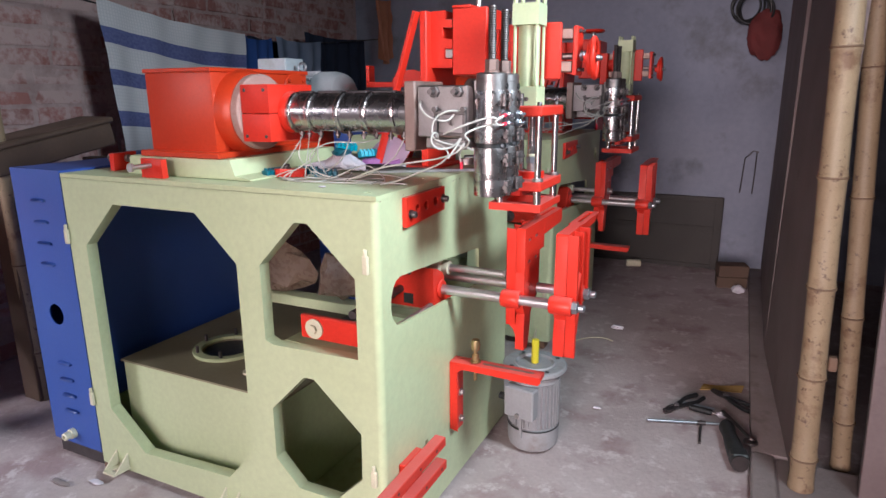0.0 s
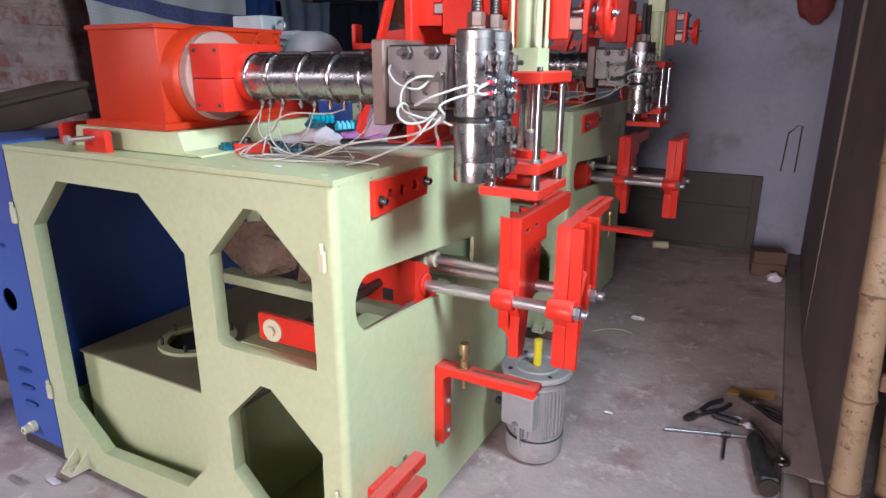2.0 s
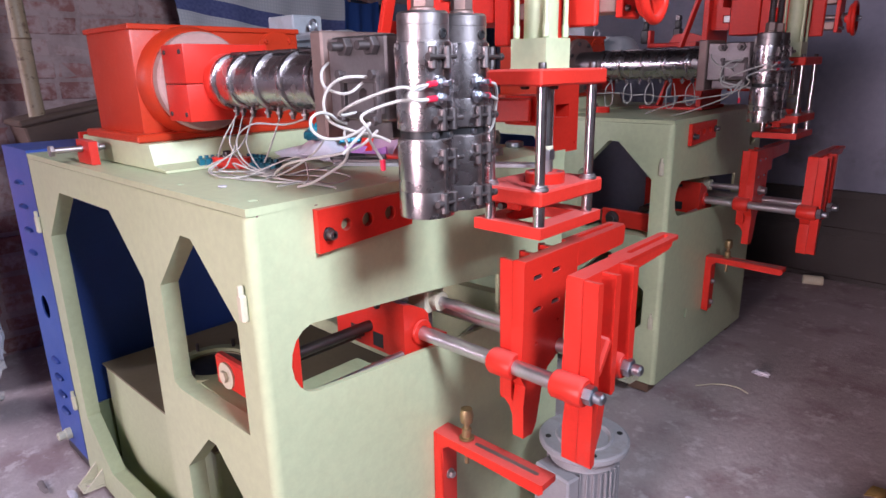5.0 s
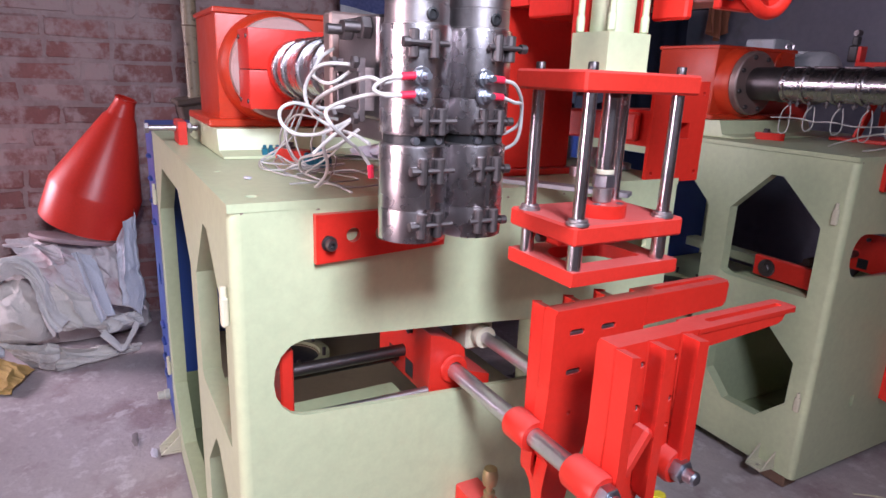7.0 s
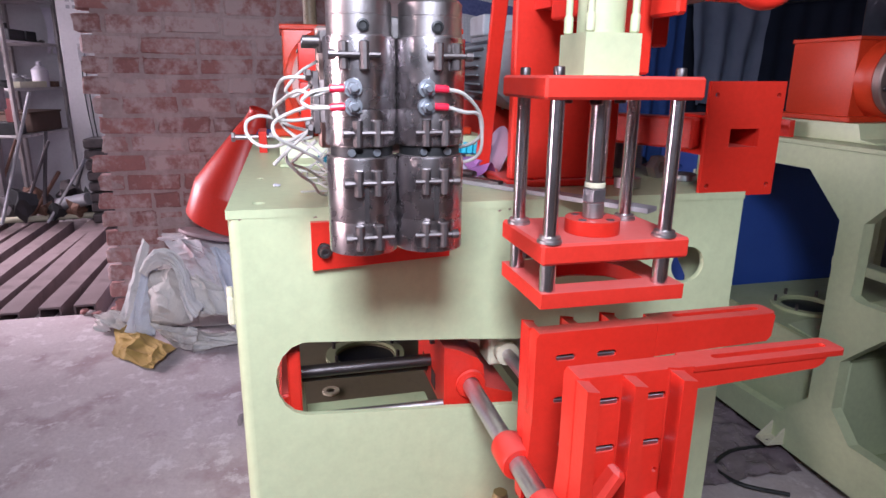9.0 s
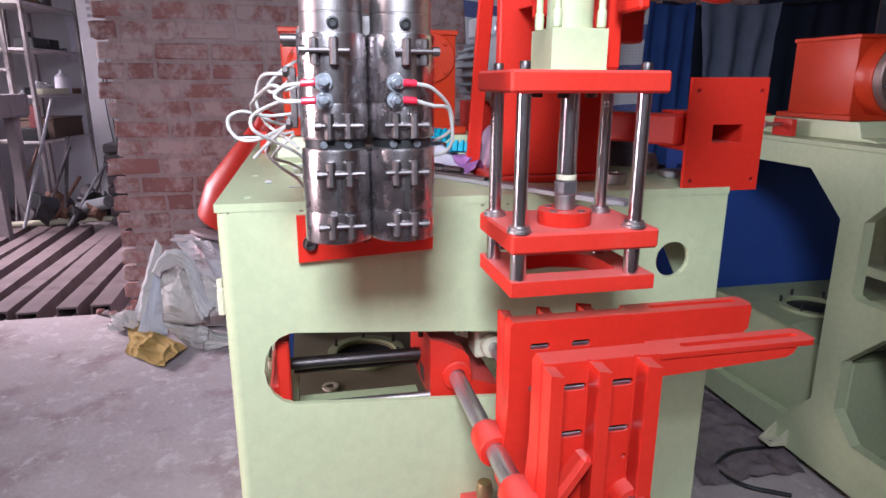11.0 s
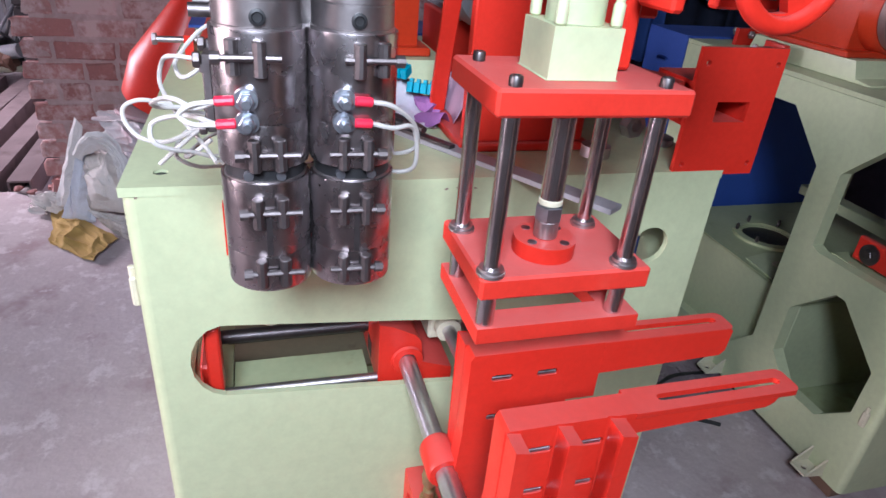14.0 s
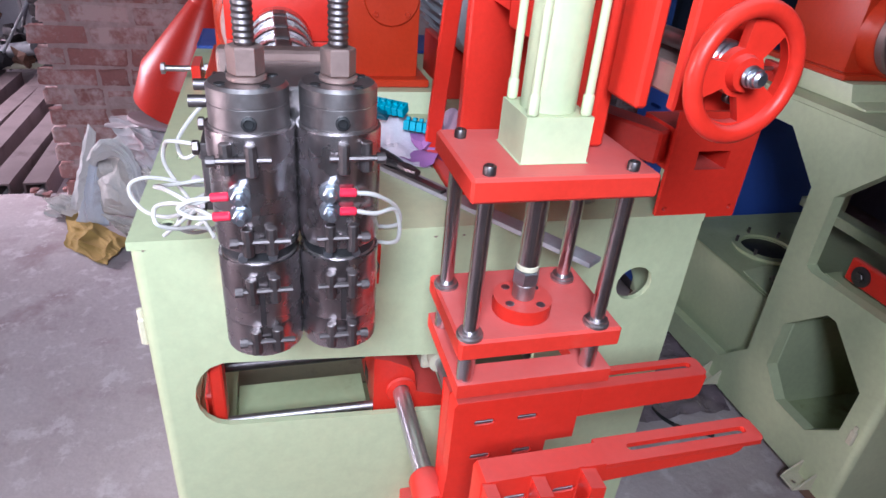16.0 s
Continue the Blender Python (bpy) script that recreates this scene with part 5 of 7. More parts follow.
bm = slab(bmnew(), "z", 0.3590, 0.3625, [(-1.36, 1.21), (-1.155, 1.19), (-1.125, 1.225), (-1.145, 1.365), (-1.34, 1.47), (-1.38, 1.30)])
part("loose_plate", bm, GREEN, tank_two, "loose pale green cover plate")
tank_two.matrix_basis = SECOND @ tank_two.matrix_basis

# ---- the room ----
BACK, LEFT, RIGHT, HIGH = 4.46, -2.95, 0.118, 3.1


def sheet(nx, ny, fn):
    bm = bmnew()
    vs = [[bm.verts.new(fn(i / nx, j / ny)) for j in range(ny + 1)] for i in range(nx + 1)]
    for i in range(nx):
        for j in range(ny):
            bm.faces.new((vs[i][j], vs[i + 1][j], vs[i + 1][j + 1], vs[i][j + 1]))
    return bm


def floor_place(u, v):
    x, y = -3.02 + 5.0 * u, -2.1 + 6.7 * v
    z = -0.004 + 0.004 * noise.fractal((x * 1.6, y * 1.6, 0.3), 0.8, 2.0, 4)
    return (x, y, min(z, -0.0003))


bm = sheet(110, 150, floor_place)
edge = [e for e in bm.edges if e.is_boundary]
down = bmesh.ops.extrude_edge_only(bm, edges=edge)
for g in down["geom"]:
    if isinstance(g, bmesh.types.BMVert):
        g.co.z = -0.16
solid("floor", bm, CONCRETE, "worn stained grey concrete workshop floor", "floor", kind="structure")
bm = box(bmnew(), (-7.6, -2.4, -0.24), (-3.021, 1.6, -0.075), 0.0)
solid("yard_floor", bm, CONCRETE, "lower dusty concrete floor of the store", "floor", kind="structure")

bm = box(bmnew(), (LEFT - 0.24, BACK, -0.16), (1.2, BACK + 0.2, HIGH), 0.0)
solid("wall_north", bm, PLASTER, "dim grey lime-plastered back wall", "wall", kind="structure")
w = thing("wall_east", (RIGHT, 3.2, 0.0), "weathered pinkish plywood sheet wall with an open seam", "wall", kind="structure")
for y0, y1, lean, turn in ((1.972, 2.985, 0.5, 3.3), (2.995, BACK - 0.002, 0.0, 0.0)):
    m = Matrix.Translation((RIGHT, y1, 0.0)) @ Matrix.Rotation(radians(turn), 4, "Z") @ Matrix.Rotation(radians(lean), 4, "Y")
    part("plywood_sheet", box(bmnew(), (0, y0 - y1, 0.0285), (0.016, 0, HIGH - 0.03), 0.001, m), PANELW, w)
part("stud_rail", box(bmnew(), (RIGHT + 0.05, 3.0, 0.0), (RIGHT + 0.09, BACK - 0.002, HIGH), 0.002), DARKWOOD, w)
bm = box(bmnew(), (0.050, 2.06, -0.05), (RIGHT + 0.10, BACK - 0.002, 0.028), 0.008, None, 2)
for v in bm.verts:
    v.co += Vector((0.006, 0, 0.004)) * noise.noise((v.co.x * 9, v.co.y * 7, v.co.z))
    if v.co.x < 0.12:
        v.co.x += 0.0075 * (BACK - v.co.y)
box(bm, (0.068, 1.58, -0.05), (0.1375, 2.0595, 0.027), 0.006)
solid("kerb", bm, KERB, "low worn cement kerb along the plywood wall", "kerb", kind="structure")
bm = box(bmnew(), (RIGHT + 0.02, 1.78, -0.05), (0.62, 2.055, 0.022), 0.006)
solid("door_sill", bm, KERB, "rough cement door sill", "sill", kind="structure")
# added wall whose near-black colour stands in for the dark beyond the doorway
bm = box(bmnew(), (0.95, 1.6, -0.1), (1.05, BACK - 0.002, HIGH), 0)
solid("passage_wall", bm, NAVY, "added near-black wall standing for the dark behind the plywood", "wall", kind="structure")
# near part of the workshop, round and behind the walk: unseen walls added to hold light back
bm = slab(bmnew(), "x", 0.66, 0.78, rect2(-2.3, 1.75, -0.1, HIGH), (rect2(0.65, 1.45, 1.40, 2.40),))
solid("wall_front", bm, DARKWALL, "unseen dark workshop front wall with an added wide opening", "wall", kind="structure")
bm = slab(bmnew(), "y", -2.25, -2.10, rect2(-3.0, 0.659, -0.1, HIGH), (rect2(-1.30, 0.40, 0.0, 2.3),))
solid("wall_south", bm, DARKWALL, "unseen dark wall with an added doorway", "wall", kind="structure")
bm = box(bmnew(), (0.781, 1.601, -0.1), (0.949, 1.75, HIGH), 0)
solid("wall_return", bm, DARKWALL, "unseen dark plain return wall", "wall", kind="structure")
m = pose(0.345, 1.915, 0.022, 0, -2.0, 0)
d = thing("door_leaf", (0.5, 1.93, 0.022), "rough reddish wooden door leaf standing open", "door")
for i in range(4):
    part("plank", box(bmnew(), (0.0 + 0.13 * i, 0, 0), (0.127 + 0.13 * i, 0.028, 2.0), 0.002, m), PANELW, d)
# ceiling out of view, added to close the room, dark against bounced light
bm = box(bmnew(), (-7.8, -2.6, HIGH), (2.3, BACK + 0.2, HIGH + 0.08), 0)
solid("ceiling", bm, CEILM, "unseen dark sheet ceiling", "ceiling", kind="structure")

# store behind the brick wall
bm = box(bmnew(), (-7.8, -2.6, -0.24), (-7.6, 1.8, HIGH), 0)
solid("wall_west", bm, WHITEWALL, "far whitewashed wall of the store", "wall", kind="structure")
bm = box(bmnew(), (-7.6, 1.6, -0.24), (LEFT - 0.24, 1.8, HIGH), 0)
solid("store_wall_north", bm, PLASTER, "grey wall of the store", "wall", kind="structure")
# unseen wall, its opening added to go with the store's fill lamp
bm = slab(bmnew(), "y", -2.6, -2.4, rect2(-7.6, -3.001, -0.24, HIGH), (rect2(-5.6, -3.6, 0.6, 2.3),))
solid("store_wall_south", bm, PLASTER, "unseen store wall with an added wide opening", "wall", kind="structure")
bm = box(bmnew(), (-6.75, -2.39, -0.075), (-6.65, 1.59, HIGH), 0)
solid("store_partition", bm, WHITEWALL, "whitewashed partition behind the rack", "wall", kind="structure")

p = thing("white_door", (-5.60, -0.2, -0.075), "white painted door leaf with a hanging switch cable", "door")
part("leaf", box(bmnew(), (-5.62, -0.462, -0.07), (-5.58, 0.30, HIGH - 0.05), 0.004), WHITEWALL, p)
part("switch_box", box(bmnew(), (-5.579, -0.345, 1.21), (-5.56, -0.295, 1.34), 0.004), GREY, p)
part("cable", tube(bmnew(), [(-5.57, -0.33, 1.21), (-5.57, -0.335, 0.9), (-5.568, -0.30, 0.5), (-5.57, -0.27, 0.35), (-5.569, -0.29, 0.7), (-5.57, -0.31, 1.20)], 0.005), BLACK, p)
for i in range(7):
    for j in range(3):
        part("faded_mark", box(bmnew(), (-5.5795, -0.39 + 0.045 * j, 1.60 + 0.05 * i), (-5.5785, -0.362 + 0.045 * j, 1.626 + 0.05 * i), 0), GREY, p)

# ---- brick wall, piece by piece ----
bw = thing("wall_brick", (LEFT, 2.0, 0.0), "old red brick wall with flaking limewash and deep joints", "wall", kind="structure")
part("mortar_core", box(bmnew(), (LEFT - 0.235, 0.43, -0.16), (LEFT - 0.011, BACK - 0.001, HIGH), 0), MORTAR, bw)


def brick_mesh(length, seed):
    r = random.Random(seed)
    bm = box(bmnew(), (-0.05, 0, 0), (0.0, length, 0.070), 0.009, None, 2)
    for v in bm.verts:
        v.co += Vector((r.uniform(-0.005, 0.001), r.uniform(-0.007, 0.007), r.uniform(-0.006, 0.006)))
    me = bpy.data.meshes.new("brick")
    bmesh.ops.recalc_face_normals(bm, faces=bm.faces)
    bm.to_mesh(me)
    bm.free()
    return me


def filled(me, mat):
    me.materials.append(mat)
    return me


STRETCH = [filled(brick_mesh(0.222, s), BRICK if s % 5 < 3 else BRICKW) for s in range(12)]
HEADER = [filled(brick_mesh(0.105, 40 + s), BRICK if s % 5 < 3 else BRICKW) for s in range(10)]
rng = random.Random(11)
rest = bmnew()
COURSE = 0.0860
for row in range(30):
    z = 0.003 + row * COURSE
    y = 0.375 + (0.0 if row < 9 else 0.03 if row < 12 else -0.005) + rng.uniform(-0.012, 0.012)
    if row == 8:
        y -= 0.03
    half = row % 2
    y += 0.0 if half else 0.0
    k = 0
    while y < BACK - 0.12:
        head = (k == 0 and half) or rng.random() < 0.16
        ln = 0.105 if head else 0.222
        if y + ln > BACK - 0.001:
            break
        white = rng.random() < 0.40
        pool = HEADER if head else STRETCH
        choice = [me for me in pool if me.materials[0] is (BRICKW if white else BRICK)]
        me = rng.choice(choice)
        out = LEFT - 0.004 + rng.uniform(-0.005, 0.005)
        if y < 2.62 and row < 25:
            ob = new("brick", me)
            ob.location = Vector((out, y, z)) - ORIGIN[bw.name]
            ob.parent = bw
        else:
            tmp = bmesh.new()
            tmp.from_mesh(me)
            bmesh.ops.translate(tmp, verts=tmp.verts, vec=(out, y, z))
            keep = bpy.data.meshes.new("tmp")
            tmp.to_mesh(keep)
            tmp.free()
            rest.from_mesh(keep)
            bpy.data.meshes.remove(keep)
        y += ln + 0.017
        k += 1
far = part("far_bricks", rest, BRICK, bw, smooth=0)
tagged(far, kind="stuff")

# ---- things along the plywood wall ----


def bamboo(base, top, r, nodes, label):
    b = thing("bamboo_pole", base, label, "bamboo pole", "bamboo poles")
    base, top = Vector(base), Vector(top)
    d = (top - base).normalized()
    cuts = [0.0] + [z / d.z for z in nodes] + [(top - base).length]
    for a, e in zip(cuts, cuts[1:]):
        ln = e - a
        prof = [(0, 0), (r * 1.03, 0.0), (r * 1.05, 0.006), (r * 0.985, 0.016), (r * 0.95, ln * 0.5), (r * 0.985, ln - 0.014), (r * 1.075, ln - 0.003), (r * 1.05, ln - 0.0005), (0, ln - 0.0004)]
        part("culm_segment", lathe(bmnew(), prof, base + d * a, d, 26), BAMBOO, b)
        if a > 0:
            part("node_ring", ring(bmnew(), base + d * (a - 0.001), d, r * 1.052, 0.0030, 26, 6), BAMBOOSCAR, b, "brown scarred node ring")
    return b


bamboo((0.200, 1.91, 0.024), (0.116, 1.915, 2.5), 0.034, (0.10, 0.352, 0.615, 0.915, 1.24, 1.58, 1.95, 2.3), "thick dry yellow bamboo pole leaning at the plywood wall")
bamboo((0.324, 2.12, 0.0), (0.172, 2.12, 2.5), 0.028, (0.16, 0.50, 0.86, 1.22, 1.60, 2.0), "thinner bamboo pole standing in the dark doorway")
bamboo((-2.44, 1.34, 0.0), (-2.42, 1.31, 2.4), 0.026, (0.2, 0.55, 0.9, 1.25, 1.6, 2.0), "slim bamboo post behind the blue cabinet")
part_block = solid("wooden_peg", box(bmnew(), (0.222, 1.905, 0.40), (0.244, 1.93, 0.44), 0.003), WOOD, "small wooden peg lashed to the bamboo", "peg")

b = thing("dark_board", (-0.64, 4.43, 0.0), "dark stained wooden panel leaning on the back wall", "board")
part("panel", box(bmnew(), (-1.15, 4.425, 0.0), (-0.145, 4.452, 0.485), 0.003), DARKWOOD, b)
for z0, z1 in ((0.0, 0.03), (0.25, 0.29), (0.45, 0.486)):
    part("rail", box(bmnew(), (-1.152, 4.417, z0 + 0.0005), (-0.142, 4.4245, z1), 0.002), DARKWOOD, b)
part("stile", box(bmnew(), (-0.19, 4.409, 0.0005), (-0.141, 4.4165, 0.486), 0.002), DARKWOOD, b)
b = thing("loose_bricks", (-0.06, 4.05, 0.0), "two dusty dark brown bricks stacked on the floor", "bricks")
for i, (z, t) in enumerate(((0.0, 8), (0.071, 14))):
    part("brick", box(bmnew(), (-0.085, -0.055, 0), (0.085, 0.055, 0.07), 0.005, pose(-0.05, 4.06, z, 0, 0, t)), CARD, b)


def scrap(name, at, size, seed, mat, label, cat="litter", amp=0.5):
    r = random.Random(seed)
    bm = bmnew()
    bmesh.ops.create_icosphere(bm, subdivisions=2, radius=1.0)
    for v in bm.verts:
        k = 1 + amp * noise.noise(v.co * 1.7 + Vector((seed * 3.1, 0, 0))) + 0.2 * r.uniform(-1, 1)
        v.co = Vector((v.co.x * size[0] * k, v.co.y * size[1] * k, v.co.z * size[2] * k))
    lo = min(v.co.z for v in bm.verts)
    bmesh.ops.translate(bm, verts=bm.verts, vec=Vector(at) - Vector((0, 0, lo)))
    return solid(name, bm, mat, label, cat, at=at, smooth=20)


scrap("paper_ball", (-0.01, 3.91, 0.0), (0.035, 0.03, 0.025), 4, PAPER, "crumpled white paper ball on the floor")
scrap("foil_scrap", (-0.538, 3.035, 0.0), (0.03, 0.015, 0.012), 5, PAPER, "torn white plastic scrap on the floor")
scrap("paper_scrap", (-0.454, 2.173, 0.0), (0.016, 0.006, 0.004), 6, PAPER, "small white paper scrap on the floor")
scrap("paper_scrap", (-0.30, 1.62, 0.0), (0.010, 0.006, 0.003), 7, PAPER, "small white paper scrap on the floor")
scrap("leaf_scrap", (-1.85, 1.01, 0.0), (0.04, 0.010, 0.002), 8, KERB, "dry grey leaf scrap beside the cabinet")
scrap("paper_scrap", (-1.74, 1.055, 0.0), (0.025, 0.010, 0.004), 9, PAPER, "torn white paper beside the cabinet")
solid("can", cyl(bmnew(), (-0.71, 4.27, 0.024), (-0.62, 4.30, 0.024), 0.024, 20, 0.003), CREAM, "pale tin can lying near the dark board", "can")
solid("wire_offcut", tube(bmnew(), [(-0.69, 2.80, 0.003), (-0.64, 2.86, 0.003), (-0.58, 2.885, 0.003), (-0.53, 2.865, 0.003)], 0.0025), CREAM, "pale bent wire offcut on the floor", "wire")
solid("wall_staple", wires(bmnew(), [[(-0.045, BACK - 0.004, 0.745), (-0.020, BACK - 0.02, 0.77), (0.0, BACK - 0.012, 0.79), (0.030, BACK - 0.015, 0.785)], [(-0.045, BACK - 0.006, 0.745), (-0.052, BACK - 0.008, 0.60), (-0.056, BACK - 0.006, 0.52)], [(0.02, BACK - 0.006, 0.785), (0.018, BACK - 0.008, 0.62), (0.016, BACK - 0.006, 0.52)]], 0.004), DARKST, "dark bent iron hook hanging on the back wall", "hook")

# red bag and a coil of cable on the back corner
bm = bmnew()
bmesh.ops.create_icosphere(bm, subdivisions=4, radius=1.0)
for v in bm.verts:
    k = 1 + 0.25 * noise.noise(v.co * 1.6) + 0.10 * noise.noise(v.co * 5)
    v.co = Vector((-0.005 + 0.095 * v.co.x * k, 4.38 + 0.05 * v.co.y * k, 1.49 + 0.14 * v.co.z * k))
solid("hanging_bag", bm, MAROON, "dark red cloth bag hanging in the corner", "bag")
c = bmnew()
for i in range(6):
    ring(c, (-0.13 + 0.012 * i, 4.40 - 0.008 * i, 1.66 - 0.006 * i), (0.15 * i - 0.4, 1, 0.2 * (i % 3)), 0.085 + 0.006 * (i % 3), 0.007, 28, 7)
solid("cable_coil", c, BLACK, "dark coil of cable hanging beside the red bag", "cable coil")

# ---- tools on the floor ----


def pliers(at, turn, label):
    t = thing("pliers", at, label, "pliers", "hand tools")
    m = pose(*at, 0, 0, turn)
    for s in (-1, 1):
        bm = tube(bmnew(), [m @ Vector(p_) for p_ in ((0.0, s * 0.004, 0.010), (0.04, s * 0.012, 0.010), (0.09, s * 0.022, 0.010), (0.145, s * 0.016, 0.010))], 0.008)
        part("handle", bm, BLACK, t)
        bm = tube(bmnew(), [m @ Vector(p_) for p_ in ((0.0, -s * 0.004, 0.010), (-0.03, -s * 0.008, 0.010), (-0.062, -s * 0.003, 0.010))], 0.0075)
        part("jaw", bm, DARKST, t)
    part("pivot", cyl(bmnew(), m @ Vector((0, 0, 0.002)), m @ Vector((0, 0, 0.020)), 0.010, 16), STEEL, t)
    return t


pliers((-0.185, 2.30, 0.001), 58, "black-handled pipe pliers lying on the floor")
pliers((-0.02, 2.46, 0.001), -38, "black-handled pliers on an ochre card")
t = thing("box_spanner", (-0.14, 2.2, 0.001), "steel rod spanner with a cross handle on the floor", "spanner", "hand tools")
part("rod", cyl(bmnew(), (-0.268, 2.158, 0.006), (-0.011, 2.243, 0.006), 0.005, 12), ZINC, t)
part("cross_handle", cyl(bmnew(), (-0.093, 2.232, 0.006), (-0.087, 2.074, 0.006), 0.0045, 10), DARKST, t)
part("socket", cyl(bmnew(), (-0.104, 2.206, 0.009), (-0.078, 2.215, 0.009), 0.0085, 14), DARKST, t)
solid("steel_rod", cyl(bmnew(), (-0.176, 2.354, 0.006), (-0.053, 2.345, 0.006), 0.005, 12), ZINC, "short bright steel rod on the floor", "rod", "hand tools")
t = thing("ring_spanner", (0.02, 2.2, 0.001), "dark ring spanner lying on a grinder", "spanner", "hand tools")
part("shank", box(bmnew(), (-0.10, -0.006, 0.035), (0.10, 0.006, 0.042), 0.002, pose(0.018, 2.20, 0.0, 0, -3, -64)), DARKST, t)
part("ring_end", ring(bmnew(), (0.066, 2.10, 0.034), (0, 0, 1), 0.017, 0.006), DARKST, t)
t = thing("angle_grinder", (0.01, 2.08, 0.0), "dark green hand grinder lying on its side", "grinder", "hand tools")
m = pose(0.012, 2.10, 0.0, 0, 0, 100)
part("casing", lathe(bmnew(), [(0, 0), (0.020, 0.002), (0.026, 0.02), (0.022, 0.08), (0.026, 0.12), (0.028, 0.18), (0.022, 0.20), (0, 0.202)], (-0.012, 2.20, 0.0285), (0.2, -1, 0), 20), TOOLGRN, t)
part("gear_head", box(bmnew(), (-0.026, -0.024, 0.004), (0.026, 0.024, 0.052), 0.006, pose(0.033, 1.992, 0, 0, 0, 12)), TOOLGRN, t)
part("spindle_disc", cyl(bmnew(), (0.036, 1.962, 0.028), (0.038, 1.955, 0.028), 0.027, 24), DARKST, t)
scrap("wrapper", (-0.03, 2.30, 0.0), (0.018, 0.012, 0.010), 12, PAPER, "small white wrapper among the tools")
bm = sheet(14, 8, lambda u, v: (-0.115 + 0.15 * u + 0.01 * v, 2.50 + 0.06 * v + 0.045 * u, 0.003 + 0.003 * math.sin(5 * u + 3 * v)))
geo = bmesh.ops.extrude_face_region(bm, geom=bm.faces[:])
bmesh.ops.translate(bm, verts=[g for g in geo["geom"] if isinstance(g, bmesh.types.BMVert)], vec=(0, 0, -0.002))
solid("ochre_card", bm, OCHRE, "ochre card lying under the tools", "card")
t = thing("screwdriver", (-0.08, 2.33, 0.0), "dark screwdriver among the tools", "screwdriver", "hand tools")
part("handle", cyl(bmnew(), (-0.14, 2.315, 0.012), (-0.06, 2.30, 0.012), 0.011, 14, 0.003), BLACK, t)
part("blade", cyl(bmnew(), (-0.06, 2.30, 0.012), (0.0, 2.292, 0.012), 0.004, 10), DARKST, t)

# ---- flange motor on the floor ----
f = thing("flange_motor", (-0.600, 1.835, 0.0), "grey flange motor standing upright with a yellow shaft cap", "motor")
cx, cy = -0.600, 1.835
body = part("housing", lathe(bmnew(), [(0, 0.002), (0.060, 0.002), (0.070, 0.012), (0.073, 0.03), (0.073, 0.068), (0.069, 0.072), (0.066, 0.074), (0.066, 0.205), (0.070, 0.212), (0.060, 0.232), (0, 0.232)], (cx, cy, 0), (0, 0, 1), 44), GREY, f)
for i in range(34):
    an = 2 * math.pi * i / 34
    mm = Matrix.Translation((cx, cy, 0)) @ Matrix.Rotation(an, 4, "Z")
    part("fin", box(bmnew(), (0.064, -0.0013, 0.078), (0.0735, 0.0013, 0.208), 0, mm), GREY, body)
part("seam", lathe(bmnew(), [(0.0735, 0.069), (0.0745, 0.070), (0.0745, 0.073), (0.0735, 0.074)], (cx, cy, 0), (0, 0, 1), 44), BLACK, body)
fl = part("flange", lathe(bmnew(), [(0.055, 0.232), (0.086, 0.238), (0.090, 0.242), (0.090, 0.251), (0.086, 0.254), (0.058, 0.254), (0.056, 0.258), (0.052, 0.258), (0.048, 0.250), (0.030, 0.252), (0, 0.252)], (cx, cy, 0), (0, 0, 1), 48), GREY, f)
# the flange has no openings: black discs on top paint their shade
for i in range(4):
    an = math.pi / 4 + i * math.pi / 2
    part("flange_hole", cyl(bmnew(), (cx + 0.073 * math.cos(an), cy + 0.073 * math.sin(an), 0.2542), (cx + 0.073 * math.cos(an), cy + 0.073 * math.sin(an), 0.2552), 0.006, 12), BLACK, fl)
part("shaft_cap", cyl(bmnew(), (cx, cy, 0.2525), (cx, cy, 0.322), 0.0105, 20, 0.001), YELLOW, f, "yellow plastic shaft cap")
m = Matrix.Translation((cx, cy, 0)) @ Matrix.Rotation(radians(-100), 4, "Z")
tb = part("terminal_box", box(bmnew(), (0.060, -0.045, 0.118), (0.095, 0.045, 0.208), 0.004, m), GREY, f)
part("nameplate_clip", box(bmnew(), (0.072, -0.004, 0.050), (0.080, 0.004, 0.115), 0.001, m), GREY, f)
part("gland", cyl(bmnew(), m @ Vector((0.078, -0.046, 0.165)), m @ Vector((0.078, -0.066, 0.165)), 0.010, 14), BLACK, tb)
bm = bmnew()
hexnut(bm, m @ Vector((0.0955, 0, 0.128)), m @ Vector((0.103, 0, 0.128)), 0.008)
part("box_screw", bm, STEEL, tb)

f.scale = (1.16, 1.16, 1.16)
f.location = (-0.602, 1.850, 0.0)

# ---- things lying on the machine table ----
t = thing("steel_square", (-0.80, 1.56, TZ), "long grey steel straightedge lying on the table", "straightedge")
mm = pose(-0.795, 1.583, TZ, 0, 0, 32.5)
part("blade", box(bmnew(), (-0.22, -0.014, 0.0008), (0.21, 0.014, 0.008), 0.0006, mm), GREY, t)
part("stock", box(bmnew(), (-0.22, -0.015, 0.0085), (-0.05, -0.002, 0.014), 0.0006, mm), DARKST, t)
t = thing("side_cutters", (-0.93, 1.52, TZ), "black-handled side cutters lying on papers", "pliers")
mm = pose(-0.925, 1.500, TZ + 0.010, 0, 0, 30)
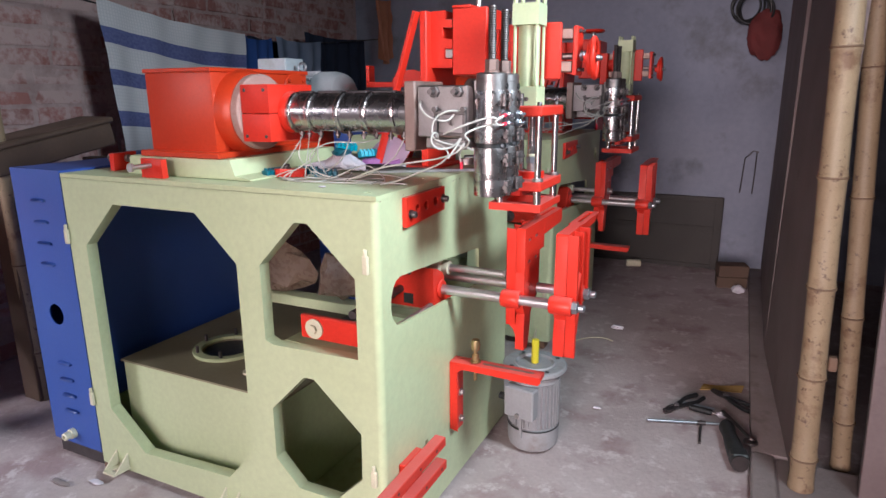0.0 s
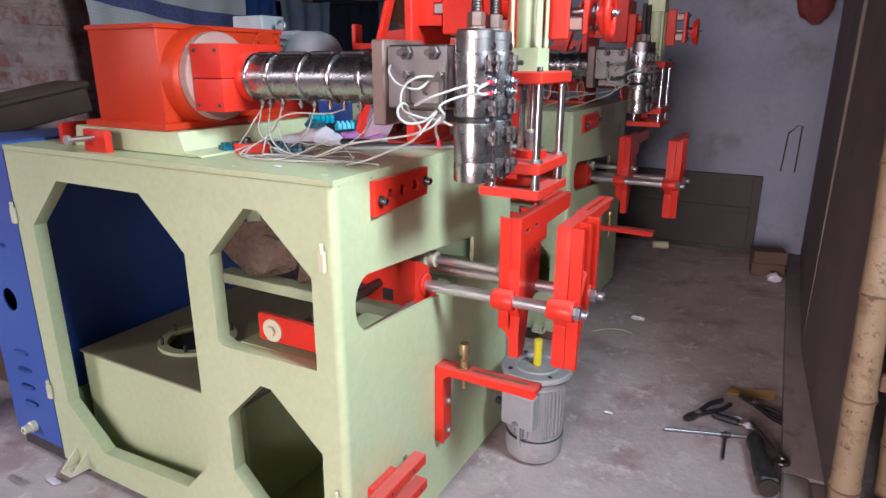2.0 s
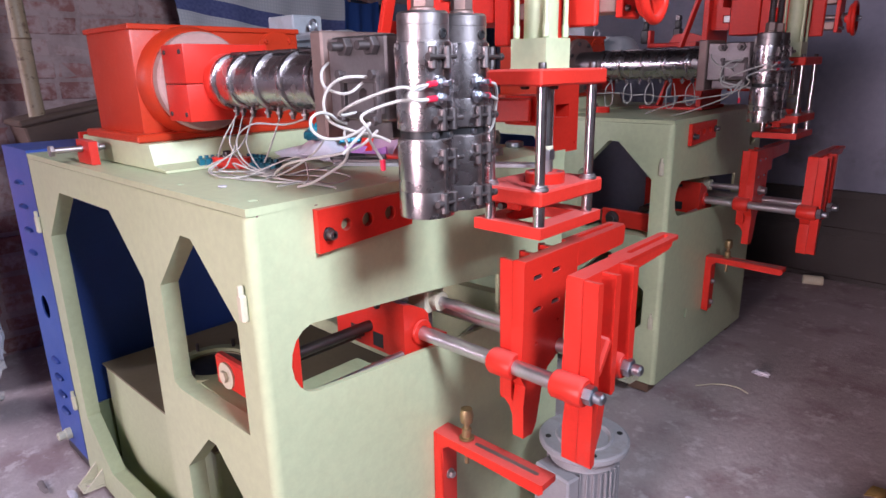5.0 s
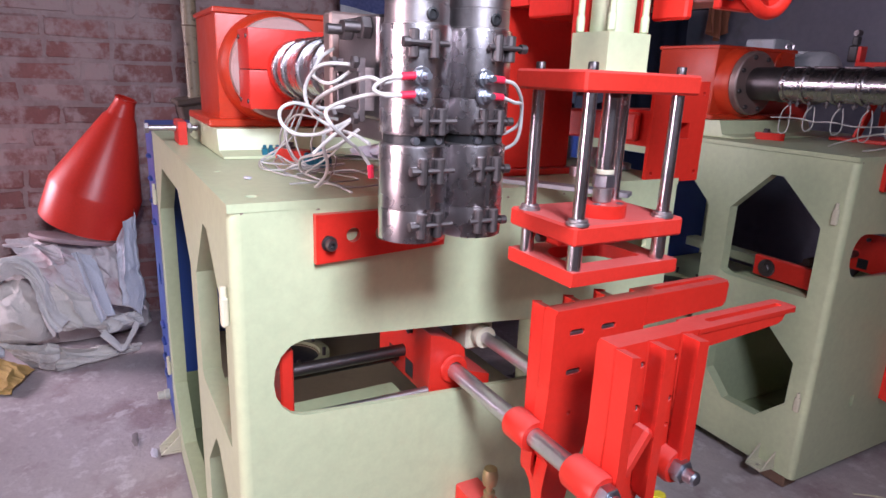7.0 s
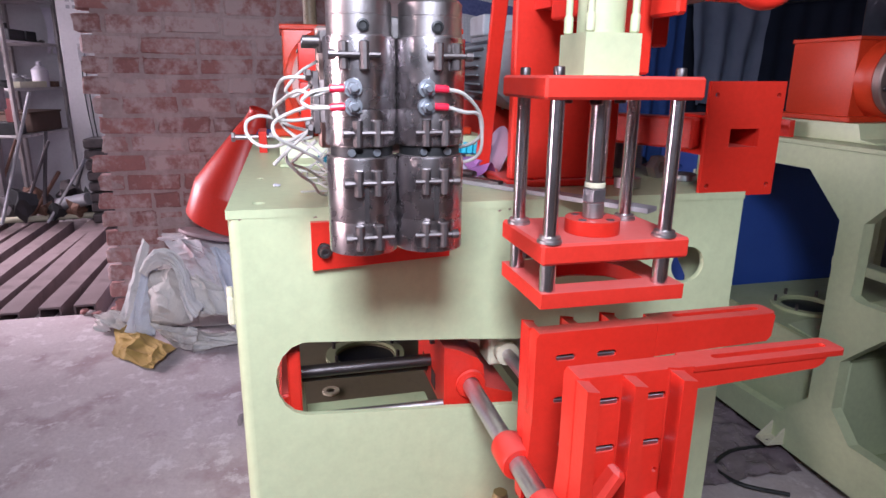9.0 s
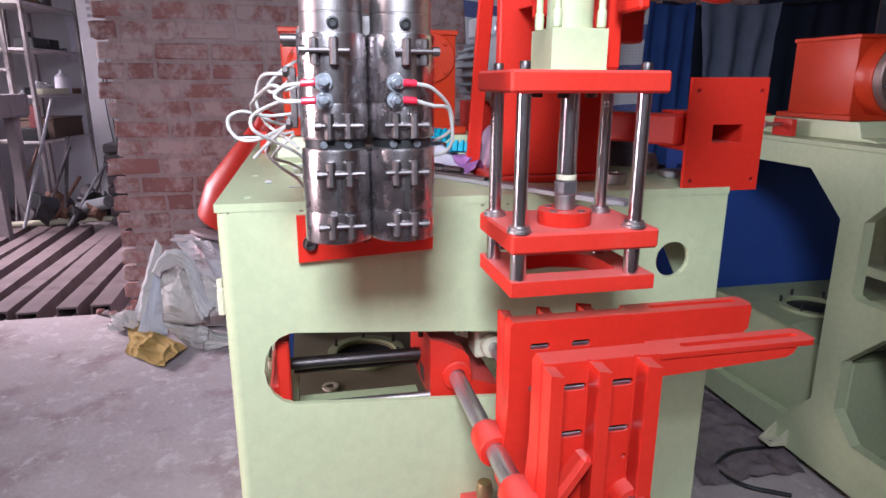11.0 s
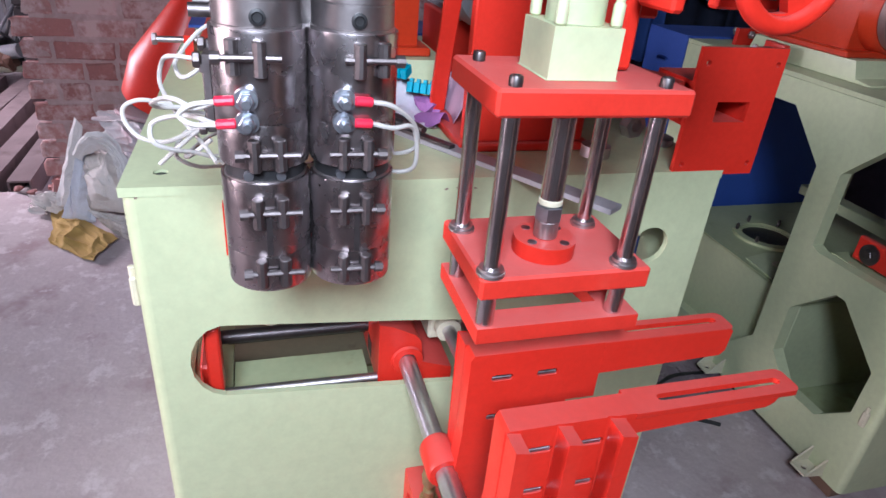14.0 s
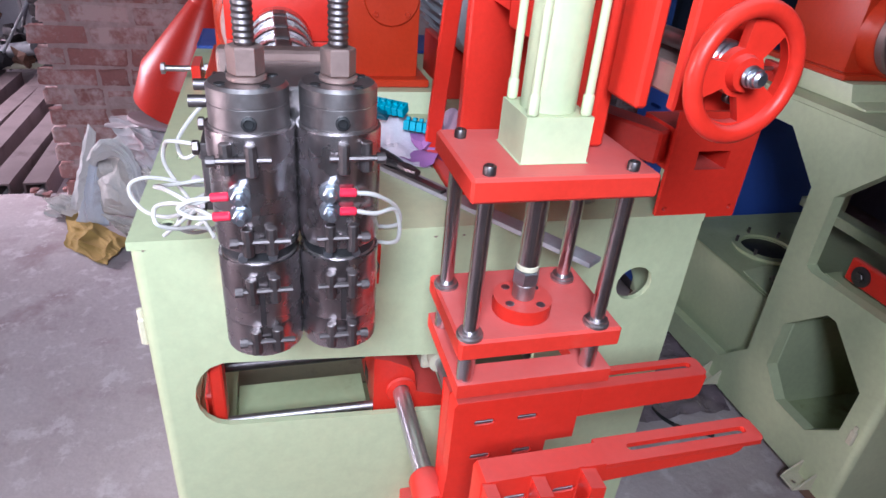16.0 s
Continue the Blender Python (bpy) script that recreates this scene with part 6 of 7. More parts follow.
for s in (-1, 1):
    part("handle", tube(bmnew(), [mm @ Vector(q_) for q_ in ((0, s * 0.003, 0.008), (-0.03, s * 0.010, 0.008), (-0.07, s * 0.014, 0.008))], 0.006), BLACK, t)
    part("jaw", tube(bmnew(), [mm @ Vector(q_) for q_ in ((0, -s * 0.003, 0.008), (0.02, -s * 0.006, 0.008), (0.04, -s * 0.001, 0.008))], 0.0055), DARKST, t)


def paper(name, at, sx, sy, turn, mat, label, lift=0.008):
    mm = pose(*at, 0, 0, turn)
    bm = sheet(12, 10, lambda u, v: mm @ Vector(((u - 0.5) * sx, (v - 0.5) * sy, 0.0015 + lift * (0.5 + 0.5 * math.sin(4 * u + 5 * v + turn)) * (0.2 + u))))
    geo = bmesh.ops.extrude_face_region(bm, geom=bm.faces[:])
    bmesh.ops.translate(bm, verts=[g for g in geo["geom"] if isinstance(g, bmesh.types.BMVert)], vec=(0, 0, -0.0006))
    return solid(name, bm, mat, label, "paper", at=at)


def paper_heap(u, v):
    h = 0.046 * math.exp(-((u - 0.22) / 0.30) ** 2 - ((v - 0.55) / 0.42) ** 2)
    crease = 0.010 * abs(noise.noise((u * 5.5, v * 3.0, 2.7))) + 0.004 * noise.noise((u * 13, v * 9, 0.4))
    return (-1.155 + 0.20 * u + 0.012 * v, 1.478 + 0.095 * v - 0.018 * u, TZ + 0.003 + max(0.0, h + crease))


bm = sheet(26, 16, paper_heap)
geo = bmesh.ops.extrude_face_region(bm, geom=bm.faces[:])
bmesh.ops.translate(bm, verts=[g for g in geo["geom"] if isinstance(g, bmesh.types.BMVert)], vec=(0, 0, -0.0008))
solid("paper_sheet", bm, PAPER, "crumpled white paper heaped up on the table", "paper", smooth=20)
paper("paper_sheet", (-1.13, 1.49, TZ + 0.003), 0.12, 0.10, 65, PAPER, "crumpled white paper lying on the table", 0.03)
paper("purple_wrapper", (-0.968, 1.548, TZ + 0.004), 0.072, 0.042, 40, PURPLE, "purple wrapper on the table", 0.022)
scrap("wiring_knot", (-1.085, 1.490, TZ + 0.040), (0.030, 0.018, 0.012), 41, TEAL, "dark teal bundle of terminals on the papers", "terminals", 0.5)
scrap("crumpled_wrapper", (-1.030, 1.562, TZ + 0.006), (0.034, 0.020, 0.014), 42, PURPLE, "crumpled purple wrapper under a terminal strip", "wrapper", 0.5)
bm = sheet(16, 12, lambda u, v: (-1.065 + 0.13 * u + 0.02 * v, 1.578 + 0.012 * v + 0.012 * math.sin(3 * u), TZ + 0.014 + 0.078 * v * (1 - 0.5 * abs(2 * u - 1) ** 2)))
geo = bmesh.ops.extrude_face_region(bm, geom=bm.faces[:])
bmesh.ops.translate(bm, verts=[g for g in geo["geom"] if isinstance(g, bmesh.types.BMVert)], vec=(0, 0.001, 0))
solid("violet_card", bm, VIOLET, "pale violet card leaning on the press base", "card")


def terminal_strip(at, turn, mat, label, tilt=0.0):
    t = thing("terminal_strip", at, label, "terminal strip", "terminal strips")
    mm = pose(*at, tilt, 0, turn)
    for i in range(5):
        bm = box(bmnew(), (-0.030 + 0.012 * i, -0.012, 0.001), (-0.0195 + 0.012 * i, 0.012, 0.018), 0.001, mm)
        box(bm, (-0.028 + 0.012 * i, -0.004, 0.0182), (-0.0215 + 0.012 * i, 0.004, 0.024), 0.0005, mm)
        part("terminal", bm, mat, t)
    return t


terminal_strip((-1.080, 1.513, TZ + 0.056), 52, CYAN, "bright cyan plastic terminal strip on the papers", 20)
terminal_strip((-1.032, 1.556, TZ + 0.034), 60, CYAN, "bright cyan plastic terminal strip on the papers", -14)
terminal_strip((-1.10, 1.36, TZ + 0.001), 10, TEAL, "dark teal terminal strip among wires")
terminal_strip((-1.02, 1.33, TZ + 0.001), 24, TEAL, "dark teal terminal strip among wires")
terminal_strip((-1.17, 1.30, TZ + 0.001), 80, TEAL, "dark teal terminal strip among wires")
rng = random.Random(21)
runs = []
for i in range(4):
    x, y = -1.16 + 0.05 * i, 1.26 + rng.uniform(0, 0.05)
    pts = []
    for k in range(6):
        pts.append((x + 0.055 * k + rng.uniform(-0.03, 0.03), y + 0.02 * k * rng.uniform(-0.6, 1.0) + rng.uniform(-0.025, 0.03), TZ + 0.003 + abs(rng.gauss(0, 0.012)) * (0.4 if k in (0, 5) else 1.0)))
    runs.append([(max(-1.15, min(a, -0.80)), max(1.17, min(b_, 1.46)), c_) for a, b_, c_ in pts])
t = thing("loose_wires", (-0.98, 1.30, TZ), "tangle of white wires lying on the table", "wires")
for run in runs:
    part("wire", tube(bmnew(), run, 0.0014), WHITEW, t)
t = thing("loose_wires", (-0.95, 1.27, TZ), "long white heater wires looping over the table edge", "wires")
for pts in (
        [(-1.077, 1.313, TZ + 0.108), (-1.100, 1.290, TZ + 0.060), (-1.154, 1.300, TZ + 0.008), (-1.080, 1.270, TZ + 0.0025), (-0.928, 1.262, TZ + 0.0025), (-0.829, 1.296, TZ + 0.003), (-0.765, 1.300, TZ + 0.0025)],
        [(-1.018, 1.313, TZ + 0.108), (-1.040, 1.290, TZ + 0.050), (-1.098, 1.252, TZ + 0.006), (-0.989, 1.243, TZ + 0.003), (-0.926, 1.262, TZ + 0.003), (-0.945, 1.302, TZ + 0.004), (-1.009, 1.342, TZ + 0.0025)],
        [(-0.931, 1.313, TZ + 0.108), (-0.950, 1.300, TZ + 0.055), (-1.030, 1.331, TZ + 0.010), (-0.974, 1.314, TZ + 0.003), (-0.943, 1.351, TZ + 0.003), (-0.959, 1.436, TZ + 0.004), (-1.011, 1.497, TZ + 0.0025)],
        [(-0.854, 1.313, TZ + 0.108), (-0.882, 1.290, TZ + 0.099), (-0.966, 1.280, TZ + 0.097), (-1.027, 1.280, TZ + 0.070), (-1.030, 1.285, TZ + 0.034), (-1.000, 1.300, TZ + 0.010), (-0.930, 1.330, TZ + 0.003)],
        [(-0.777, 1.313, TZ + 0.108), (-0.800, 1.290, TZ + 0.060), (-0.870, 1.270, TZ + 0.020), (-0.960, 1.290, TZ + 0.006), (-1.043, 1.290, TZ + 0.003), (-0.903, 1.282, TZ + 0.006), (-0.808, 1.305, TZ + 0.0025)],
        [(-1.200, 1.380, TZ + 0.016), (-1.130, 1.362, TZ + 0.008), (-1.100, 1.420, TZ + 0.004), (-1.060, 1.480, TZ + 0.006), (-1.010, 1.520, TZ + 0.0025)]):
    part("wire", tube(bmnew(), pts, 0.0017), WHITEW, t)
t = thing("steel_nut", (-0.90, 1.89, TZ), "large zinc-plated nut standing on the table", "nut")
part("nut_ring", lathe(bmnew(), [(0.012, -0.009), (0.023, -0.009), (0.023, 0.009), (0.012, 0.009), (0.012, -0.009)], (-0.905, 1.885, TZ + 0.0205), (1, 0.3, 0), 6), STEEL, t)
t = thing("shim_stack", (-1.05, 1.895, TZ), "stack of thin folded steel shims", "shims")
for i in range(22):
    part("shim", slab(bmnew(), "y", 1.868, 1.925, [(-1.075, TZ + 0.001 + 0.0045 * i), (-1.05, TZ + 0.001 + 0.0045 * i + 0.004), (-1.025, TZ + 0.001 + 0.0045 * i), (-1.025, TZ + 0.0022 + 0.0045 * i), (-1.05, TZ + 0.0022 + 0.0045 * i + 0.004), (-1.075, TZ + 0.0022 + 0.0045 * i)]), ZINC, t)
t = thing("round_gauge", (-0.90, 1.925, TZ), "small round steel gauge lying flat on the table", "gauge")
part("case", lathe(bmnew(), [(0, 0.0005), (0.020, 0.0005), (0.022, 0.003), (0.022, 0.012), (0.018, 0.014), (0, 0.012)], (-0.865, 1.915, TZ), (0, 0, 1), 24), ZINC, t)
t = thing("threaded_ring", (-0.80, 1.755, TZ), "grey threaded ring standing on the table", "ring")
part("ring_body", lathe(bmnew(), [(0.012, 0.001), (0.022, 0.001), (0.022, 0.018), (0.012, 0.018), (0.012, 0.001)], (-0.815, 1.77, TZ), (0, 0, 1), 24), STEEL, t)
scrap("table_chip", (-0.93, 1.19, TZ), (0.010, 0.006, 0.002), 15, PAPER, "small white chip on the table")

# packages inside the first frame, on the shelf plate
scrap("wrapped_valve", (-1.20, 1.63, 0.4905), (0.090, 0.050, 0.085), 31, FILM, "valve wrapped in brown crumpled film", "package", 0.4)
scrap("wrapped_parcel", (-1.44, 1.63, 0.4905), (0.15, 0.05, 0.075), 33, FILM, "parts wrapped in crumpled film", "package", 0.5)
scrap("wrapped_valve", (-1.02, 3.150, 0.5105), (0.065, 0.06, 0.10), 34, PLASTER, "grey wrapped valve on the shelf of the second frame", "package", 0.4)

# limit switches on the rear bar of the second press
for x in (-1.235, -1.095):
    t = thing("limit_switch", (x, 3.335, 1.2168), "black limit switch with a roller standing on a red bar", "switch", "limit switches")
    z = 1.2168
    part("body", box(bmnew(), (x - 0.016, 3.321, z), (x + 0.016, 3.349, z + 0.055), 0.004), BLACK, t)
    part("neck", box(bmnew(), (x - 0.011, 3.325, z + 0.0555), (x + 0.011, 3.345, z + 0.085), 0.003), BLACK, t)
    part("roller", cyl(bmnew(), (x, 3.323, z + 0.096), (x, 3.347, z + 0.096), 0.011, 16, 0.002), DARKST, t)
# timber packing under the frames
for x, y, z1 in ((-1.755, 1.15, BZ), (-1.755, 1.91, BZ), (-0.79, 1.15, BZ), (-0.79, 1.91, BZ)):
    solid("packing_block", box(bmnew(), (x - 0.035, y - 0.03, 0.0), (x + 0.035, y + 0.03, z1 - 0.0005), 0.003), WOOD, "small reddish timber packing block under the frame", "packing block", "packing blocks", at=(x, y, 0))
for x, y in ((-1.80, 2.69), (-1.80, 3.42), (-0.84, 2.67), (-0.83, 3.41)):
    zt = BZ + 0.016 + (y - 2.634) * math.sin(radians(0.4))
    solid("packing_block", box(bmnew(), (x - 0.04, y - 0.03, 0.0), (x + 0.04, y + 0.03, zt - 0.002), 0.003), WOOD, "dark timber packing block under the second frame", "packing block", "packing blocks", at=(x, y, 0))
# dark plastic sheet and cable between the machines
bm = sheet(40, 24, lambda u, v: (-1.72 + 0.55 * u, 2.30 + 0.34 * v + 0.05 * math.sin(3 * u), 0.002 + 0.022 * abs(noise.fractal((u * 5, v * 4, 1.5), 0.8, 2.0, 3))))
solid("plastic_sheet", bm, surf("dull_clear_film", (0.20, 0.15, 0.17), (0.27, 0.21, 0.23), 0.25, 0, 9, 60, 0.3), "crumpled dusty plastic film on the floor", "plastic film")
solid("black_hose", tube(bmnew(), [(-1.30, 2.62, 0.010), (-1.30, 2.50, 0.010), (-1.24, 2.40, 0.010), (-1.15, 2.42, 0.010), (-1.08, 2.52, 0.010)], 0.006), BLACK, "black rubber hose on the floor between the machines", "hose")

# ---- corner with sacks, hopper and washing ----


def ridge(p, seed):
    q = p + Vector((noise.noise(p * 0.7 + Vector((seed, 0, 0))), noise.noise(p * 0.7 + Vector((0, seed, 3))), 0)) * 0.5
    return 1.0 - 2.2 * abs(noise.noise(q + Vector((seed * 1.7, 0, seed))))


def cloth_sheet(nx, ny, fn, seed, amp, folds=(), ragged=1.0):
    """A limp sheet: broad swells, a few sharp wandering creases, and folds laid between two (u, v) places."""
    def at(u, v):
        p = Vector(fn(u, v))
        an = radians(seed * 47.0)
        cu, cv = (u - 0.5) * math.cos(an) - (v - 0.5) * math.sin(an), (u - 0.5) * math.sin(an) + (v - 0.5) * math.cos(an)
        c = Vector((cu * 2.4, cv * 2.4, seed))
        k = amp * (0.9 * noise.noise(c * 0.9) + 1.35 * max(0.0, ridge(c * 0.8, seed)) ** 3 + 0.60 * max(0.0, ridge(c * 1.9, seed + 2)) ** 3 + 0.07 * ridge(c * 5.5, seed + 4))
        for a, b, high, wide in folds:
            a, b, q = Vector(a), Vector(b), Vector((u + 0.05 * noise.noise((v * 3, seed, 1)), v + 0.05 * noise.noise((u * 3, seed, 2))))
            along = max(0.0, min(1.0, (q - a).dot(b - a) / (b - a).length_squared))
            off = (q - a.lerp(b, along)).length
            k += 1.9 * high * math.exp(-off / wide) * (0.35 + 0.65 * math.sin(math.pi * (0.15 + 0.7 * along)))
        p += Vector((0.75, -0.35, 0.75)) * k
        w_ = Vector((p.x, p.y, p.z + seed))
        p += ragged * (Vector((0.0, 1.0, 0.0)) * (0.020 * noise.noise(w_ * 9.0) + 0.008 * noise.noise(w_ * 26.0)) + Vector((0.0, 0.0, 1.0)) * (0.014 * noise.noise(w_ * 11.0 + Vector((7, 0, 0)))))
        p.x = max(p.x, LEFT + 0.02)
        p.z = max(p.z, 0.004)
        return p
    bm = sheet(nx, ny, at)
    bmesh.ops.recalc_face_normals(bm, faces=bm.faces)
    geo = bmesh.ops.extrude_face_region(bm, geom=bm.faces[:])
    bmesh.ops.translate(bm, verts=[g for g in geo["geom"] if isinstance(g, bmesh.types.BMVert)], vec=(-0.0015, 0.0008, -0.002))
    return bm


def spread(a, b, c, d, bulge, shut=0.0):
    """A cloth hanging between four corners, swelling towards the room; shut tucks its rim back."""
    a, b, c, d = Vector(a), Vector(b), Vector(c), Vector(d)

    def fn(u, v):
        p = a.lerp(b, u).lerp(d.lerp(c, u), v)
        su, sv = math.sin(math.pi * u), math.sin(math.pi * v)
        round_ = (max(0.0, su) * max(0.0, sv)) ** 0.55
        return p + Vector((bulge * round_ - shut * (1 - round_), 0, 0.12 * bulge * round_))
    return fn


def ribbon(path, width, taper=0.0):
    mid = spline([Vector(p) for p in path], 10)

    def fn(u, v):
        k = u * (len(mid) - 1)
        i0 = min(int(k), len(mid) - 2)
        c = mid[i0].lerp(mid[i0 + 1], k - i0)
        d = (mid[i0 + 1] - mid[i0]).normalized()
        side = d.cross(Vector((1, 0, 0))).normalized()
        wide = width * (1.0 + 0.30 * math.sin(6 * u + 0.6) + 0.22 * noise.noise((9.0 * u, 2.0, width * 50.0))) * (1.0 - taper * (1.0 - u))
        return c + side * wide * (v - 0.5) + Vector((0.007 * math.sin(math.pi * v) + 0.012 * v, 0, 0))
    return fn


hp = thing("canvas_cover", (-2.68, 0.80, 0.0), "heap of crumpled dirty grey-white canvas sacks", "sacks")
bm = bmnew()
bmesh.ops.create_icosphere(bm, subdivisions=5, radius=1.0)
for v in bm.verts:
    n_ = v.co.copy()
    k = 1 + 0.10 * ridge(n_ * 1.6, 3) + 0.05 * ridge(n_ * 4.0, 5)
    v.co = Vector((-2.83 + 0.10 * n_.x * k, 0.84 + 0.27 * n_.y * k, max(0.004, 0.02 + 0.385 * n_.z * k)))
    v.co.x = max(v.co.x, LEFT + 0.02)
part("inner_sack", bm, SACK, hp, smooth=50)
part("upper_cloth", cloth_sheet(110, 80, spread((-2.66, 0.680, 0.432), (-2.64, 1.100, 0.402), (-2.52, 1.100, 0.166), (-2.57, 0.790, 0.290), 0.035), 3.2, 0.016, (((0.18, 0.0), (0.30, 0.85), 0.020, 0.05), ((0.36, 0.0), (0.46, 0.9), 0.016, 0.04), ((0.60, 0.05), (0.80, 0.8), 0.014, 0.05), ((0.72, 0.0), (0.97, 0.75), 0.018, 0.05), ((0.50, 0.2), (0.95, 0.95), -0.014, 0.05))), PINKCL, hp, "pinkish white crumpled cloth", smooth=60)
part("cloth_head", cloth_sheet(70, 40, spread((-2.88, 0.650, 0.410), (-2.88, 1.090, 0.420), (-2.64, 1.100, 0.402), (-2.66, 0.664, 0.430), 0.012), 4.7, 0.014, (((0.25, 0.1), (0.30, 1.0), 0.015, 0.05), ((0.6, 0.0), (0.66, 1.0), 0.014, 0.05))), PINKCL, hp, "pinkish white crumpled cloth", smooth=60)
part("blue_tongue", cloth_sheet(40, 60, spread((-2.600, 0.868, 0.408), (-2.585, 0.950, 0.392), (-2.470, 0.996, 0.186), (-2.470, 0.947, 0.160), 0.020), 12.2, 0.004, (((0.35, 0.0), (0.55, 1.0), 0.014, 0.10),), 0.3), BLUEWH, hp, "pale bluish folded cloth", smooth=60)
part("middle_flap", cloth_sheet(70, 60, spread((-2.590, 0.752, 0.312), (-2.580, 0.890, 0.292), (-2.470, 0.972, 0.128), (-2.460, 0.822, 0.148), 0.020), 11.6, 0.009, (((0.45, 0.0), (0.60, 1.0), 0.012, 0.07), ((0.1, 0.97), (0.95, 0.97), 0.014, 0.04))), BEIGECL, hp, "grey-beige sacking flap over a dark hollow", smooth=60)
part("front_sack", cloth_sheet(90, 90, spread((-2.640, 0.584, 0.306), (-2.630, 0.770, 0.300), (-2.590, 0.812, 0.056), (-2.590, 0.606, 0.078), 0.115, 0.02), 7.4, 0.012, (((0.02, 0.30), (0.45, 0.14), -0.012, 0.03), ((0.08, 0.74), (0.85, 0.80), -0.016, 0.035), ((0.15, 0.90), (0.95, 0.93), 0.012, 0.04), ((0.92, 0.2), (0.84, 0.75), 0.010, 0.05), ((0.25, 0.70), (0.45, 0.62), -0.010, 0.03))), BEIGECL, hp, "beige bulging sack", smooth=60)
part("collar_flap", cloth_sheet(90, 24, ribbon([(-2.585, 0.604, 0.312), (-2.565, 0.636, 0.360), (-2.550, 0.684, 0.392), (-2.530, 0.738, 0.380), (-2.512, 0.766, 0.330), (-2.490, 0.778, 0.269), (-2.465, 0.796, 0.212), (-2.450, 0.826, 0.165)], 0.078, 0.50), 15.4, 0.013, (((0.0, 0.5), (1.0, 0.45), 0.006, 0.10),), 0.3), SACK, hp, smooth=60)
part("right_drape", cloth_sheet(36, 70, spread((-2.560, 1.035, 0.470), (-2.560, 1.098, 0.570), (-2.460, 1.098, 0.170), (-2.480, 1.020, 0.210), 0.03), 18.3, 0.007, (((0.4, 0.0), (0.35, 1.0), 0.014, 0.08), ((0.8, 0.0), (0.75, 1.0), -0.012, 0.08))), BLUEWH, hp, "pale bluish folded cloth", smooth=60)
part("left_strip", cloth_sheet(24, 70, spread((-2.680, 0.590, 0.446), (-2.660, 0.622, 0.415), (-2.610, 0.542, 0.080), (-2.610, 0.482, 0.100), 0.015), 21.1, 0.005, (((0.5, 0.0), (0.5, 1.0), 0.012, 0.12),), 0.3), SACK, hp, smooth=60)
part("left_lining", cloth_sheet(44, 64, spread((-2.670, 0.600, 0.350), (-2.640, 0.653, 0.380), (-2.590, 0.622, 0.030), (-2.600, 0.500, 0.050), 0.020), 22.9, 0.007, (((0.15, 0.1), (0.45, 1.0), 0.014, 0.06), ((0.6, 0.0), (0.8, 1.0), -0.014, 0.06)), 0.3), BLUEWH, hp, "pale bluish folded cloth", smooth=60)
part("sack_foot", cloth_sheet(60, 34, spread((-2.570, 0.606, 0.086), (-2.550, 0.806, 0.062), (-2.460, 0.792, 0.006), (-2.500, 0.690, 0.008), 0.022), 24.6, 0.010, (((0.1, 0.35), (0.95, 0.45), 0.014, 0.06), ((0.2, 0.8), (0.9, 0.75), 0.010, 0.06))), BEIGECL, hp, "beige crumpled sacking", smooth=60)
part("hem", cloth_sheet(100, 36, spread((-2.590, 0.780, 0.030), (-2.540, 1.086, 0.020), (-2.490, 1.070, 0.006), (-2.440, 0.782, 0.007), 0.010), 26.2, 0.012, (((0.15, 0.2), (0.4, 0.9), 0.012, 0.05), ((0.5, 0.3), (0.95, 0.5), 0.014, 0.05))), BEIGECL, hp, "beige crumpled sacking", smooth=60)
part("frill", cloth_sheet(80, 26, spread((-2.510, 0.925, 0.150), (-2.500, 1.100, 0.182), (-2.475, 1.098, 0.140), (-2.470, 0.955, 0.098), 0.012), 27.4, 0.012, (((0.15, 0.0), (0.2, 1.0), 0.012, 0.05), ((0.45, 0.0), (0.5, 1.0), 0.012, 0.05), ((0.75, 0.0), (0.75, 1.0), 0.012, 0.05))), SACK, hp, smooth=60)
part("strap_loop", cloth_sheet(60, 10, ribbon([(-2.455, 0.945, 0.126), (-2.452, 0.979, 0.085), (-2.450, 1.007, 0.053), (-2.452, 1.039, 0.093), (-2.465, 1.072, 0.148)], 0.020), 29.8, 0.002, (), 0.3), SACK, hp, smooth=60)
part("left_cloth", cloth_sheet(40, 30, spread((-2.900, 0.335, 0.010), (-2.860, 0.500, 0.020), (-2.700, 0.510, 0.008), (-2.740, 0.345, 0.006), 0.0), 33.8, 0.040, (((0.2, 0.5), (0.9, 0.4), 0.05, 0.16),)), SACK, hp, smooth=60)
h = thing("hopper", (-2.69, 0.93, 0.42), "red sheet metal funnel hopper lying on the sacks", "hopper")
ax = Vector((-0.174, -0.343, -0.923)).normalized()
tip = Vector((-2.615, 1.109, 0.984))
prof = [(0.032, 0.0), (0.036, 0.0), (0.038, 0.053), (0.058, 0.079), (0.162, 0.366), (0.166, 0.374), (0.166, 0.518), (0.160, 0.518), (0.157, 0.372), (0.053, 0.084), (0.032, 0.0)]
part("cone", lathe(bmnew(), prof, tip, ax, 56), surf("red_hopper_paint", (0.70, 0.034, 0.017), (0.75, 0.040, 0.020), 0.36, 0, 6, 120, 0.06, 0.08, gloss=0.4), h)
part("spout_rim", ring(bmnew(), tip + ax * 0.003, ax, 0.036, 0.004, 28, 8), RED, h)
dk = lathe(bmnew(), [(0, 0), (0.150, 0), (0.154, 0.006), (0.150, 0.016), (0, 0.016)], (-2.70, 0.885, 0.432), (-0.13, 0.20, 1), 44)
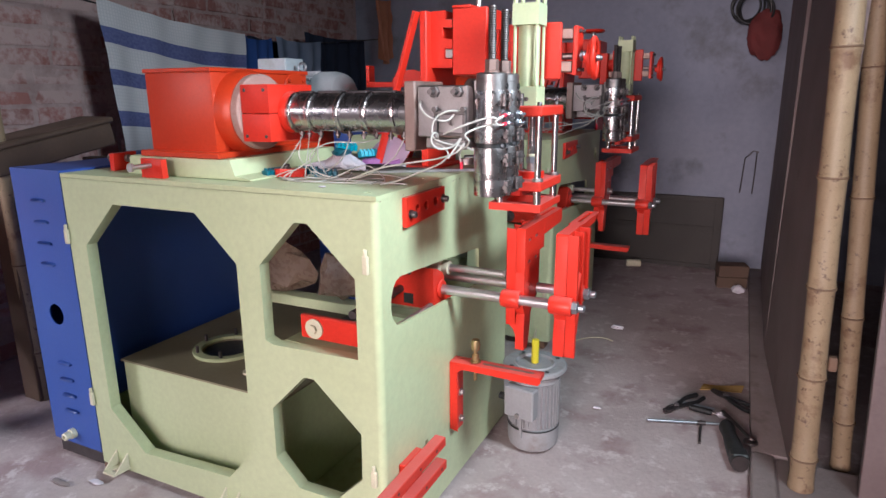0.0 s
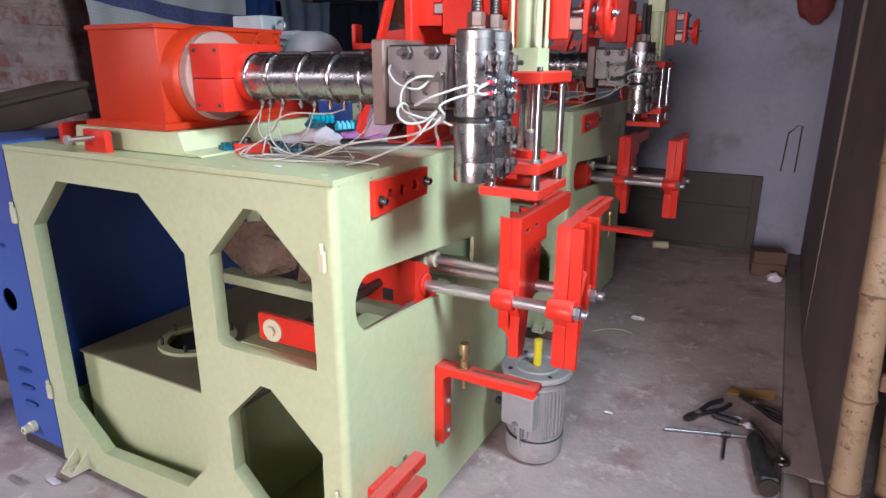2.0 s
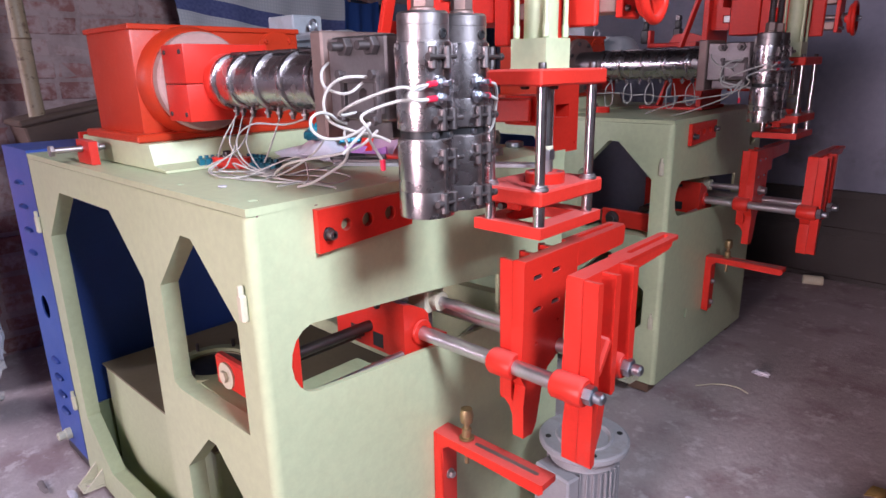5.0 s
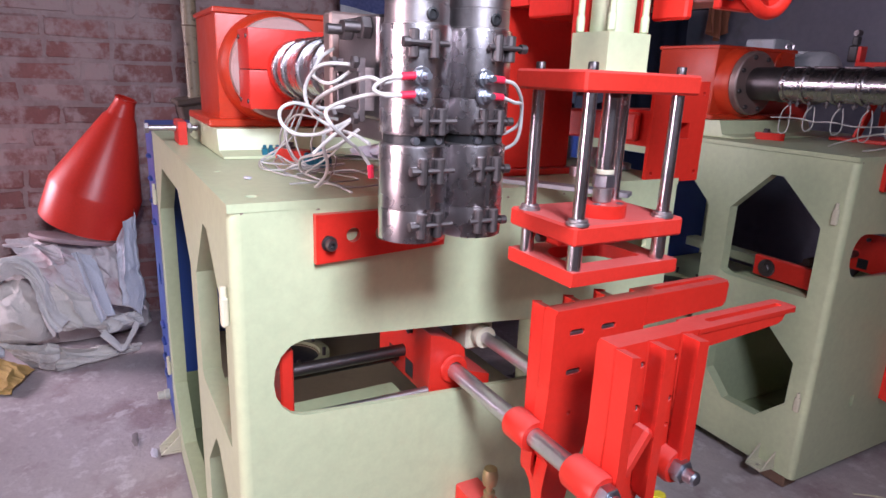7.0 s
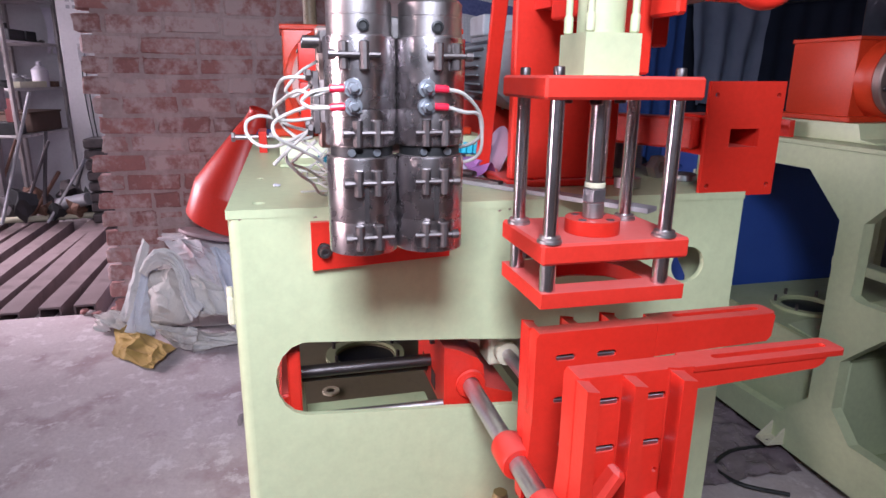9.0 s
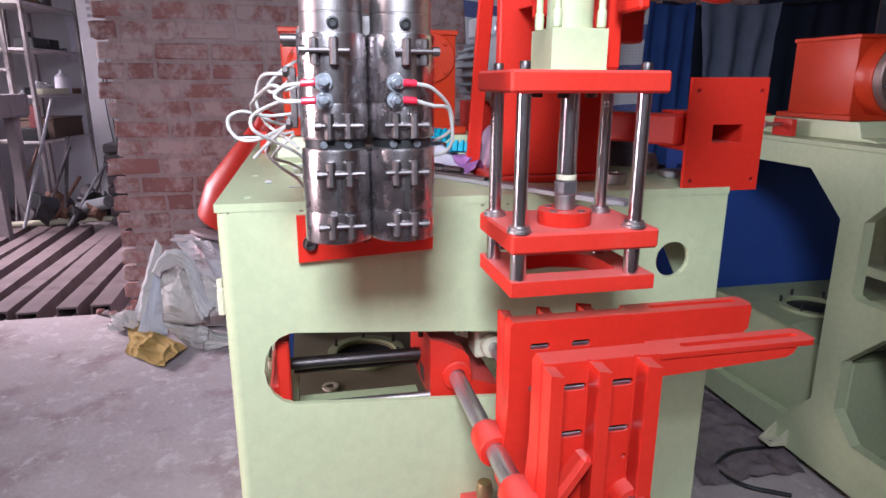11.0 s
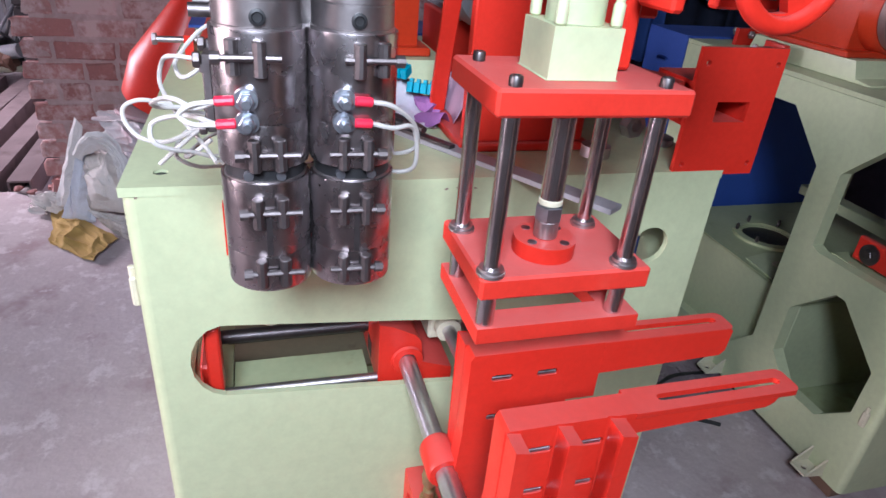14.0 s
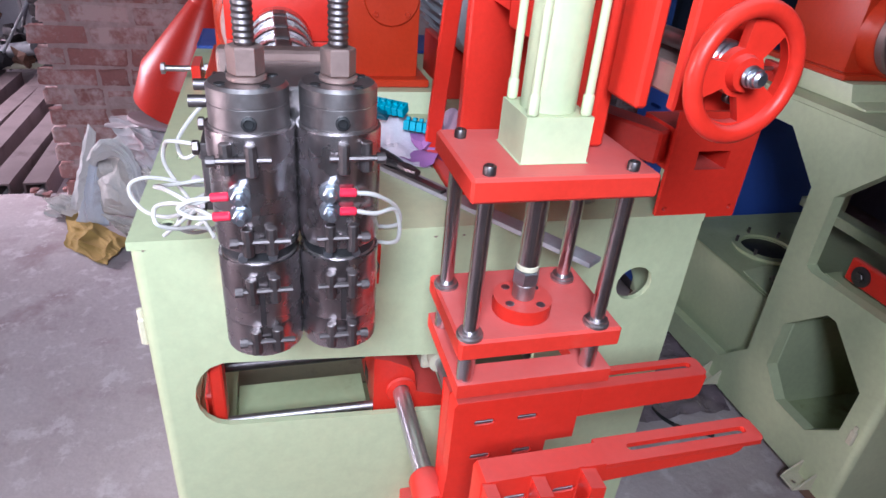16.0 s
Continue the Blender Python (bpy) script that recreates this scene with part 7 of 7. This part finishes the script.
solid("iron_disc", dk, surf("dusty_red_brown_disc", (0.36, 0.235, 0.24), (0.42, 0.285, 0.29), 0.75, 0, 8, 90, 0.1), "dusty dark iron disc lying on the sacks under the hopper", "disc")
bm = cloth_sheet(60, 44, spread((-2.790, 0.405, 0.045), (-2.450, 0.730, 0.024), (-2.300, 0.655, 0.004), (-2.470, 0.485, 0.005), 0.0), 31.3, 0.010, (((0.55, 0.1), (0.35, 0.8), 0.014, 0.05), ((0.2, 0.75), (0.8, 0.6), 0.012, 0.05), ((0.75, 0.2), (0.95, 0.9), 0.010, 0.05)))
solid("ochre_rag", bm, OCHRE, "crumpled ochre rag on the floor by the sacks", "rag")
for i in range(9):
    scrap("rubble", (-3.02 + 0.025 * (i % 4), 0.22 + 0.035 * i, 0.0), (0.022, 0.02, 0.012), 80 + i, KERB if i % 2 else BRICK, "small crumbled masonry rubble by the wall end", "rubble", 0.5)


def hung(name, y0, y1, ztop, zlow, x, mat, label, waves=5, depth=0.025, skew=0.0, fall=0.0):
    bm = bmnew()
    nx, nz = 40, 26
    uv = bm.loops.layers.uv.new("UVMap")
    rows = []
    for i in range(nx + 1):
        u = i / nx
        col = []
        for j in range(nz + 1):
            v = j / nz
            sag = 0.02 * math.sin(math.pi * u) + fall * u
            y = y0 + (y1 - y0) * u + skew * v * (0.5 - u)
            z = ztop - sag - (ztop - zlow) * v + 0.02 * math.sin(7 * u) * v
            col.append(bm.verts.new((x + depth * math.sin(waves * 2 * math.pi * u + 1.3 * v) * (0.3 + 0.7 * v) + 0.012 * noise.noise((u * 6, v * 5, y0)), y, z)))
        rows.append(col)
    for i in range(nx):
        for j in range(nz):
            fc = bm.faces.new((rows[i][j], rows[i + 1][j], rows[i + 1][j + 1], rows[i][j + 1]))
            for lp, (a, b_) in zip(fc.loops, ((i, j), (i + 1, j), (i + 1, j + 1), (i, j + 1))):
                lp[uv].uv = (a / nx, b_ / nz)
    return solid(name, bm, mat, label, "cloth", smooth=80)


solid("wash_line", tube(bmnew(), [(-2.70, 1.0, 1.66), (-2.70, 1.95, 1.56), (-2.70, 2.9, 1.475), (-2.70, 3.6, 1.495), (-2.70, 4.46, 1.58)], 0.004), BLACK, "dark cord strung along the brick wall", "cord")
hung("striped_towel", 1.955, 2.86, 1.576, 0.80, -2.66, TOWEL, "white cotton towel with broad blue stripes on a cord", 4, 0.022, 0.10, 0.085)
hung("blue_cloth", 2.86, 3.12, 1.49, 0.75, -2.69, BLUECL, "blue cloth hanging on the cord", 3)
hung("navy_cloth", 2.98, 3.62, 1.50, 0.70, -2.76, NAVY, "dark navy cloth hanging behind the grey cloth", 4)
hung("grey_cloth", 3.13, 3.58, 1.50, 1.00, -2.67, GREYCL, "pale grey-blue cloth hanging on the cord", 3, 0.03, 0.12)
hung("navy_cloth", 3.50, 4.22, 1.56, 0.62, -2.74, NAVY, "dark navy cloth hanging on the cord", 5)
hung("orange_shirt", 4.20, 4.44, 1.86, 1.42, -2.62, ORANGECL, "faded orange shirt hanging in the corner", 2, 0.04, 0.1)

t = thing("timber_crate", (-2.45, 1.60, 0.0), "dark brown timber box propped tilted behind the blue cabinet", "crate")
m = Matrix.Translation((-2.47, 1.53, 0.985)) @ Matrix.Rotation(radians(10), 4, "X")
part("crate_board", box(bmnew(), (-0.09, -0.26, -0.06), (0.09, 0.22, 0.03), 0.006, m), CARD, t)
part("crate_lid", box(bmnew(), (-0.10, -0.27, 0.0305), (0.10, 0.23, 0.052), 0.006, m), CARD, t)
for y in (-0.22, 0.16):
    part("crate_leg", box(bmnew(), (-2.52, 1.53 + y, 0.0), (-2.42, 1.58 + y, 0.885 + y * 0.17), 0.004), CARD, t)

# ---- the store: steel sections, rack and clutter ----
rng = random.Random(3)
for i in range(11):
    y = -1.37 + 0.158 * i + rng.uniform(-0.012, 0.012)
    x1 = -3.035 - rng.uniform(0, 0.05)
    x0 = -5.36 + rng.uniform(0, 0.3)
    top = rng.choice((0.085, 0.095, 0.105))
    m = Matrix.Translation((x1, y, -0.0745)) @ Matrix.Rotation(radians(0.6 + rng.uniform(-1.3, 1.3)), 4, "Z")
    bm = slab(bmnew(), "x", x0 - x1, 0.0, [(-0.048, 0.0), (-0.040, 0.0), (-0.040, top - 0.010), (0.040, top - 0.010), (0.040, 0.0), (0.048, 0.0), (0.048, top), (-0.048, top)])
    bmesh.ops.transform(bm, matrix=m, verts=bm.verts)
    solid("steel_channel", bm, CHANNEL, "long grey-brown rusty steel channel lying on the store floor", "steel channel", "steel channels", at=(x1, y, -0.0745))
RACKST = surf("chalky_grey_rack_steel", (0.30, 0.265, 0.26), (0.38, 0.34, 0.335), 0.6, 0.3, 10, 90, 0.2, 0.1, (0.16, 0.10, 0.085), 0.42, 9.0)
SHELFW = surf("pale_grey_shelf_board", (0.46, 0.42, 0.41), (0.54, 0.50, 0.49), 0.7, 0, 8, 90, 0.2, 0.1, (0.26, 0.20, 0.19), 0.42, 9.0)
RM = pose(-5.40, -0.785, 0.0, 0, 0, 170.8)


def rack_at(x, y, z):
    return RM @ Vector((x, y, z))


r = thing("storage_rack", rack_at(0.4, 0.2, -0.075), "chalky grey iron rack with loaded pale shelves", "rack")
for x, y in ((0.0, 0.0), (0.81, 0.0), (0.0, 0.40), (0.81, 0.40)):
    part("post", box(bmnew(), (x - 0.020, y - 0.004, -0.0745), (x + 0.020, y + 0.020, 2.35), 0.002, RM), RACKST, r)
SHELVES = (0.622, 0.978, 1.334, 1.675, 2.02)
for z in SHELVES:
    part("shelf", box(bmnew(), (0.021, 0.004, z), (0.789, 0.40, z + 0.022), 0.003, RM), SHELFW, r)
part("brace", box(bmnew(), (0.36, 0.400, 0.70), (0.40, 0.412, 2.0), 0.002, RM @ Matrix.Rotation(radians(3), 4, "Y")), RACKST, r)


def stored(name, bm, mat, label, cat):
    bmesh.ops.transform(bm, matrix=RM, verts=bm.verts)
    return solid(name, bm, mat, label, cat, "rack clutter")


def jar(x, y, z, rad, high, neck=0.45):
    return lathe(bmnew(), [(0, 0.0005), (rad, 0.0005), (rad * 1.02, high * 0.15), (rad, high * 0.68), (rad * neck, high * 0.86), (rad * neck, high), (0, high)], (x, y, z), (0, 0, 1), 18)


z1, z2, z3, z4 = (q + 0.0225 for q in SHELVES[:4])
bm = box(bmnew(), (0.25, 0.03, z1), (0.72, 0.30, z1 + 0.15), 0.006)
box(bm, (0.24, 0.022, z1 + 0.1505), (0.73, 0.308, z1 + 0.165), 0.004)
stored("carton", bm, CARD, "large dark brown carton on the lower shelf", "carton")
stored("binder", box(bmnew(), (0.03, 0.04, z1 + 0.10), (0.11, 0.10, z1 + 0.28), 0.005), MAROON, "dark maroon folder jammed upright on the shelf", "folder")
stored("shelf_packing", box(bmnew(), (0.03, 0.05, z1), (0.20, 0.22, z1 + 0.0995), 0.008), BLACK, "low black box under the maroon folder", "box")
bm = box(bmnew(), (0.15, 0.02, z2), (0.55, 0.20, z2 + 0.008), 0.002)
for a, b_ in (((0.15, 0.02), (0.55, 0.028)), ((0.15, 0.192), (0.55, 0.20)), ((0.15, 0.0285), (0.158, 0.1915)), ((0.542, 0.0285), (0.55, 0.1915))):
    box(bm, (a[0], a[1], z2 + 0.0082), (b_[0], b_[1], z2 + 0.048), 0.001)
stored("tray", bm, CREAM, "shallow cream plastic tray on the middle shelf", "tray")
stored("bottle", jar(0.62, 0.10, z2, 0.062, 0.205, 0.3), PAPER, "white plastic bottle on the middle shelf", "bottle")
stored("glass_jar", jar(0.26, 0.10, z2 + 0.0085, 0.055, 0.10), GREY, "round grey jar standing in the tray", "jar")
stored("glass_jar", jar(0.40, 0.11, z2 + 0.0085, 0.045, 0.085), GREY, "round grey jar standing in the tray", "jar")
stored("small_box", box(bmnew(), (0.69, 0.03, z2), (0.78, 0.12, z2 + 0.045), 0.004), RUSTY, "small brown box on the middle shelf", "box")
stored("dark_tin", jar(0.075, 0.10, z2, 0.05, 0.06, 0.8), BLACK, "low black tin on the middle shelf", "tin")
bm = box(bmnew(), (0.17, 0.05, z3), (0.38, 0.20, z3 + 0.085), 0.006)
cyl(bm, (0.25, 0.12, z3 + 0.085), (0.25, 0.12, z3 + 0.13), 0.018, 12)
stored("battery_box", bm, BLACK, "black box with a round knob on the upper shelf", "box")
stored("battery_box", box(bmnew(), (0.41, 0.05, z3), (0.56, 0.20, z3 + 0.085), 0.006), BLACK, "black box on the upper shelf", "box")
for i in range(4):
    stored("tool_offcut", cyl(bmnew(), (0.57 + 0.05 * i, 0.03 + 0.03 * i, z3 + 0.012), (0.66 + 0.03 * i, 0.05 + 0.035 * i, z3 + 0.013 + 0.008 * (i % 2)), 0.011, 8), DARKST, "dark steel offcut lying on the upper shelf", "offcut")
for i in range(6):
    a = 0.18 + 0.085 * i
    stored("dark_tin", jar(a, 0.10 + 0.03 * (i % 2), z4, 0.036, 0.05 + 0.03 * (i % 3), 0.75), (BLACK, DARKST, RUSTY)[i % 3], "dark tin on the top shelf", "tin")
sheet_ = sheet(20, 34, lambda u, v: (-6.635 + 0.02 * math.sin(9 * u + 3 * v) * v, -0.895 + 0.15 * u + 0.03 * math.sin(3 * v) * (1 - u), 1.69 - 0.40 * v))
solid("hanging_bag", sheet_, PAPER, "white plastic sheet hanging on the store wall", "sheet", smooth=80)
r2 = thing("narrow_rack", (-5.29, -1.17, -0.075), "narrow iron frame with hung dark tools", "rack")
for y in (-0.905, -1.44):
    part("post", box(bmnew(), (-5.32, y - 0.014, -0.0745), (-5.29, y + 0.014, 2.30), 0.002), RACKST, r2)
for z in (1.18, 1.62):
    part("rail", box(bmnew(), (-5.289, -1.45, z), (-5.270, -0.895, z + 0.02), 0.002), RACKST, r2)
for i in range(5):
    scrap("dark_tool", (-5.280, -1.35 + 0.09 * i, 1.20), (0.03, 0.035, 0.10 + 0.02 * (i % 3)), 140 + i, BLACK, "dark oily tool on the iron frame", "tool", 0.8)
t = thing("workbench", (-4.95, -1.15, -0.075), "weathered grey timber workbench beside the rack", "workbench")
part("bench_top", box(bmnew(), (-5.20, -1.75, 0.86), (-4.70, -0.765, 1.015), 0.006), BENCHW, t)
for x, y in ((-4.75, -0.88), (-5.14, -0.88), (-4.75, -1.68), (-5.14, -1.68)):
    part("bench_leg", box(bmnew(), (x - 0.035, y - 0.035, -0.0745), (x + 0.035, y + 0.035, 0.8595), 0.003), BENCHW, t)
rng = random.Random(19)
for i in range(12):
    y = -1.30 + 0.075 * i
    a = (-5.30 + rng.uniform(-0.05, 0.35), y, 0.036)
    b_ = (-5.40 + rng.uniform(-0.03, 0.05), y + rng.uniform(-0.25, 0.3), rng.uniform(0.35, 1.0))
    solid("iron_bar", cyl(bmnew(), a, b_, rng.uniform(0.010, 0.022), 10), (RUSTY, DARKST, GREY, DARKST)[i % 4], "iron bar leaning against the rack", "bar", "leaning bars")
for i in range(16):
    scrap("scrap_iron", (-5.30 + rng.uniform(-0.1, 0.30), -1.20 + 0.062 * i, 0.022), (rng.uniform(0.05, 0.10), rng.uniform(0.05, 0.10), rng.uniform(0.03, 0.10)), 50 + i, (DARKST, RUSTY, BLACK)[i % 3], "dark scrap iron heaped before the rack", "scrap", 0.9)
t = thing("casting_stack", (-5.10, -0.12, -0.075), "stack of dark ribbed castings by the brick wall", "castings")
for i in range(8):
    part("casting", box(bmnew(), (-5.20, -0.24, 0.021 + 0.08 * i), (-4.98, -0.02, 0.092 + 0.08 * i), 0.012), DARKST, t)
solid("white_pipe", cyl(bmnew(), (-5.00, -1.25, 0.052), (-5.15, -0.15, 0.055), 0.022, 14), CREAM, "pale pipe lying across the channels", "pipe")
solid("short_pipe", cyl(bmnew(), (-5.22, -0.52, 0.13), (-5.10, -0.28, 0.19), 0.05, 18, 0.003), GREY, "short grey pipe on the scrap", "pipe")
